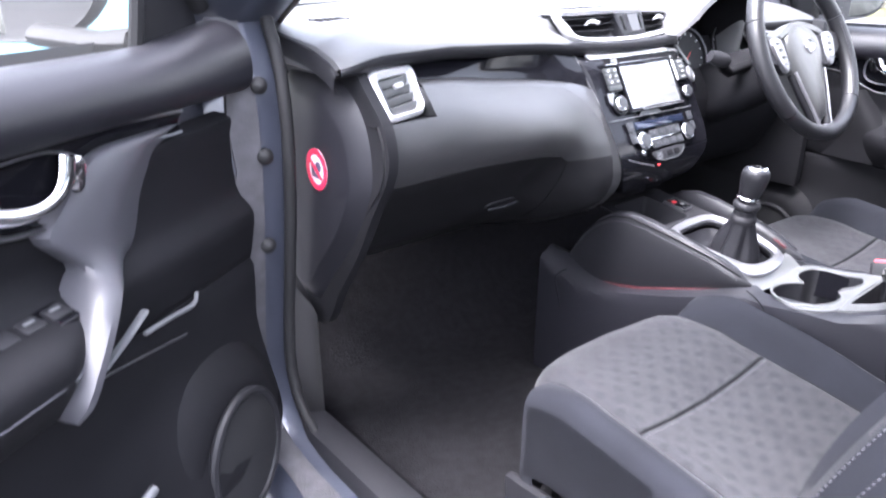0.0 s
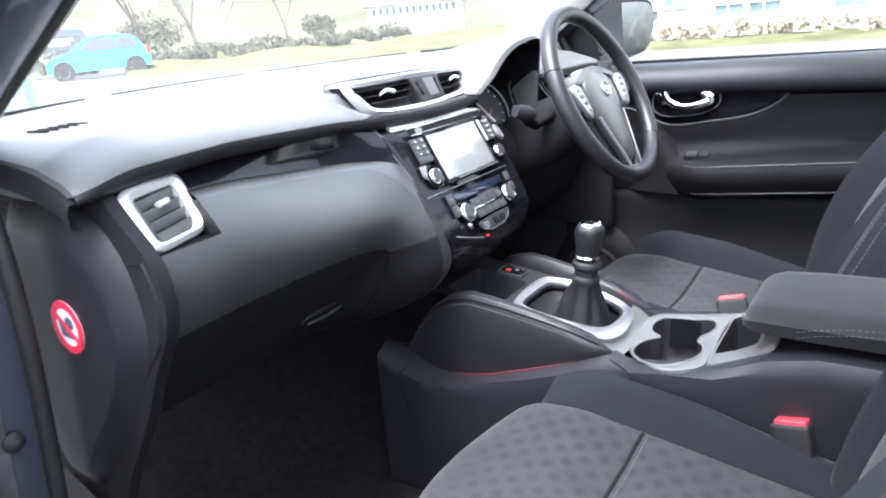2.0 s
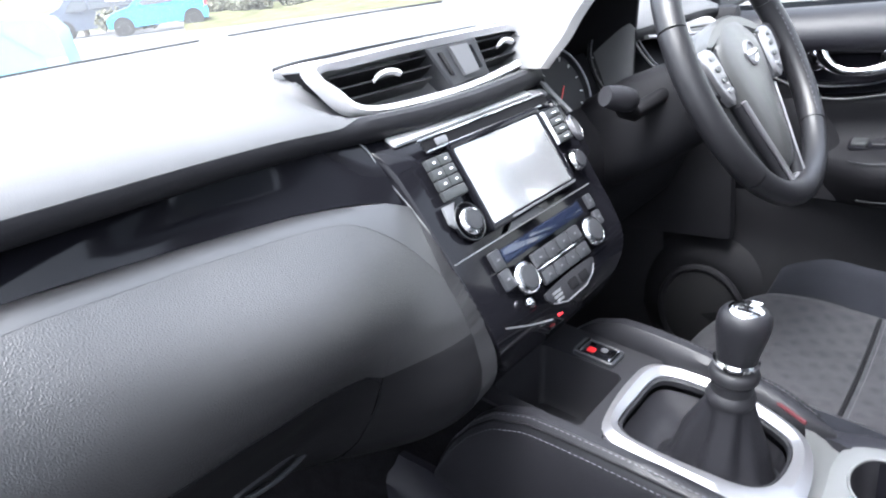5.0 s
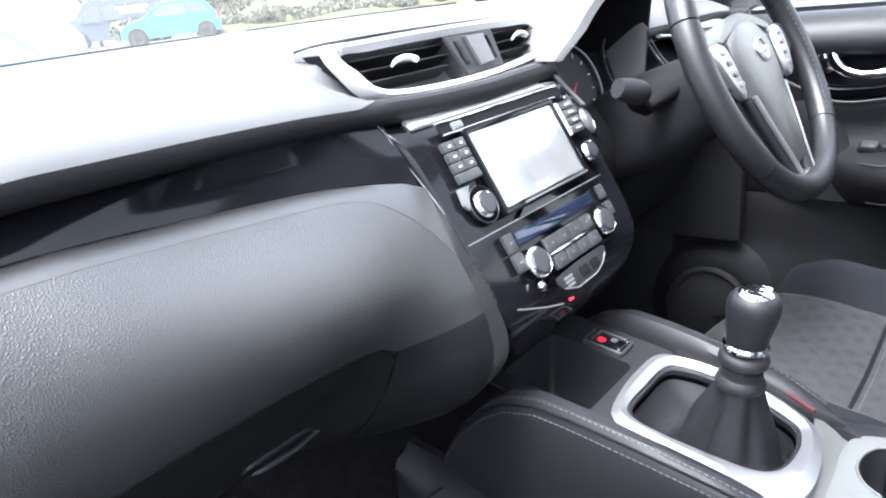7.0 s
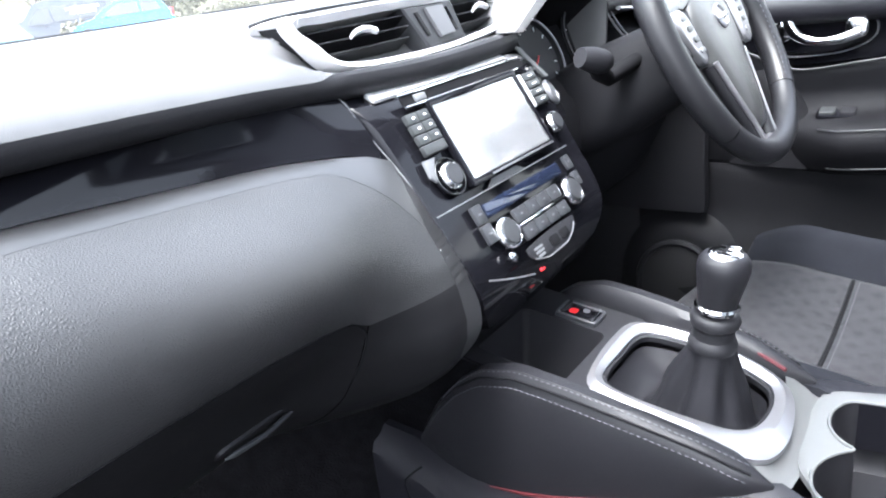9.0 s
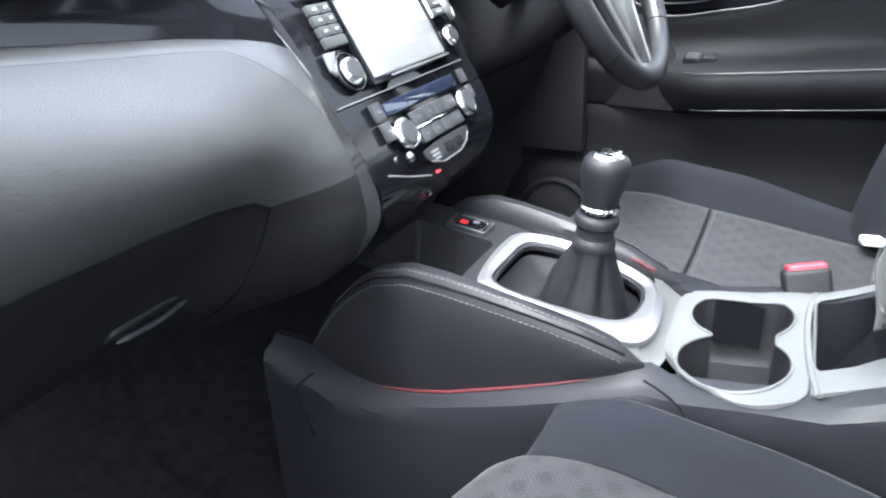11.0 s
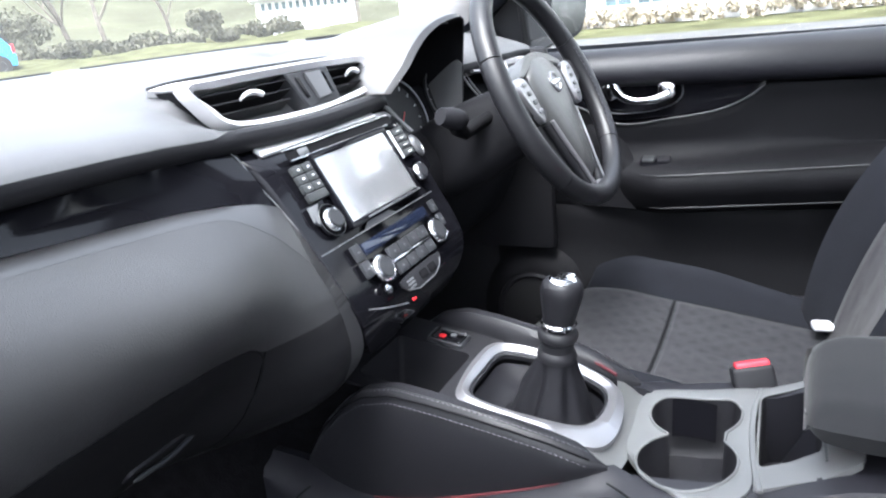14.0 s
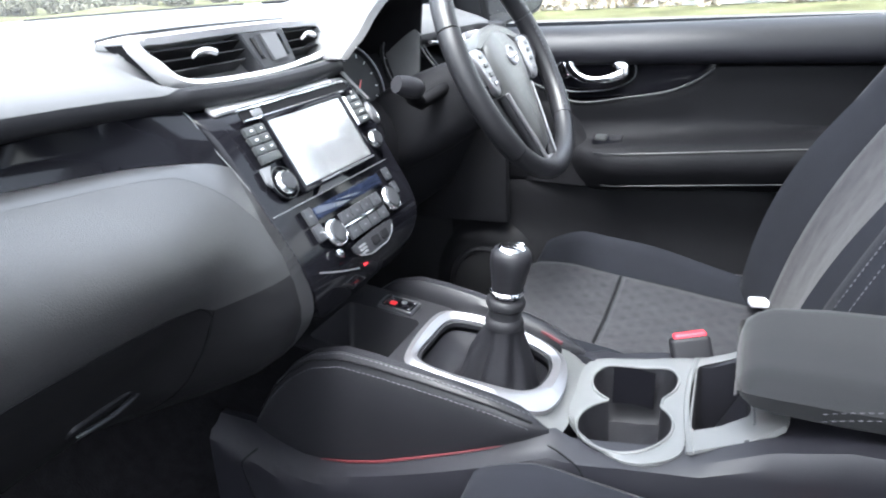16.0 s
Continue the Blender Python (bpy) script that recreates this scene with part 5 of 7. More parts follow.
for h, a, b in ((0.040, 0.0195, 0.0195), (0.052, 0.0210, 0.0215), (0.065, 0.0225, 0.0240), (0.078, 0.0245, 0.0265), (0.089, 0.0255, 0.0275), (0.097, 0.0245, 0.0262), (0.1025, 0.0210, 0.0225), (0.105, 0.0165, 0.0175)):
    rows.append([small @ Vector((a * math.cos(t), b * math.sin(t) - 0.002 * (h - 0.04) / 0.06, h)) for t in (2 * math.pi * k / 36 for k in range(36))])
part("knob", loft(rows, True), "leather", lever, "black leather gear knob")
part("knob_cap", moved(turned([(0, 0.100), (0.0195, 0.0995), (0.0200, 0.1025), (0.0165, 0.1060), (0.012, 0.1072), (0, 0.1078)], n=36), small @ Matrix.Translation((0, -0.002, 0))), "chrome", lever, "bright gear pattern cap")
part("cap_band", moved(box((0.004, 0.013, 0.026), (0.0238, -0.006, 0.0905), (0, -4, 0), 0.0018, 3), small), "chrome", lever, "bright tongue on the knob")
for x, y, w, h in ((0, 0, 0.020, 0.0022), (-0.009, 0, 0.0022, 0.014), (0, 0, 0.0022, 0.014), (0.009, 0.003, 0.0022, 0.008)):
    part("cap_mark", moved(box((w, h, 0.0008), (x, y - 0.002, 0.1082)), small), "dark_void", lever, "engraved gear pattern")

# cup holder and tray plate, bent up towards the armrest
PLATE_Z = ((-0.70, 0.760), (-0.50, 0.757), (-0.486, 0.747), (-0.470, 0.731), (-0.455, 0.7195), (-0.43, 0.709), (-0.40, 0.700), (-0.335, 0.690), (-0.28, 0.686), (-0.24, 0.682))


def bent(bm, h=0.0):
    """Lays a flat part, drawn in plan, on the plate's curve."""
    for v in bm.verts:
        v.co.z += lin(v.co.y, PLATE_Z) + h
    return bm


def radial(inside, cx, cy, n=96, far=0.2):
    """The outline of a shape seen from its own centre."""
    out = []
    for k in range(n):
        a = 2 * math.pi * k / n + 0.001
        lo = 0.0
        for r in [far * j / 400 for j in range(400, 0, -1)]:
            if inside(cx + r * math.cos(a), cy + r * math.sin(a)):
                lo = r
                break
        out.append((cx + lo * math.cos(a), cy + lo * math.sin(a)))
    return out


def within(poly):
    """A test for points inside a polygon."""
    def test(x, y):
        odd = False
        for (ax, ay), (bx, by) in zip(poly, poly[1:] + poly[:1]):
            if (ay > y) != (by > y) and x < ax + (y - ay) / (by - ay) * (bx - ax):
                odd = not odd
        return odd
    return test


def cups(x, y):
    near = (x + 0.052) ** 2 + (y + 0.331) ** 2 < 0.0510 ** 2
    far = (x - 0.040) ** 2 + (y + 0.329) ** 2 < 0.0505 ** 2 and x < 0.0745
    return near or far or (abs(x + 0.006) < 0.05 and -0.3655 < y < -0.3155)


hole = radial(cups, -0.006, -0.338)
hole = [tuple(sum(hole[(k + j) % 96][i] for j in (-1, 0, 1)) / 3 for i in (0, 1)) for k in range(96)]
plate = radial(within(smooth_loop([(-0.040, -0.267), (0.015, -0.262), (0.066, -0.263), (0.086, -0.271), (0.094, -0.300), (0.099, -0.340), (0.103, -0.375), (0.100, -0.393), (0.040, -0.3935), (-0.030, -0.3945), (-0.088, -0.3955), (-0.103, -0.388), (-0.113, -0.369), (-0.117, -0.352), (-0.112, -0.334), (-0.100, -0.316), (-0.082, -0.296), (-0.061, -0.277)], 90)), -0.006, -0.338)
part("cup_plate", bent(ring(plate, hole, 0.009, lip=0.002), -0.007), "plate", console, "satin grey cup holder plate")
cup = part("cup_holder", loft([[Vector((-0.006 + (x + 0.006) * k, -0.333 + (y + 0.333) * k, lin(y, PLATE_Z) + h)) for x, y in hole] for k, h in ((1.0, 0.001), (0.985, -0.006), (0.965, -0.03), (0.93, -0.066), (0.85, -0.074), (0.02, -0.074))], True, False), "dash_hard", console, "twin black cup holders")
part("cup_mat", slab([(0.030 * math.cos(a) - 0.048, 0.030 * math.sin(a) - 0.333) for a in [2 * math.pi * k / 28 for k in range(28)]], 0.004, Matrix.Translation((0, 0, 0.618))), "button", cup, "grey cup mat")
part("cup_wall", loft([[Vector((0.066 - 0.0015 * k, -0.30 - 0.05 * j / 8, 0.690 - 0.012 * k + 0.003 * math.sin(math.pi * j / 8))) for k in range(5)] for j in range(9)]), "piano", cup, "shiny wall of the cup holder")
part("cup_rim", tube([(x, y, lin(y, PLATE_Z) + 0.001) for x, y in hole], 0.0016, 6, closed=True), "plate", console, "satin rim round the cup holders")
tray_in = [(-0.056, -0.401), (-0.045, -0.3995), (0.075, -0.397), (0.083, -0.400), (0.090, -0.430), (0.094, -0.448), (0.088, -0.4515), (-0.030, -0.4560), (-0.039, -0.4535), (-0.050, -0.428)]
trayh = radial(within(tray_in), 0.015, -0.427)
tray_out = radial(within([(-0.094, -0.397), (0.100, -0.394), (0.108, -0.44), (0.110, -0.488), (-0.086, -0.488), (-0.0845, -0.465), (-0.086, -0.43)]), 0.015, -0.427)
part("tray_plate", bent(ring(tray_out, trayh, 0.009, lip=0.001), -0.007), "plate", console, "satin grey tray surround")
part("tray_rib", tube([Vector((p.x, p.y, lin(p.y, PLATE_Z) + 0.0012)) for p in cr([(-0.096, -0.4035, 0), (-0.061, -0.3975, 0), (-0.017, -0.3925, 0), (0.045, -0.3905, 0), (0.099, -0.395, 0)], 24)], 0.0032, 8, flat=0.7), "plate", console, "raised pale rib between cups and tray")
part("tray_rib", tube([Vector((p.x, p.y, lin(p.y, PLATE_Z) + 0.0012)) for p in cr([(-0.060, -0.4595, 0), (-0.02, -0.457, 0), (0.03, -0.4545, 0), (0.090, -0.451, 0)], 16)], 0.0024, 8, flat=0.7), "plate", console, "pale rib behind the tray")
part("tray", loft([[Vector((0.015 + (x - 0.015) * k, -0.427 + (y + 0.427) * k, lin(y, PLATE_Z) + h)) for x, y in trayh] for k, h in ((1.0, 0.001), (0.985, -0.01), (0.96, -0.06), (0.93, -0.088), (0.02, -0.09))], True, False), "dash_hard", console, "deep open tray")
rows = []
for y, z, w in ((-0.274, 0.6805, 0.098), (-0.266, 0.6835, 0.096), (-0.258, 0.6905, 0.092), (-0.250, 0.6985, 0.088), (-0.242, 0.703, 0.082)):
    rows.append([Vector((-0.003 + w * u, y + 0.012 * u * u, z - 0.004 * u ** 4)) for u in [-1 + j / 6 for j in range(13)]])
part("plate_front", loft(rows), "plate", console, "satin grey plate behind the gear lever")

# armrest lid
rows = []
for y, zt, w in ((-0.443, 0.752, 0.052), (-0.445, 0.764, 0.068), (-0.450, 0.776, 0.079), (-0.460, 0.784, 0.086), (-0.478, 0.789, 0.092), (-0.53, 0.791, 0.097), (-0.62, 0.792, 0.098), (-0.72, 0.792, 0.098), (-0.80, 0.788, 0.096), (-0.825, 0.775, 0.090), (-0.835, 0.75, 0.08)):
    zb = 0.752 + 0.004 * (y > -0.455)
    half = cr([(0, y, zb), (w * 0.93, y, zb), (w, y, zb + 0.014), (w + 0.002, y, zb + (zt - zb) * 0.55), (w - 0.004, y, zt - 0.012), (w - 0.018, y, zt - 0.002), (w * 0.5, y, zt), (0, y, zt + 0.001)], 24)
    rows.append(half + [Vector((-p.x, p.y, p.z)) for p in half[-2:0:-1]])
rows = [[Vector((p.x - 0.003, p.y + 0.006, p.z + 0.007)) for p in r] for r in rows]
armrest = part("armrest_lid", loft(rows, True), "armcloth", console, "dark cloth armrest lid")
for dz in (0.0, -0.008):
    line = cr([(-0.1035, -0.80, 0.795 + dz), (-0.1035, -0.66, 0.794 + dz), (-0.1032, -0.58, 0.790 + dz), (-0.1028, -0.535, 0.782 + dz), (-0.1015, -0.505, 0.773 + dz)], 40)
    part("stitching", stitches(line, 0.004, 0.003, 0.0005), "thread", armrest, "pale stitching")


# seat belt buckles
def buckle(at, turn, label):
    b = thing("belt_buckle", at, label, "buckle", "front seat belt buckles")
    m = pose(*at, *turn)
    part("shell", moved(box((0.027, 0.049, 0.075), (0, 0, -0.030), bevel=0.006, seg=3), m), "dash_hard", b, "black plastic shell")
    part("release_button", moved(box((0.020, 0.040, 0.010), (0, -0.001, 0.0075), bevel=0.003, seg=3), m), "buckle_red", b, "red release button")
    part("stem", moved(box((0.018, 0.030, 0.10), (0, -0.004, -0.10), bevel=0.004), m), "dark_void", b)
    return b


buckle((0.126, -0.383, 0.708), (-10, 20, 12), "black belt buckle with red button beside the driver's seat")
buckle((-0.126, -0.517, 0.650), (-12, 8, -8), "black belt buckle with red button beside the passenger seat")


# ---- seats ----
def seat(name, cx, y0, z0, outer, label):
    s = thing(name, (cx, y0 - 0.1, 0.36), label, "car seat", "front seats")
    PROF = ((0.185, -0.20), (0.212, -0.12), (0.221, -0.048), (0.211, 0.004), (0.174, 0.031), (0.10, 0.029), (0.04, 0.016), (0.006, 0.006), (0.0, 0.001), (-0.006, 0.006), (-0.06, 0.002), (-0.15, -0.012), (-0.25, -0.026), (-0.33, -0.030))
    vs = cr([(0, y, z) for y, z in PROF], 62)

    def dz(x):
        return lin(abs(x), ((0, -0.008), (0.08, -0.004), (0.13, 0.002), (0.152, 0.006), (0.157, -0.001), (0.162, 0.008), (0.172, 0.026), (0.184, 0.044), (0.196, 0.050), (0.207, 0.043), (0.215, 0.022), (0.220, -0.02), (0.222, -0.12), (0.218, -0.20)))

    def skin(xs):
        rows = []
        for x in xs:
            r = []
            for p in vs:
                low = max(0.0, min(1.0, (p.z + 0.20) / 0.20))
                z = p.z
                if abs(x) > 0.153 and -0.06 < p.y < 0.04:
                    z = 0.002 + 0.14 * (p.y + 0.06)
                front = max(0.0, min(1.0, (p.y - 0.15) / 0.06))
                drop = max(0.0, min(1.0, (p.y - 0.03) / 0.185))
                z -= drop * drop * low * (0.016 + 0.052 * max(0.0, min(1.0, (abs(x) - 0.13) / 0.06)))
                r.append(Vector((cx + x, y0 + p.y + 0.022 * front * (1 - (x / 0.22) ** 2) - 0.035 * (abs(x) / 0.22) ** 4 * front - 0.05 * (abs(x) / 0.22) ** 2 * front, z0 + z + dz(x) * low * (1.0 if x * cx < 0 or dz(x) < 0.007 else outer) * (1 - (0.30 * max(0.0, min(1.0, (p.y - 0.08) / 0.12)) + 0.5 * max(0.0, min(1.0, (-0.04 - p.y) / 0.28))) * (dz(x) > 0.007)))))
            rows.append(r)
        return loft(rows)
    part("cushion", skin([-0.157 + 0.314 * k / 24 for k in range(25)]), "cloth", s, "grey checked cloth seat cushion")
    seam = [Vector((cx + x, y0 + 0.0005, z0 + 0.0036 + dz(x))) for x in [-0.154 + 0.308 * k / 30 for k in range(31)]]
    part("cross_seam", tube(seam, 0.0040, 6), "dark_void", s, "dark seam across the cushion")
    part("seam_stitches", stitches([p + Vector((0, -0.0090, 0.0022)) for p in seam], 0.004, 0.003, 0.0006), "thread", s, "fine stitching beside the seam")
    outs = [0.157, 0.159, 0.162, 0.167, 0.172, 0.178, 0.184, 0.190, 0.196, 0.202, 0.207, 0.211, 0.215, 0.218, 0.220, 0.2215, 0.222, 0.220, 0.218]
    for k in (-1, 1):
        part("bolster", skin([k * x for x in outs]), "bolster", s, "dark cloth side bolster")
        part("piping", tube([p + Vector((0, 0, 0.0015)) for p in [Vector((cx + k * 0.157, y0 + q.y - 0.0, z0 + q.z - 0.003 - 0.0394 * max(0.0, min(1.0, (q.y - 0.03) / 0.185)) ** 2 * max(0.0, min(1.0, (q.z + 0.20) / 0.20)))) for q in vs[26:60]]], 0.0022, 6), "dark_void", s, "seam beside the cushion")
        if cx < 0:
            edge_line = [Vector((cx + k * 0.160, y0 + q.y, z0 + q.z + 0.0015 - 0.0394 * max(0.0, min(1.0, (q.y - 0.03) / 0.185)) ** 2 * max(0.0, min(1.0, (q.z + 0.20) / 0.20)))) for q in vs[26:60]]
            part("edge_stitches", stitches([p + Vector((k * 0.003, 0, 0.003)) for p in edge_line], 0.0045, 0.003, 0.0008), "thread", s, "pale stitching along the cushion edge")
        part("side_cover", box((0.020, 0.50, 0.13), (cx + k * 0.222, y0 - 0.08, z0 - 0.175), (-3, 0, 0), 0.012), "dash_hard", s, "black plastic side cover")
    part("front_band", loft([[Vector((cx + x, y0 + 0.2345 - 0.09 * (abs(x) / 0.22) ** 2, z0 - zz)) for zz in (0.050, 0.075, 0.12, 0.17)] for x in [-0.208 + 0.416 * k / 20 for k in range(21)]]), "bolster", s, "dark cloth front edge")
    part("base", box((0.36, 0.42, 0.10), (cx, y0 - 0.08, z0 - 0.19), bevel=0.02), "dark_void", s)
    for k in (-1, 1):
        part("runner", box((0.04, 0.52, 0.05), (cx + k * 0.16, y0 - 0.08, z0 - 0.245), bevel=0.006), "dark_void", s, "seat runner")
    # backrest, leaning back
    bm_ = pose(cx, y0 - 0.245, z0 - 0.055, 23, 0, 0)
    H = 0.66

    def lean(x):
        return lin(abs(x), ((0, 0.0), (0.08, -0.004), (0.13, -0.012), (0.148, -0.018), (0.153, -0.012), (0.158, -0.020), (0.19, -0.058), (0.215, -0.070), (0.235, -0.062), (0.250, -0.030), (0.256, 0.02), (0.250, 0.10), (0.22, 0.125)))

    def back_skin(xs):
        rows = []
        for x in xs:
            r = []
            for k in range(30):
                h = H * k / 29
                taper = 1 - 0.22 * max(0, (h - 0.36) / 0.3) ** 1.5
                d = lean(x) * (0.55 + 0.45 * math.sin(math.pi * min(1, 0.15 + h / 0.62))) * (0.55 if x * cx < 0 else 1.15) if lean(x) < 0 else lean(x)
                round_top = 0.10 * max(0, (h - H + 0.08) / 0.08) ** 2
                lumbar = -0.022 * math.sin(math.pi * min(1, h / 0.45))
                r.append(bm_ @ Vector((x * taper * 0.90, -(d + lumbar * (abs(x) < 0.2) + round_top) * 1.0, h)))
            rows.append(r)
        return loft(rows)
    part("backrest", back_skin([-0.153 + 0.306 * k / 20 for k in range(21)]), "cloth", s, "grey checked cloth backrest")
    outs2 = [0.153, 0.157, 0.165, 0.175, 0.186, 0.198, 0.210, 0.222, 0.233, 0.242, 0.249, 0.254, 0.257, 0.256, 0.250, 0.235, 0.22]
    for k in (-1, 1):
        part("back_bolster", back_skin([k * x for x in outs2]), "bolster", s, "dark cloth backrest bolster")
        for off in (0.0, 0.010):
            line = []
            for j in range(40):
                h = 0.03 + 0.56 * j / 39
                x = k * (0.236 + off)
                taper = 1 - 0.22 * max(0, (h - 0.36) / 0.3) ** 1.5
                d = lean(x) * (0.55 + 0.45 * math.sin(math.pi * min(1, 0.15 + h / 0.62))) * (0.55 if x * cx < 0 else 1.15)
                line.append(bm_ @ Vector((x * taper * 0.90 + k * 0.0005, -d + 0.0012, h)))
            part("stitching", stitches(line, 0.0045, 0.003, 0.0007), "thread", s, "pale stitching along the bolster")
    part("back_shell", loft([[bm_ @ Vector((0.9 * x * (1 - 0.22 * max(0, (h - 0.36) / 0.3) ** 1.5), -0.125 + 0.02 * (abs(x) / 0.22) ** 2 + (0.03 if h > 0.6 else 0), h)) for h in [H * j / 12 for j in range(13)]] for x in [-0.235 + 0.47 * j / 16 for j in range(17)]]), "dash_hard", s, "black seat back shell")
    part("top_roll", loft([[bm_ @ Vector((x, -0.10 + 0.0 + dy, H - 0.012 + dzz)) for dy, dzz in ((-0.03, -0.02), (0.0, 0.012), (0.03, 0.008), (0.06, -0.02))] for x in [-0.19 + 0.38 * j / 8 for j in range(9)]]), "bolster", s)
    return s


driver_seat = seat("driver_seat", 0.340, -0.238, 0.618, 1.1, "grey and black cloth driver's seat with stitched bolsters")
# Added white block standing in for light through the gap behind the cushion.
part("bright_patch", box((0.036, 0.030, 0.014), (0.468, -0.470, 0.618), (0, 14, 8), 0.006, 3), "sticker_white", driver_seat, "white block standing in for the bright patch behind the cushion")

seat("passenger_seat", -0.336, -0.338, 0.614, 0.5, "grey and black cloth passenger seat with checked centre")


# ---- floor, body shell ----
# carpet: rises at the front to the bulkhead
rows = []
for k in range(19):
    y = -1.0 + 1.75 * k / 18
    z = 0.352 + 0.42 * max(0, (y - 0.36) / 0.39) ** 1.4
    rows.append([Vector((x, y, z + (0.012 * math.sin(9 * x + 4 * y)) * 0.4 + 0.10 * max(0, (abs(x) - 0.62) / 0.09) ** 2)) for x in [-0.70 + 1.40 * j / 28 for j in range(29)]])
tagged(part("floor", loft(rows), "carpet"), "black carpeted car floor", "floor", "", "structure")
mat_rows = [[Vector((x, y, 0.366 + 0.42 * max(0, (y - 0.36) / 0.39) ** 1.4 + 0.004 * math.sin(23 * x) * math.sin(17 * y))) for x in [-0.60 + 0.44 * j / 16 for j in range(17)]] for y in [-0.28 + 0.75 * k / 20 for k in range(21)]]
foot_mat = thing("floor_mat", (-0.38, 0.1, 0.36), "black carpet floor mat in the passenger footwell", "floor mat", "floor mats")
part("mat_surface", loft(mat_rows), "carpet", foot_mat)
part("edging", tube([mat_rows[0][0]] + [r[0] for r in mat_rows] + list(mat_rows[-1]) + [r[-1] for r in mat_rows[::-1]] + list(mat_rows[0][::-1]), 0.004, 6), "rubber", foot_mat, "stitched mat edge")
foot_mat2 = thing("floor_mat", (0.38, 0.1, 0.36), "black carpet floor mat in the driver's footwell", "floor mat", "floor mats")
part("mat_surface", loft([[Vector((-p.x, p.y, p.z)) for p in r] for r in mat_rows]), "carpet", foot_mat2)

for s in (-1, 1):
    side = "passenger" if s < 0 else "driver"
    # footwell side trim and sill
    tagged(part("sill_trim", loft([[Vector((s * x, y, z)) for x, z in ((0.64, 0.37), (0.655, 0.43), (0.672, 0.462), (0.70, 0.472), (0.725, 0.466), (0.735, 0.44), (0.735, 0.35))] for y in (-1.0, -0.5, -0.1, 0.18)]), "dash_hard"), "black plastic sill trim along the doorway", "trim", "", "structure")
    tagged(part("footwell_trim", loft([[Vector((s * (0.645 + 0.028 * k), y, z)) for z in (0.37, 0.48, 0.56, 0.62, 0.66)] for k, y in ((0, 0.62), (0, 0.45), (0.3, 0.30), (0.9, 0.20), (1.2, 0.17))]), "dash_hard"), "black trim at the side of the footwell", "trim", "", "structure")
    # painted doorway: hinge pillar, curved foot and sill
    base = [(0.19, 1.13), (0.158, 1.06), (0.150, 0.98), (0.158, 0.88), (0.180, 0.76), (0.205, 0.64), (0.212, 0.54), (0.175, 0.468), (0.09, 0.446), (0.0, 0.443), (-0.3, 0.440), (-0.8, 0.440)]
    line = cr([(0, y, z) for y, z in base], 40)
    rows = []
    for p in line:
        rows.append([Vector((s * x, p.y + dy, p.z + dz_)) for x, dy, dz_ in ((0.706, 0.04, -0.010), (0.712, 0.006, 0.0), (0.724, 0.0, 0.0), (0.750, 0.004, -0.002), (0.775, 0.007, -0.006), (0.800, 0.011, -0.012), (0.822, 0.020, -0.03), (0.832, 0.05, -0.06), (0.834, 0.14, -0.12))])
    tagged(part("door_frame", loft(rows), "paint"), "dark grey painted doorway with sill", "car body", "", "structure")
    rows = []
    seal = [p + Vector((s * 0.716, -0.006, 0.006)) for p in line]
    tagged(part("door_seal", tube(seal, 0.0095, 10), "rubber"), "black rubber door seal", "seal", "", "structure")
    strip = []
    for k, p in enumerate(line[:24]):
        wob = 0.004 * math.sin(k * 2.3) + (0.006 if 6 < k < 9 or 13 < k < 15 else 0)
        strip.append([Vector((s * 0.7540, p.y + 0.003, p.z)), Vector((s * 0.7560, p.y - 0.001, p.z)), Vector((s * 0.7760, p.y + 0.002, p.z)), Vector((s * (0.7950 + wob), p.y + 0.006, p.z)), Vector((s * (0.7965 + wob), p.y + 0.012, p.z))])
    tagged(part("seal_strip", loft(strip), "seal"), "grey adhesive strip down the hinge pillar", "seal", "", "structure")
    for z in (1.042, 0.942, 0.80):
        y = next(p.y for p in line if p.z <= z)
        stud = part("trim_stud", moved(turned([(0, 0), (0.012, 0), (0.012, 0.004), (0.007, 0.010), (0, 0.012)], n=18), plane_at((s * 0.751, y - 0.001, z), (1, 0, 0), (0, 0, 1))), "rubber")
        tagged(stud, "black rubber stud on the hinge pillar", "stud", "hinge pillar studs")

    # windscreen pillar: painted outside, seal, pale trim inside
    foot, head = Vector((s * 0.705, 0.34, 1.085)), Vector((s * 0.565, -0.22, 1.50))
    mid = Vector((s * 0.668, 0.075, 1.255))
    path = cr([foot, mid, head, Vector((s * 0.545, -0.55, 1.545)), Vector((s * 0.545, -1.0, 1.55))], 34)

    def sweep(profile):
        rows = []
        for i, p in enumerate(path):
            d = (path[min(i + 1, len(path) - 1)] - path[max(i - 1, 0)]).normalized()
            outw = Vector((s, 0, 0)) - d * d.dot(Vector((s, 0, 0)))
            outw.normalize()
            fwd = outw.cross(d) * s
            rows.append([p + outw * a + fwd * b for a, b in profile])
        return rows
    tagged(part("windscreen_pillar", loft(sweep([(-0.012, 0.035), (0.020, 0.050), (0.075, 0.046), (0.112, 0.020), (0.110, -0.010), (0.085, -0.022), (0.062, -0.020), (0.040, -0.034), (0.022, -0.026)]), False), "paint"), "dark grey painted windscreen pillar", "car body", "", "structure")
    tagged(part("pillar_seal", tube([r[0] for r in sweep([(0.018, -0.036)])], 0.010, 8), "rubber"), "black rubber seal along the windscreen pillar", "seal", "", "structure")
    tagged(part("pillar_trim", loft(sweep([(-0.016, 0.040), (-0.040, 0.020), (-0.046, -0.006), (-0.030, -0.030), (-0.004, -0.040), (0.012, -0.036)])), "pillar"), "pale grey windscreen pillar trim", "trim", "", "structure")
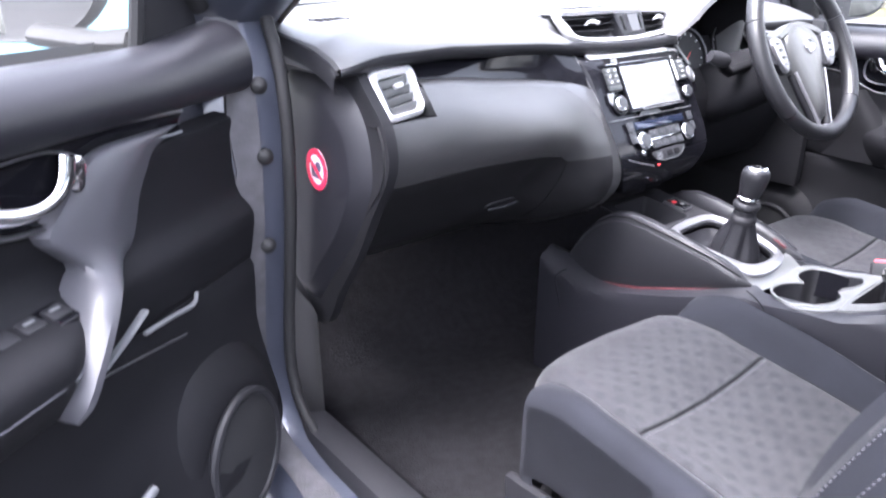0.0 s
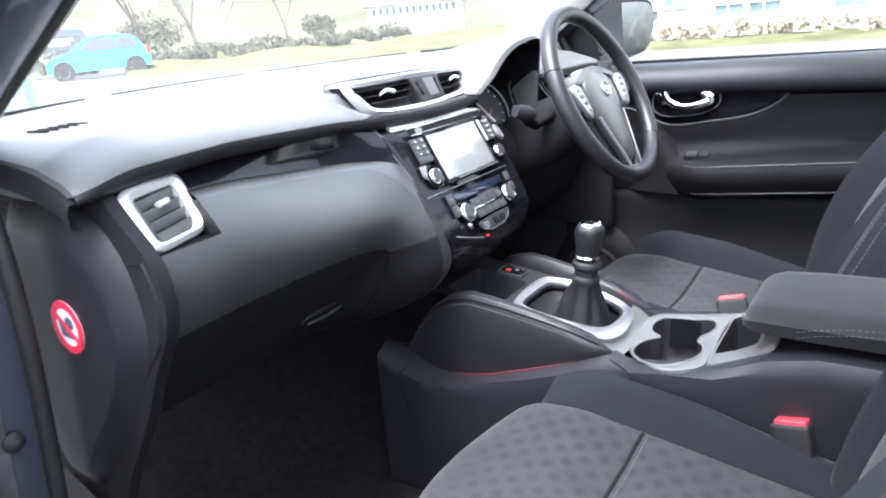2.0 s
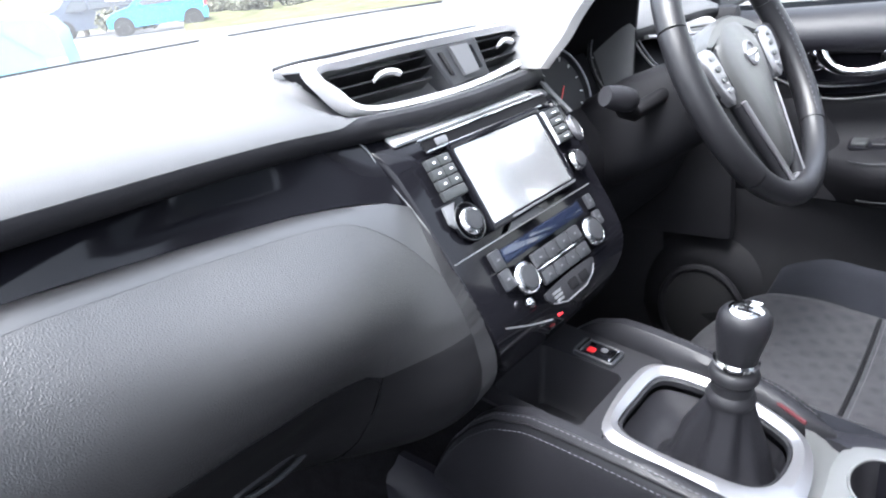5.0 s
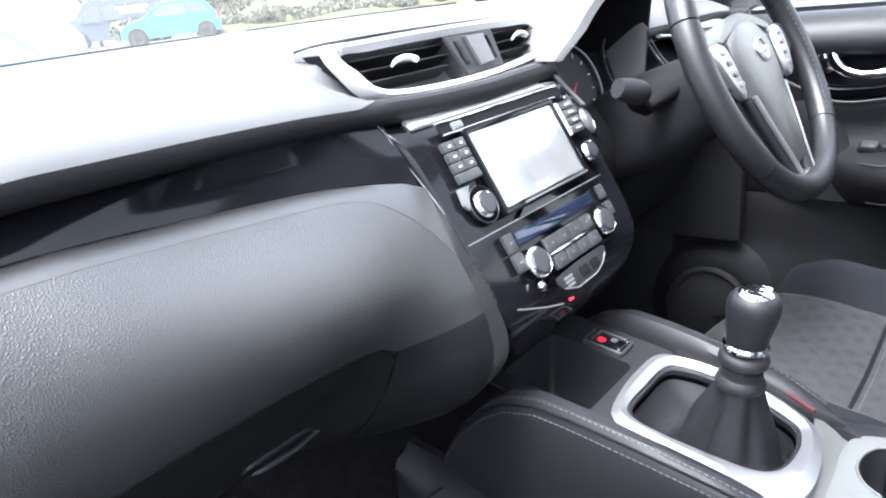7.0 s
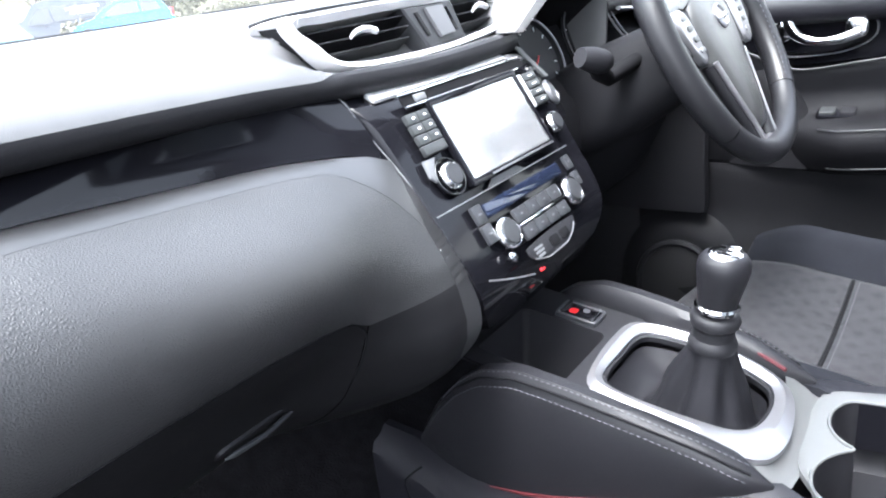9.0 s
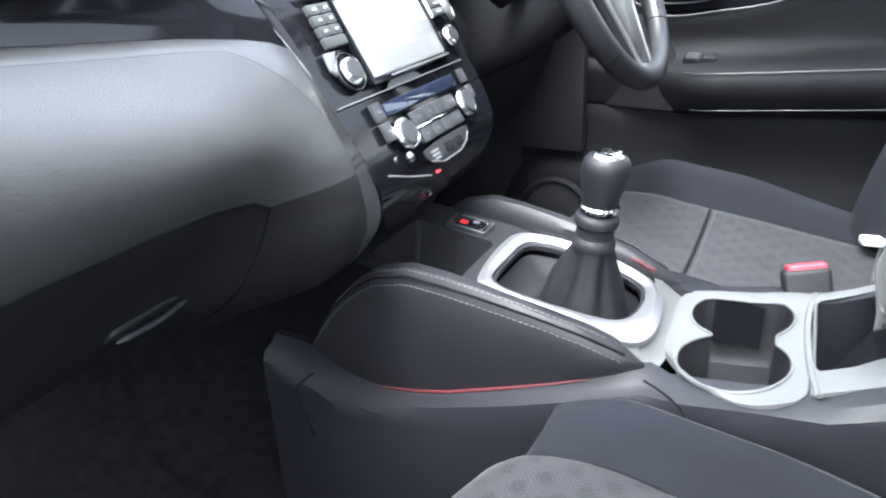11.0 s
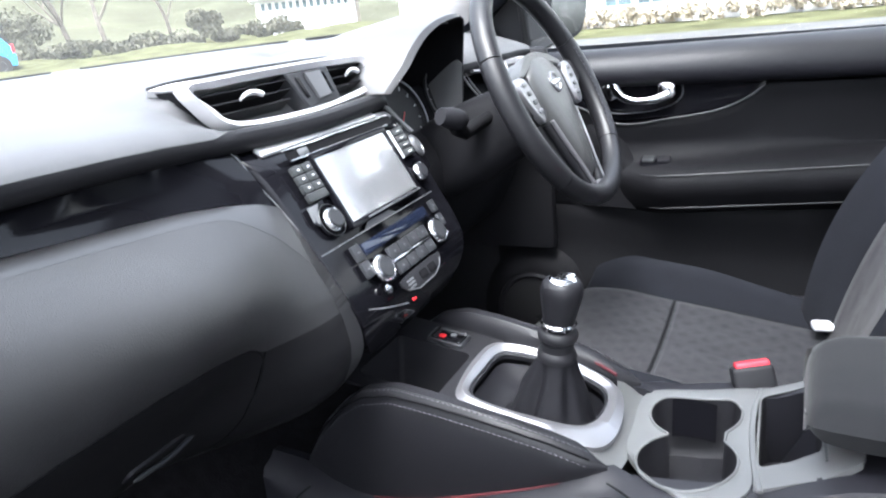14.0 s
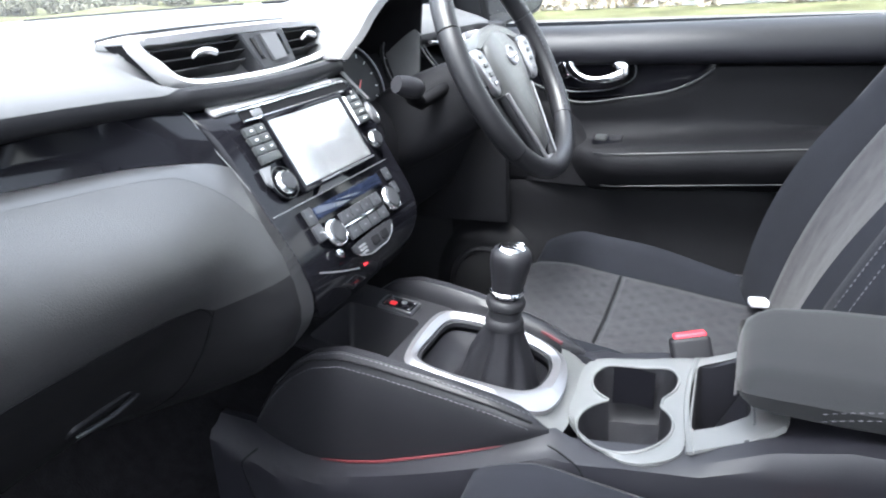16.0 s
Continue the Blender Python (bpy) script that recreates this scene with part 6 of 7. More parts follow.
    # rear door pillar and rear side, out of view but closing the cabin
    tagged(part("door_pillar", loft([[Vector((s * x, y, z)) for y in (-0.92, -0.80, -0.78)] for x, z in ((0.73, 0.40), (0.735, 0.70), (0.72, 1.03), (0.60, 1.48))]), "dash_hard"), "black door pillar trim", "trim", "", "structure")
    tagged(part("rear_side", loft([[Vector((s * x, y, z)) for y in (-2.4, -1.6, -0.92)] for x, z in ((0.78, 0.30), (0.80, 0.70), (0.77, 1.05))]), "paint"), "dark grey rear door side", "car body", "", "structure")
    tagged(part("rear_quarter", loft([[Vector((s * x, y, z)) for y in (-2.4, -1.9)] for x, z in ((0.77, 1.05), (0.60, 1.50))]), "paint"), "dark grey rear quarter", "car body", "", "structure")
    tagged(part("rear_window", loft([[Vector((s * x, y, z)) for y in (-1.9, -1.4, -0.92)] for x, z in ((0.77, 1.05), (0.70, 1.28), (0.60, 1.52))]), "tinted"), "dark tinted rear side window", "window", "", "structure")

# roof, bulkhead, tailgate
def roof_skin(lift, hole_x, hole_front, hole_back):
    """The roof's gentle dome with an opening for the added glass panel."""
    b = bmesh.new()
    gx = [-0.56 + 1.12 * j / 28 for j in range(29)]
    gy = [-2.3 + 2.0 * k / 40 for k in range(41)]
    vs = [[b.verts.new((x, y, 1.535 + lift + 0.035 * (1 - (x / 0.56) ** 2) - 0.06 * max(0, 0.18 + y))) for x in gx] for y in gy]
    for k in range(40):
        for j in range(28):
            cx, cy = (gx[j] + gx[j + 1]) / 2, (gy[k] + gy[k + 1]) / 2
            if abs(cx) < hole_x and hole_back < cy < hole_front:
                continue
            b.faces.new((vs[k][j], vs[k][j + 1], vs[k + 1][j + 1], vs[k + 1][j]))
    bmesh.ops.delete(b, geom=[v for v in b.verts if not v.link_faces], context="VERTS")
    bmesh.ops.recalc_face_normals(b, faces=b.faces[:])
    return b


tagged(part("ceiling", roof_skin(0.0, 0.42, -0.40, -1.55), "headlining"), "pale cloth headlining", "ceiling", "", "structure")
tagged(part("roof", roof_skin(0.03, 0.42, -0.40, -1.55), "paint"), "dark grey painted roof", "roof", "", "structure")
# Unseen panel, added so that light falls into the cabin from above.
panel = tagged(part("roof_window", loft([[Vector((x, y, 1.563 + 0.035 * (1 - (x / 0.56) ** 2))) for x in [-0.43 + 0.86 * j / 10 for j in range(11)]] for y in (-1.56, -1.2, -0.8, -0.39)]), "roof_glass"), "unseen tinted glass roof panel added for light from above", "window", "", "structure")
panel.visible_shadow = False
tagged(part("bulkhead", box((1.40, 0.02, 0.70), (0, 0.78, 0.70)), "dark_void"), "black bulkhead behind the dashboard", "bulkhead", "", "structure")
tagged(part("tailgate", box((1.50, 0.04, 0.78), (0, -2.42, 0.69)), "dash_hard"), "black tailgate trim", "tailgate", "", "structure")
rear = tagged(part("rear_screen", loft([[Vector((x * w, y - 0.08 * (1 - x * x), z)) for x in (-1, -0.6, -0.2, 0.2, 0.6, 1)] for w, y, z in ((0.76, -2.40, 1.08), (0.69, -2.30, 1.28), (0.58, -2.22, 1.52))]), "rear_glass"), "tinted rear screen", "window", "", "structure")
rear.visible_shadow = False

# windscreen
rows = []
for k in range(13):
    t = k / 12
    y, z, w = 0.70 - 0.98 * t, 1.105 + 0.47 * t - 0.06 * t * t, 0.72 - 0.15 * t
    rows.append([Vector((w * u, y - (0.22 - 0.12 * t) * u * u, z - 0.012 * u * u)) for u in [-1 + 2 * j / 16 for j in range(17)]])
ws = tagged(part("windscreen", loft(rows), "windscreen"), "clear raked windscreen", "windscreen", "", "structure")
ws.visible_shadow = False
# bonnet beyond the glass
rows = []
for k in range(9):
    y = 0.70 + 0.95 * k / 8
    rows.append([Vector((x, y - 0.18 * (x / 0.75) ** 2, 1.035 - 0.10 * (k / 8) ** 1.6 - 0.05 * (x / 0.75) ** 4)) for x in [-0.78 + 1.56 * j / 16 for j in range(17)]])
bonnet = thing("bonnet", (0, 1.1, 0.7), "dark grey painted bonnet", "bonnet")
part("panel", loft(rows), "paint", bonnet)
part("front_face", loft([[p, p + Vector((0, 0.06, -0.30)), p + Vector((0, 0.04, -0.75))] for p in rows[-1]]), "paint", bonnet)
for s in (-1, 1):
    part("wing", loft([[r[0 if s < 0 else -1], r[0 if s < 0 else -1] + Vector((s * 0.08, 0, -0.10)), r[0 if s < 0 else -1] + Vector((s * 0.10, 0, -0.65))] for r in rows]), "paint", bonnet)


# ---- front doors ----
def door(s, swing, lift, label):
    """A front door in the closed position on side s, then swung open about its hinge."""
    hinge = Vector((s * 0.80, 0.27, 0.0))
    turn = Matrix.Translation(hinge + Vector((0, 0, lift))) @ Matrix.Rotation(radians(s * swing), 4, "Z") @ Matrix.Translation(-hinge)
    d = thing("front_door", turn @ Vector((s * 0.76, -0.25, 0.42)), label, "car door", "front doors")

    def put(name, bm, mat, parent=None, lab="", **k):
        if s < 0:
            bmesh.ops.transform(bm, matrix=Matrix.Diagonal((-1, 1, 1, 1)), verts=bm.verts[:])
            bmesh.ops.reverse_faces(bm, faces=bm.faces[:])
        moved(bm, turn)
        return part(name, bm, mat, parent or d, lab, **k)

    # outer skin and front end face
    put("skin", loft([[Vector((x, y, z)) for x, z in ((0.745, 0.40), (0.86, 0.42), (0.895, 0.62), (0.90, 0.80), (0.875, 0.98), (0.80, 1.055))] for y in (0.235, 0.10, -0.20, -0.50, -0.80)]), "paint", lab="dark grey painted door skin")
    put("end_face", loft([[Vector((x, 0.236, z)) for z in (0.40, 0.62, 0.80, 0.95, 1.04)] for x in (0.725, 0.76, 0.80, 0.88)]), "rubber", lab="black front end of the door")
    put("end_face", loft([[Vector((x, -0.80, z)) for z in (0.40, 0.62, 0.80, 0.95, 1.04)] for x in (0.725, 0.76, 0.80, 0.88)]), "rubber")

    # belt pad along the window
    rows = []
    for k in range(22):
        y = 0.232 - 1.03 * k / 21
        rise = 0.012 * max(0, (-0.1 - y)) + 0.020 * max(0, (y - 0.08) / 0.15)
        drop = 0.014 * max(0, (y - 0.02) / 0.2)
        rows.append(cr([(0.775, y, 1.030 + rise), (0.752, y, 1.048 + rise), (0.720, y, 1.052 + rise), (0.694, y, 1.044 + rise), (0.676, y, 1.024 + rise), (0.672, y, 1.002 + drop * 0), (0.684, y, 0.984), (0.712, y, 0.978)], 20))
    put("belt_pad", loft(rows), "console_body", lab="soft black pad under the window")

    # gloss trim insert that tapers to the rear
    if s > 0:
        top = lambda y: 0.990 + 0.085 * (y + 0.366)
    else:
        top = lambda y: 0.986 - 0.010 * max(0, (y + 0.10) / 0.2)

    def low(y):
        if s > 0:
            return lin(y, ((-0.372, 0.984), (-0.352, 0.969), (-0.323, 0.948), (-0.282, 0.933), (-0.226, 0.922), (-0.148, 0.915), (-0.10, 0.911), (-0.075, 0.917), (-0.04, 0.938), (0.0, 0.952), (0.22, 0.957)))
        return lin(y, ((-0.365, 0.982), (-0.34, 0.966), (-0.30, 0.945), (-0.25, 0.929), (-0.18, 0.915), (-0.11, 0.906), (-0.075, 0.915), (-0.04, 0.938), (0.0, 0.952), (0.22, 0.957)))
    rows = []
    for k in range(32):
        y = 0.100 - 0.463 * k / 31
        a, b = Vector((0.694, y, top(y))), Vector((0.700, y, low(y)))
        rows.append(cr([a + Vector((0.02, 0, 0)), a, a.lerp(b, 0.5) + Vector((0.004, 0, 0)), b, b + Vector((0.02, 0, 0))], 12))
    put("gloss_trim", loft(rows), "piano", lab="piano black door trim")
    put("trim_rim", tube(cr([Vector((0.697, y, low(y) - 0.002)) for y in (0.1, 0.0, -0.1, -0.2, -0.28, -0.33, -0.362)], 40), 0.0016, 6), "button" if s > 0 else "pale_button", lab="satin line below the trim")
    put("trim_rim", tube(cr([Vector((0.692, y, top(y) + 0.002)) for y in (0.1, 0.0, -0.1, -0.2, -0.30, -0.365)], 24), 0.0018, 6), "silver", lab="bright line above the trim")

    # door handle in an oval recess
    hm = plane_at((0.694, -0.142, 0.966 if s > 0 else 0.942), (0, -1, 0), (0.02, 0, 1))
    oval = [(0.080 * math.copysign(abs(math.cos(a)) ** 0.75, math.cos(a)), (0.036 - 0.006 * math.cos(a)) * math.copysign(abs(math.sin(a)) ** 0.8, math.sin(a)) + 0.004 * math.cos(a)) for a in [2 * math.pi * k / 48 for k in range(48)]]
    inner = [(x * 0.90, y * 0.86) for x, y in oval]
    h = put("handle_recess", moved(loft([[Vector((x * k, y * k, z)) for x, y in inner] for k, z in ((1, 0.004), (0.92, -0.014), (0.7, -0.022), (0.02, -0.024))], True, False), hm), "piano", lab="dark oval handle recess")
    put("handle_rim", moved(ring(oval, [(x * 0.965, y * 0.95) for x, y in oval], 0.006, lip=0.002), hm), "silver", h, "bright thin recess rim")
    lev = cr([(-0.052, 0.026, 0.010), (-0.043, 0.008, 0.012), (-0.026, -0.006, 0.015), (0.0, -0.012, 0.016), (0.030, -0.009, 0.015), (0.056, 0.000, 0.012)], 22)
    put("handle", moved(tube(lev, [0.0062 + 0.004 * abs(k - 11) / 11 for k in range(22)], 10, flat=0.55), hm), "chrome", h, "bright door release lever")
    put("handle_pad", moved(slab(rounded(0.034, 0.034, 0.014), 0.010, bevel=0.004), hm @ Matrix.Translation((0.050, 0.006, 0.004))), "chrome", h, "bright lock tab")
    put("handle_pad", moved(slab(rounded(0.024, 0.038, 0.011), 0.010, bevel=0.004), hm @ pose(-0.056, 0.008, 0.004, 0, 0, 18)), "chrome", h, "bright end of the release lever")

    # middle panel, hollowed under the trim and swelling into the armrest
    def mid_col(y):
        arm = max(0.0, min(1.0, (-0.085 - y) / 0.10))
        zl = low(y) - 0.006 if y > -0.365 else 0.976
        x_mid = 0.708
        lift_ = 0.07 * max(0.0, -0.16 - y) if s > 0 else 0.0
        return [(0.722, y, zl + 0.006), (0.702, y, zl - 0.002), (0.705, y, zl - 0.03), (x_mid, y, 0.868), (0.703 - 0.012 * arm, y, 0.838 + lift_), (0.692 - 0.040 * arm, y, 0.826 + lift_), (0.684 - 0.052 * arm, y, 0.814 + lift_), (0.684 - 0.058 * arm, y, 0.798 + lift_), (0.688 - 0.058 * arm, y, 0.780 + lift_), (0.694 - 0.046 * arm, y, 0.752 + lift_), (0.700 - 0.04 * arm, y, 0.738 + lift_), (0.725, y, 0.735)]
    rows = [cr(mid_col(0.215 - 1.01 * k / 40), 36) for k in range(41)]
    put("upper_panel", loft(rows), "door_panel", lab="black moulded door panel with armrest")
    put("armrest_seam", tube([Vector(mid_col(y)[6 if s > 0 else 8]) + Vector((-0.0015, 0, 0.004)) for y in [-0.15 - 0.62 * k / 20 for k in range(21)]], 0.0012, 6), "button" if s > 0 else "thread", lab="stitched armrest seam")
    bank = (0.690, -0.174, 0.8330) if s > 0 else (0.676, -0.185, 0.8245)
    sw = put("switch_bank", moved(slab(rounded(0.066 if s > 0 else 0.10, 0.034, 0.008), 0.006, bevel=0.002), plane_at(bank, (0, -1, 0), (0.9, 0, 0.3))), "piano", lab="gloss window switch bank")
    for k in range(2 if s > 0 else 3):
        put("switch", moved(slab(rounded(0.024, 0.020, 0.004), 0.006, bevel=0.002), plane_at(Vector(bank) + Vector((-0.001, (0.016 if s > 0 else 0.033) - 0.03 * k, 0.004)), (0, -1, 0), (0.9, 0, 0.3))), ("key", "dash_hard")[k] if s > 0 else "dash_hard", sw, "small window switch")
        if s < 0 and k < 2:
            put("switch_mark", moved(slab(rounded(0.012, 0.004, 0.001), 0.001), plane_at(Vector(bank) + Vector((-0.001, 0.033 - 0.03 * k, 0.0105)), (0, -1, 0), (0.9, 0, 0.3))), "pale_button", sw, "white marking as a plain bar")
    # grab: a moulding, painted pale on the open door for sky light, that spreads under the trim and drops as a bar to
    # the armrest
    rows = []
    for (yl, zl), (yr, zr), up in (((0.083, 0.963), (0.110, 0.961), 0.004), ((0.017, 0.964), (0.093, 0.955), 0.010), ((-0.041, 0.963), (0.064, 0.943), 0.015), ((-0.080, 0.948), (0.039, 0.922), 0.019), ((-0.110, 0.925), (0.019, 0.894), 0.021), ((-0.139, 0.899), (0.003, 0.858), 0.022), ((-0.118, 0.875), (-0.009, 0.842), 0.024), ((-0.102, 0.854), (-0.029, 0.831), 0.032), ((-0.121, 0.839), (-0.065, 0.817), 0.054), ((-0.151, 0.809), (-0.106, 0.795), 0.068), ((-0.174, 0.782), (-0.138, 0.771), 0.074), ((-0.190, 0.757), (-0.165, 0.745), 0.074), ((-0.191, 0.739), (-0.186, 0.732), 0.064)):
        rows.append([Vector((0.704 - up * b, yl + (yr - yl) * a, zl + (zr - zl) * a)) for a, b in ((0, 0), (0.03, 0.8), (0.12, 1.05), (0.40, 1.12), (0.60, 0.95), (0.82, 0.45), (1, 0))])
    if s > 0:
        rows = []
        for z, edge in ((0.912, -0.066), (0.894, -0.081), (0.865, -0.102), (0.835, -0.124), (0.808, -0.146), (0.785, -0.160), (0.755, -0.164), (0.742, -0.162)):
            rows.append(cr([(0.712, edge - 0.012, z), (0.696, edge - 0.005, z), (0.684, edge + 0.004, z), (0.676, edge + 0.020, z), (0.678, edge + 0.07, z), (0.690, edge + 0.14, z), (0.708, edge + 0.20, z)], 14))
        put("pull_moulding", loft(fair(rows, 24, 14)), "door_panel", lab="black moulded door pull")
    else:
        put("pull_moulding", loft(fair(rows, 44, 16)), "pull", lab="smooth moulded door pull, painted grey for the sky light on it")

    # lower panel, pocket and loudspeaker
    rows = []
    for k in range(31):
        y = 0.215 - 1.01 * k / 30
        bulge = math.exp(-((y - 0.06) / 0.13) ** 2)
        rows.append(cr([(0.722, y, 0.745), (0.696, y, 0.742), (0.694, y, 0.70), (0.700 - 0.010 * bulge, y, 0.64), (0.690 - 0.030 * bulge, y, 0.56), (0.678 - 0.036 * bulge, y, 0.48), (0.690, y, 0.425), (0.725, y, 0.41)], 20))
    put("lower_panel", loft(rows), "door_panel", lab="black lower door panel")
    if s > 0:
        put("panel_seam", tube([Vector(mid_col(y)[9]) + Vector((-0.001, 0, -0.002)) for y in [-0.165 - 0.6 * k / 24 for k in range(25)]], 0.0012, 6), "key", lab="pale line under the armrest")
    else:
        put("panel_seam", tube(cr([(0.695, 0.05, 0.700), (0.694, -0.10, 0.722), (0.692, -0.30, 0.742), (0.692, -0.55, 0.757), (0.692, -0.78, 0.765)], 30), 0.0018, 6), "button", lab="pale seam along the door panel")
    put("speaker_bulge", moved(turned([(0.155, -0.010), (0.148, 0.002), (0.134, 0.016), (0.115, 0.029), (0.098, 0.035), (0.088, 0.034)], n=44), plane_at((0.692, 0.085, 0.500), (0, -1, 0), (0, 0, 1))), "door_panel", lab="smooth bulge round the loudspeaker")
    put("speaker_rim", tube([Vector((0.652, 0.085 + 0.080 * math.cos(a), 0.495 + 0.095 * math.sin(a))) for a in [2 * math.pi * k / 40 for k in range(40)]], 0.007, 8, closed=True), "dash_hard", lab="round loudspeaker rim")
    put("speaker_grille", moved(turned([(0, 0.012), (0.05, 0.010), (0.084, 0.002), (0.086, -0.01), (0, -0.01)], n=40), plane_at((0.654, 0.085, 0.495), (0, -1, 0), (0, 0, 1)) @ Matrix.Diagonal((1, 1.1, 1, 1))), "rubber", lab="black loudspeaker grille")
    put("pocket", box((0.05, 0.40, 0.11), (0.672, -0.32, 0.52), (0, 4, 0), 0.02, 3), "dash_hard", lab="black door pocket")
    put("pocket_lip", tube(cr([(0.648, -0.10, 0.585), (0.645, -0.20, 0.572), (0.645, -0.42, 0.572), (0.650, -0.54, 0.585)], 16), 0.006, 8), "pale_button", lab="pale lip of the door pocket")
    if s < 0:
        put("reflector_bar", tube([(0.680, -0.031, 0.774), (0.676, -0.070, 0.759), (0.676, -0.109, 0.743)], 0.0055, 8, flat=0.6), "pale_button", lab="pale catch on the pocket edge")
        put("edge_clip", tube(cr([(0.684, -0.033, 0.745), (0.686, 0.02, 0.741), (0.688, 0.066, 0.737), (0.690, 0.075, 0.749)], 12), 0.003, 6), "pale_button")

    # window frame, corner cover and glass
    frame = cr([(0.742, 0.225, 1.09), (0.722, 0.12, 1.185), (0.695, 0.02, 1.255), (0.655, -0.10, 1.33), (0.597, -0.29, 1.43), (0.585, -0.55, 1.46), (0.60, -0.80, 1.45)], 30)
    put("window_frame", tube(frame, 0.017, 10, flat=0.8), "rubber", lab="black window frame")
    put("window_frame", tube([(0.745, -0.79, 1.05), (0.68, -0.795, 1.25), (0.60, -0.80, 1.45)], 0.022, 10), "rubber")
    put("corner_cover", loft([[Vector((0.742, 0.225, 1.048)), Vector((0.742, 0.215, 1.085)), Vector((0.728, 0.13, 1.175))], [Vector((0.736, 0.16, 1.046)), Vector((0.733, 0.15, 1.11)), Vector((0.720, 0.11, 1.190))], [Vector((0.738, 0.10, 1.046)), Vector((0.728, 0.10, 1.12)), Vector((0.714, 0.10, 1.200))]]), "dash_hard", lab="black mirror corner cover")
    put("corner_post", tube([(0.742, 0.095, 1.04), (0.726, 0.097, 1.12), (0.710, 0.10, 1.20)], 0.009, 8), "rubber", lab="black quarter post")
    glass_top = ((-0.10, 1.20), (0.0, 1.27), (0.10, 1.335), (0.30, 1.43), (0.55, 1.45), (0.80, 1.44))
    glass_x = ((-0.10, 0.712), (0.0, 0.690), (0.12, 0.65), (0.32, 0.60), (0.8, 0.60))
    g = put("window_glass", loft([[Vector((0.752, y, 1.04)), Vector((lin(-y, glass_x), y, lin(-y, glass_top)))] for y in [0.095 - 0.875 * k / 9 for k in range(10)]]), "windscreen", lab="clear side window")
    g.visible_shadow = False

    # door mirror
    mc = Vector((0.935, 0.100, 1.130))
    mm = plane_at(mc, (0.93, -0.36, 0), (0, 0.05, 1))
    out = loop_of([(-0.125, 0.048, 0), (-0.07, 0.076, 0), (0.05, 0.080, 0), (0.118, 0.066, 0), (0.130, 0.012, 0), (0.10, -0.056, 0), (0.02, -0.078, 0), (-0.07, -0.072, 0), (-0.118, -0.030, 0)], 48)
    put("mirror_shell", loft([[mm @ Vector((p.x * k, p.y * k, h)) for p in out] for k, h in ((0.90, 0.0), (0.97, 0.004), (1.0, -0.004), (1.0, -0.03), (0.90, -0.07), (0.6, -0.095), (0.1, -0.105))], True), "rubber", lab="black mirror shell")
    put("mirror_glass", moved(slab([(p.x * 0.86, p.y * 0.86) for p in out], 0.003), mm @ Matrix.Translation((0, 0, -0.003)) @ pose(0, 0, 0, 0, -8, 0)), "mirror", lab="mirror glass")
    put("mirror_arm", tube([(0.76, 0.13, 1.055), (0.82, 0.125, 1.052), (0.90, 0.12, 1.06)], [0.035, 0.028, 0.03], 10, flat=0.5), "rubber", lab="black mirror foot")
    return d


door(1, 0, 0.0, "closed driver's door with gloss trim and chrome handle")
door(-1, 56, 0.055, "open passenger door with moulded pull and gloss trim")


# ---- outside ----
def ground_z(x, y):
    d = math.hypot(x, y)
    return 0.018 * max(0.0, d - 3) if d < 24 else 0.378 + 0.004 * (d - 24)


def quads(name, pts, faces, mat, label, category, kind="structure", smooth=True):
    me = bpy.data.meshes.new(name)
    me.from_pydata(pts, [], faces)
    me.materials.append(M[mat])
    for p in me.polygons:
        p.use_smooth = smooth
    return tagged(new(name, me), label, category, "", kind)


radii = [0.0, 1.5, 3, 5, 8, 12, 16, 20, 24, 30, 40, 60, 90, 140, 220, 400, 900, 2500]
pts, faces = [], []
for r in radii:
    for k in range(48):
        a = 2 * math.pi * k / 48
        x, y = r * math.sin(a), r * math.cos(a)
        pts.append((x, y, ground_z(x, y) if r < 300 else ground_z(300, 0)))
for i in range(len(radii) - 1):
    for k in range(48):
        j = (k + 1) % 48
        faces.append((i * 48 + k, i * 48 + j, (i + 1) * 48 + j, (i + 1) * 48 + k))
quads("ground", pts, faces, "tarmac", "grey asphalt car park", "ground")


def polar(az, d, z=None):
    x, y = -0.8 + d * math.sin(radians(az)), -0.5 + d * math.cos(radians(az))
    return Vector((x, y, ground_z(x, y) if z is None else z))


# grass bank
rows = []
for k in range(25):
    az = 32 + 34 * k / 24
    rows.append([polar(az, d) + Vector((0, 0, h * (0.7 + 0.3 * math.sin(k * 0.9 + d)))) for d, h in ((25.5 - 2.5 * math.sin(radians((az - 32) * 5)), 0.01), (27, 0.12), (29, 0.26), (32, 0.38), (36, 0.42), (42, 0.3))])
tagged(part("grass_bank", loft(rows), "grass"), "low grassy bank beyond the car park", "grass", "", "structure")
# verge before the large building
rows = [[Vector((x, y, ground_z(x, y) + h)) for x, h in ((14.2, 0.005), (14.6, 0.02), (15.4, 0.04), (16.4, 0.05))] for y in [-16 + 28 * k / 14 for k in range(15)]]
tagged(part("grass_verge", loft(rows), "grass"), "grass verge at the foot of the building", "grass", "", "structure")
# pasture hillside
rows = []
for k in range(41):
    az = -70 + 150 * k / 40
    rows.append([polar(az, d, 0.6 + h * (1 + 0.18 * math.sin(k * 0.55) + 0.08 * math.sin(k * 1.7 + d))) for d, h in ((44, -0.2), (60, 1.5), (85, 6.0), (120, 14.0), (170, 25.0), (230, 33.0), (300, 34.0))])
tagged(part("hillside", loft(fair(rows, 60, 18)), "hill"), "pale green pasture hillside", "hill", "", "structure")


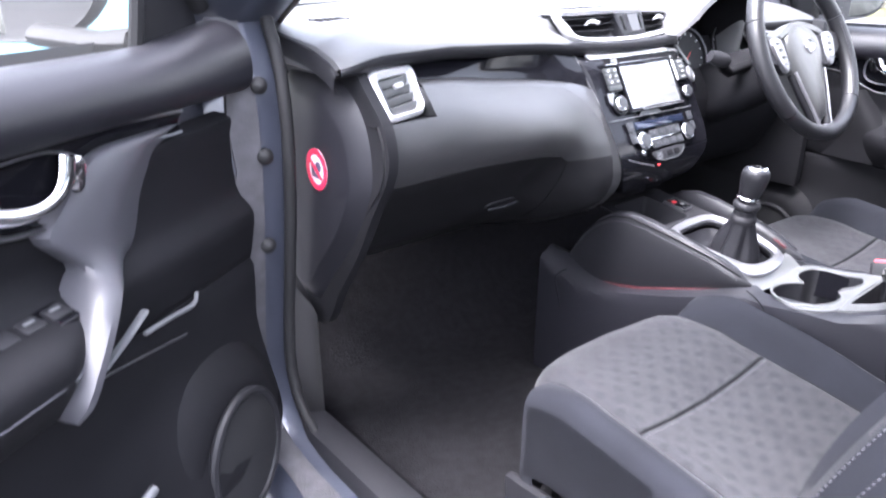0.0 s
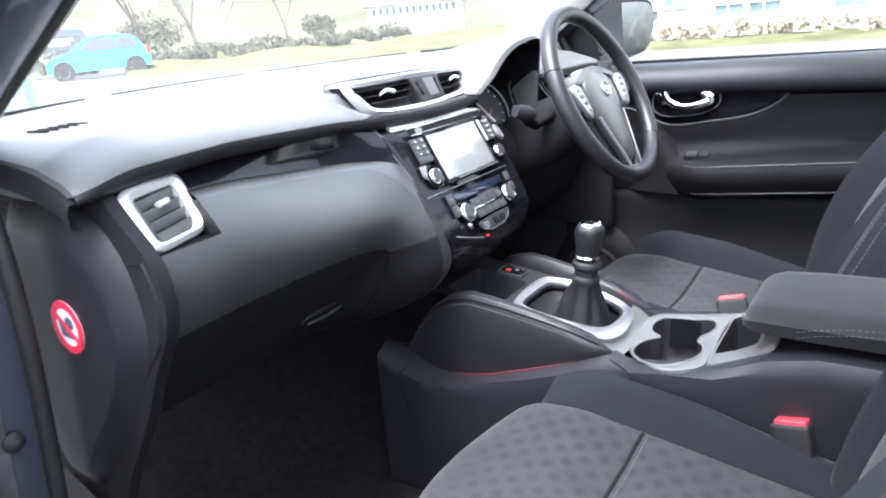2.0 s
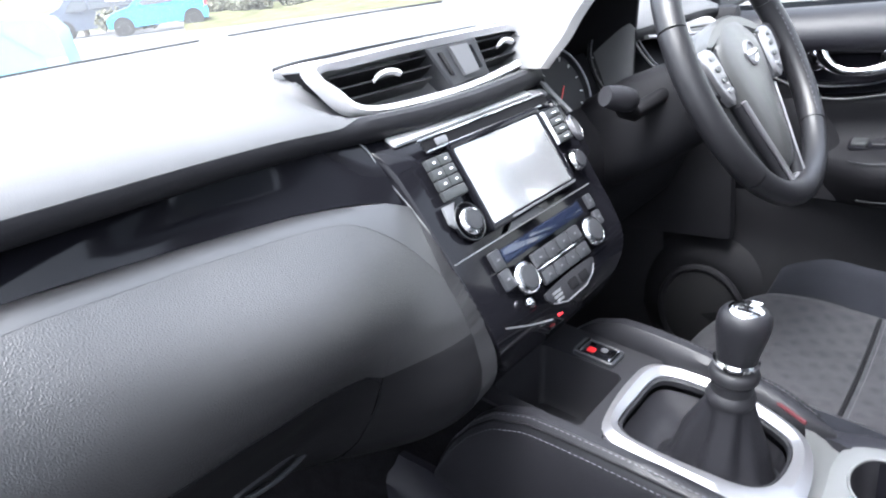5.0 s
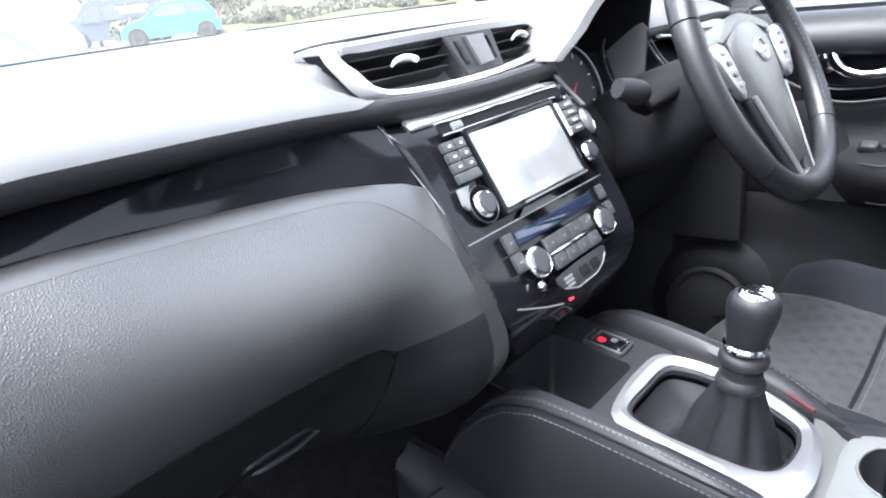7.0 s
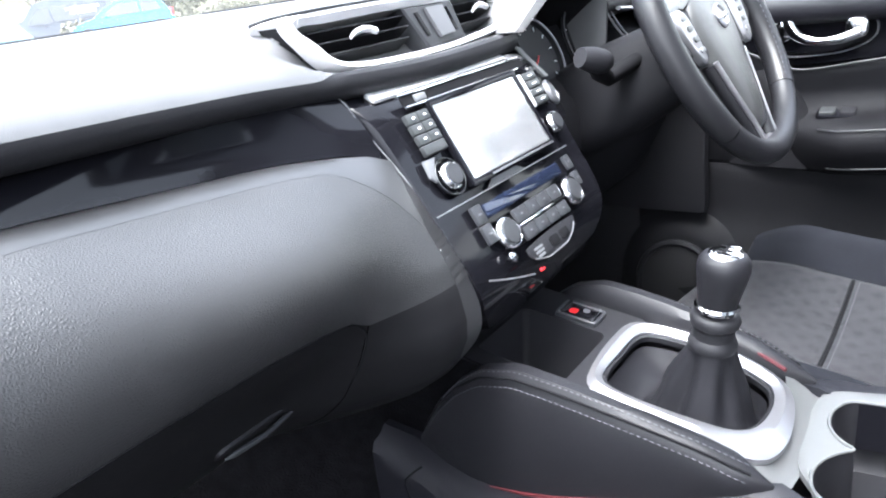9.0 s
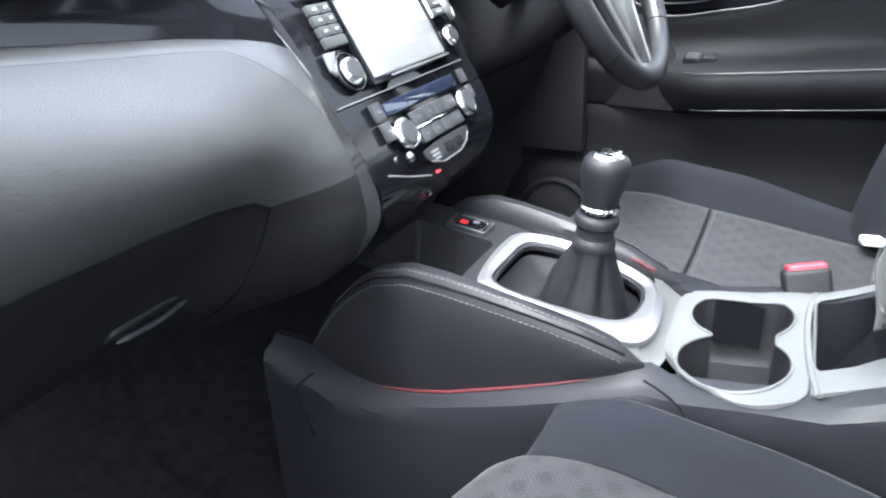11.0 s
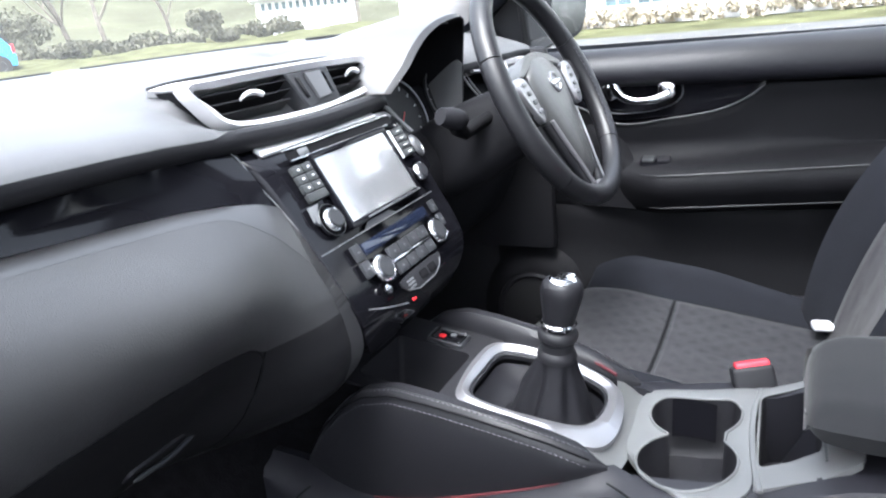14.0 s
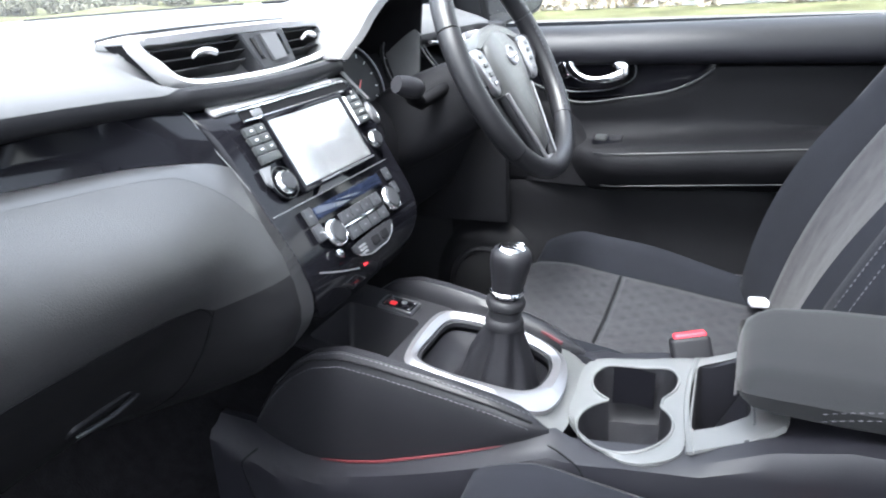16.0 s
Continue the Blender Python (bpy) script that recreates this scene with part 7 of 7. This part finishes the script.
def leaf_mass(name, spots, size, count, mat, label, category, seed):
    """Many small leaves scattered through a row of clumps."""
    rnd = random.Random(seed)
    pts, faces = [], []
    for c, r in spots:
        for _ in range(count):
            v = Vector((rnd.gauss(0, 1), rnd.gauss(0, 1), rnd.gauss(0, 1)))
            v = v.normalized() * r * rnd.random() ** 0.33
            p = Vector(c) + Vector((v.x, v.y, v.z * 0.85))
            n = Vector((rnd.uniform(-1, 1), rnd.uniform(-1, 1), rnd.uniform(-0.2, 1))).normalized()
            a = n.orthogonal().normalized() * size * rnd.uniform(0.6, 1.3)
            b = n.cross(a) * 0.6
            i = len(pts)
            pts += [p - a, p + b, p + a, p - b]
            faces.append((i, i + 1, i + 2, i + 3))
    return quads(name, pts, faces, mat, label, category, "stuff", False)


rnd = random.Random(5)
spots = []
for k in range(44):
    az = 27 + 26 * k / 43
    base = polar(az, 33 + rnd.uniform(-0.6, 0.6))
    spots.append((base + Vector((0, 0, 0.42 + rnd.uniform(-0.1, 0.25))), 0.34 + rnd.uniform(-0.12, 0.22)))
leaf_mass("hedge", spots, 0.075, 380, "leaf", "thin winter hedge behind the grass", "hedge", 8)
spots = [(polar(az, 42) + Vector((0, 0, h)), r) for az, h, r in ((33.0, 1.5, 0.9), (34.2, 1.8, 1.1), (35.4, 1.6, 0.9), (46, 1.3, 0.7), (47, 1.2, 0.6))]
leaf_mass("shrub", spots, 0.09, 700, "leaf", "rounded evergreen shrubs by the hedge", "shrub", 11)


def tree(at, height, seed, label):
    rnd = random.Random(seed)
    t = thing("tree", at, label, "tree", "bare trees")
    trunk, twigs = bmesh.new(), []

    def grow(p, d, length, r, depth):
        n = 4
        path, rs = [p.copy()], [r]
        for k in range(n):
            d = (d + Vector((rnd.uniform(-0.16, 0.16), rnd.uniform(-0.16, 0.16), rnd.uniform(-0.02, 0.12)))).normalized()
            p = p + d * length / n
            path.append(p.copy())
            rs.append(r * (1 - 0.5 * (k + 1) / n))
        nonlocal trunk
        trunk = tube(path, rs, 6 if depth < 2 else 4, trunk)
        if depth < 4:
            for _ in range(3 if depth else 5):
                k = rnd.randint(2, n)
                side = Vector((rnd.uniform(-1, 1), rnd.uniform(-1, 1), rnd.uniform(0.2, 0.9))).normalized()
                grow(path[k], (d * 0.5 + side * 0.75).normalized(), length * rnd.uniform(0.5, 0.72), rs[k] * 0.62, depth + 1)
        else:
            twigs.append(p)
    grow(Vector(at) - Vector((0, 0, 0.1)), Vector((0, 0, 1)), height * 0.42, height * 0.017, 0)
    part("trunk", trunk, "bark", t, "bare trunk and limbs")
    pts, faces = [], []
    for p in twigs:
        for _ in range(7):
            q = p + Vector((rnd.gauss(0, 0.28), rnd.gauss(0, 0.28), rnd.gauss(0, 0.22)))
            a = Vector((rnd.uniform(-1, 1), rnd.uniform(-1, 1), rnd.uniform(-1, 1))).normalized() * 0.10
            b = a.orthogonal().normalized() * 0.02
            i = len(pts)
            pts += [q - a, q + b, q + a, q - b]
            faces.append((i, i + 1, i + 2, i + 3))
    me = bpy.data.meshes.new("crown")
    me.from_pydata(pts, [], faces)
    me.materials.append(M["bark"])
    c = new("crown", me)
    c.parent = t
    c.matrix_parent_inverse = base_of(t).inverted()
    tagged(c, "thin crown of winter twigs")
    return t


for az, d, h, sd in ((37.5, 34, 7.5, 1), (39.5, 36, 8.0, 2), (44.0, 40, 7.0, 3), (25.5, 38, 7.5, 4), (15.5, 30, 6.5, 5), (8.0, 34, 7.5, 6), (33.5, 42, 8.0, 7)):
    tree(polar(az, d), h, sd, "bare winter tree behind the hedge")


# white hall with a row of high windows
hall = thing("hall", polar(53.5, 39), "low white single-storey hall with a pale flat roof", "building")
hm_ = Matrix.Translation(polar(50.2, 38)) @ Matrix.Rotation(radians(-52), 4, "Z") @ Matrix.Translation((0, 0, -0.45))
part("wall", moved(box((4.9, 5, 2.35), (2.45, 2.5, 1.17)), hm_), "white_wall", hall, "white rendered wall", smooth=False)
part("roof", moved(loft([[Vector((x, y, z)) for y, z in ((-0.4, 2.30), (-0.4, 2.44), (2.5, 2.75), (5.4, 2.44), (5.4, 2.30))] for x in (-0.3, 5.1)], True), hm_), "roof", hall, "pale sheet roof", smooth=False)
for k in range(13):
    w = part("window", moved(box((0.18, 0.10, 0.34), (0.35 + 0.34 * k, -0.02, 1.95)), hm_), "pane", hall, smooth=False)
    part("frame", moved(box((0.23, 0.06, 0.40), (0.35 + 0.34 * k, 0.005, 1.95)), hm_), "white_wall", w, smooth=False)
part("end_post", moved(box((0.16, 0.3, 2.5), (4.95, -0.3, 1.25)), hm_), "bark", hall, smooth=False)

# large white building with a grid of windows
block = thing("office_building", (20, -2, 0.3), "large white building with gridded windows", "building")
part("wall", box((6, 30, 8.4), (19.58, -5.8, 4.2)), "white_wall", block, "white panelled wall", smooth=False)
part("plinth", box((0.16, 30, 0.4), (16.52, -5.8, 0.45)), "roof", block, "grey plinth", smooth=False)
part("parapet", box((6.4, 30.4, 0.3), (19.58, -5.8, 8.5)), "roof", block, smooth=False)
bays = [(8.3, 7.7), (7.5, 6.9), (6.4, 5.9), (5.75, 5.06), (4.9, 4.4), (3.73, 3.15), (2.99, 2.38), (2.20, 1.52), (1.32, 0.56)] + [(0.35 - 0.98 * k, -0.42 - 0.98 * k) for k in range(18)]
for k, (a, b) in enumerate(bays):
    for z0, z1 in ((0.75, 0.98), (1.04, 1.80), (1.87, 2.65), (3.9, 4.15), (4.2, 5.0), (5.06, 5.8)):
        w = part("window", box((0.05, a - b, z1 - z0), (16.565, (a + b) / 2, (z0 + z1) / 2)), "pane" if (k * 7 + int(z0 * 3)) % 3 else "blind", block, smooth=False)
        part("glazing_bar", box((0.03, 0.035, z1 - z0), (16.545, (a + b) / 2 + 0.02, (z0 + z1) / 2)), "white_wall", w, smooth=False)
    part("mullion", box((0.10, 0.07, 5.2), (16.53, b - 0.08, 3.3)), "white_wall", block, smooth=False)
for z in (0.70, 1.01, 1.835, 2.70, 3.85, 4.175, 5.03, 5.85):
    part("transom", box((0.09, 25, 0.05), (16.535, -4.5, z)), "white_wall", block, smooth=False)

rnd = random.Random(17)
spots = [(Vector((16.15 + rnd.uniform(-0.15, 0.15), 6.0 - 0.42 * k, ground_z(16.1, 6.0 - 0.42 * k) + 0.14 + rnd.uniform(0, 0.16))), 0.20 + rnd.uniform(-0.06, 0.12)) for k in range(40)]
leaf_mass("border_planting", spots, 0.06, 150, "dry_leaf", "dry brown border plants at the foot of the building", "plants", 19)

# parked vehicles
def wheel_at(host, m, x, y, r):
    w = part("wheel", moved(turned([(0, -0.09), (r * 0.9, -0.09), (r, -0.06), (r, 0.06), (r * 0.9, 0.09), (r * 0.66, 0.09), (r * 0.62, 0.06), (0, 0.06)], n=28), m @ pose(x, y, r, -90 if y > 0 else 90, 0, 0)), "tyre", host, "black tyre")
    part("rim", moved(turned([(0, 0.075), (r * 0.2, 0.085), (r * 0.55, 0.078), (r * 0.66, 0.088), (r * 0.66, 0.05)], n=24), m @ pose(x, y, r, -90 if y > 0 else 90, 0, 0)), "alloy", w, "silver wheel rim")


def vehicle(name, at, heading, length, width, side, paint, label, category, wheel_x, wheel_r, glass, paint2=None):
    """side: the outline of the body from the side, x forward; glass: outlines of its side windows."""
    v = thing(name, at, label, category, "parked vehicles")
    m = Matrix.Translation(at) @ Matrix.Rotation(heading, 4, "Z")
    top = max(z for x, z in side)
    rows = []
    for k in range(9):
        u = -1 + 2 * k / 8
        row = []
        for x, z in side:
            tumble = 1 - 0.22 * max(0, (z - 0.85) / max(0.2, top - 0.85)) ** 1.3
            pinch = 1 - 0.10 * (abs(x) / (length / 2)) ** 4
            row.append(m @ Vector((x * (1 - 0.03 * u * u), u * width / 2 * tumble * pinch, z - 0.02 * u ** 4 * (z > 0.5))))
        rows.append(row)
    part("body", loft(rows, True), paint, v, "painted body", angle=50)
    for g in glass:
        for s in (-1, 1):
            pts = []
            for x, z in g:
                tumble = 1 - 0.22 * max(0, (z - 0.85) / max(0.2, top - 0.85)) ** 1.3
                pinch = 1 - 0.10 * (abs(x) / (length / 2)) ** 4
                pts.append(Vector((x * 0.97, s * (width / 2 * tumble * pinch + 0.006), z - 0.015)))
            b = bmesh.new()
            a = [b.verts.new(m @ p) for p in pts]
            c = [b.verts.new(m @ (p - Vector((0, s * 0.03, 0)))) for p in pts]
            b.faces.new(a)
            b.faces.new(c[::-1])
            for i in range(len(a)):
                j = (i + 1) % len(a)
                b.faces.new((a[i], a[j], c[j], c[i]))
            bmesh.ops.recalc_face_normals(b, faces=b.faces[:])
            part("side_window", b, "car_glass", v, "dark side window")
    for x in wheel_x:
        for s in (-1, 1):
            part("wheel_arch", moved(turned([(0, -0.02), (wheel_r + 0.07, -0.02), (wheel_r + 0.07, 0.012), (0, 0.012)], n=28), m @ pose(x, s * (width / 2 - 0.015), wheel_r + 0.02, -90 * s, 0, 0)), "tyre", v, "black wheel arch")
            wheel_at(v, m, x, s * (width / 2 - 0.09), wheel_r)
    for s in (-1, 1):
        part("headlight", moved(box((0.20, 0.26, 0.14), (length / 2 - 0.16, s * (width / 2 - 0.22), 0.70), bevel=0.05, seg=3), m), "blind", v, "clear headlight")
        part("tail_light", moved(box((0.10, 0.16, 0.30), (-length / 2 + 0.12, s * (width / 2 - 0.14), 0.85), bevel=0.03), m), "red", v, "red tail light")
        part("mirror", moved(box((0.10, 0.14, 0.11), (length * 0.14, s * (width / 2 + 0.07), 0.98), bevel=0.03), m), paint, v, "door mirror")
        part("door_handle", moved(box((0.16, 0.03, 0.03), (-0.15, s * (width / 2 + 0.008), 0.80), bevel=0.01), m), paint, v)
    return v


hatch = [(-1.80, 0.28), (-1.84, 0.55), (-1.80, 0.85), (-1.66, 1.02), (-1.45, 1.30), (-1.20, 1.44), (-0.50, 1.49), (0.15, 1.46), (0.55, 1.27), (0.95, 0.98), (1.45, 0.86), (1.74, 0.72), (1.82, 0.50), (1.78, 0.26)]
hatch_glass = [[(-1.42, 1.02), (-1.28, 1.30), (-0.95, 1.36), (-0.72, 1.37), (-0.72, 0.98)], [(-0.64, 0.98), (-0.64, 1.37), (0.08, 1.36), (0.42, 1.18), (0.72, 0.97)]]
c = polar(30.4, 30.0)
vehicle("blue_hatchback", c, math.atan2(0.5, -0.866), 3.7, 1.66, hatch, "blue_paint", "bright blue small hatchback parked across the road", "car", (-1.22, 1.22), 0.29, hatch_glass)
van = [(-2.2, 0.30), (-2.24, 0.9), (-2.16, 1.70), (-2.0, 1.93), (-1.0, 1.98), (0.55, 1.97), (0.95, 1.86), (1.45, 1.30), (1.95, 1.10), (2.22, 0.90), (2.26, 0.50), (2.2, 0.28)]
van_glass = [[(-1.95, 1.12), (-1.90, 1.66), (-0.75, 1.70), (-0.75, 1.10)], [(-0.65, 1.10), (-0.65, 1.70), (0.30, 1.70), (0.30, 1.08)], [(0.40, 1.08), (0.40, 1.70), (0.80, 1.66), (1.22, 1.22), (1.28, 1.06)]]
c = polar(26.6, 36.0)
dark_van = vehicle("navy_van", c, math.atan2(0.46, -0.888), 4.5, 1.9, van, "navy_paint", "dark navy van with pale markings on its side", "van", (-1.45, 1.45), 0.33, van_glass)
vm_ = Matrix.Translation(c) @ Matrix.Rotation(math.atan2(0.46, -0.888), 4, "Z")
for s in (-1, 1):
    for z, w in ((1.50, 1.3), (1.33, 1.0)):
        part("marking", moved(box((w, 0.02, 0.10), (-0.9, s * 0.875, z), bevel=0.004), vm_), "mark", dark_van, "white lettering as plain bars")
pale = [(-2.4, 0.26), (-2.42, 0.8), (-2.38, 1.30), (-2.2, 1.44), (-1.0, 1.47), (1.45, 1.46), (1.62, 1.42), (1.80, 1.20), (2.28, 1.15), (2.38, 1.02), (2.42, 0.60), (2.36, 0.24)]
c = polar(25.2, 9.0) - Vector((0.894, -0.448, 0)) * 2.4
vehicle("pale_blue_van", c, math.atan2(-0.448, 0.894), 4.8, 1.8, pale, "pale_paint", "pale blue van parked close by", "van", (-1.5, 1.62), 0.28, [])
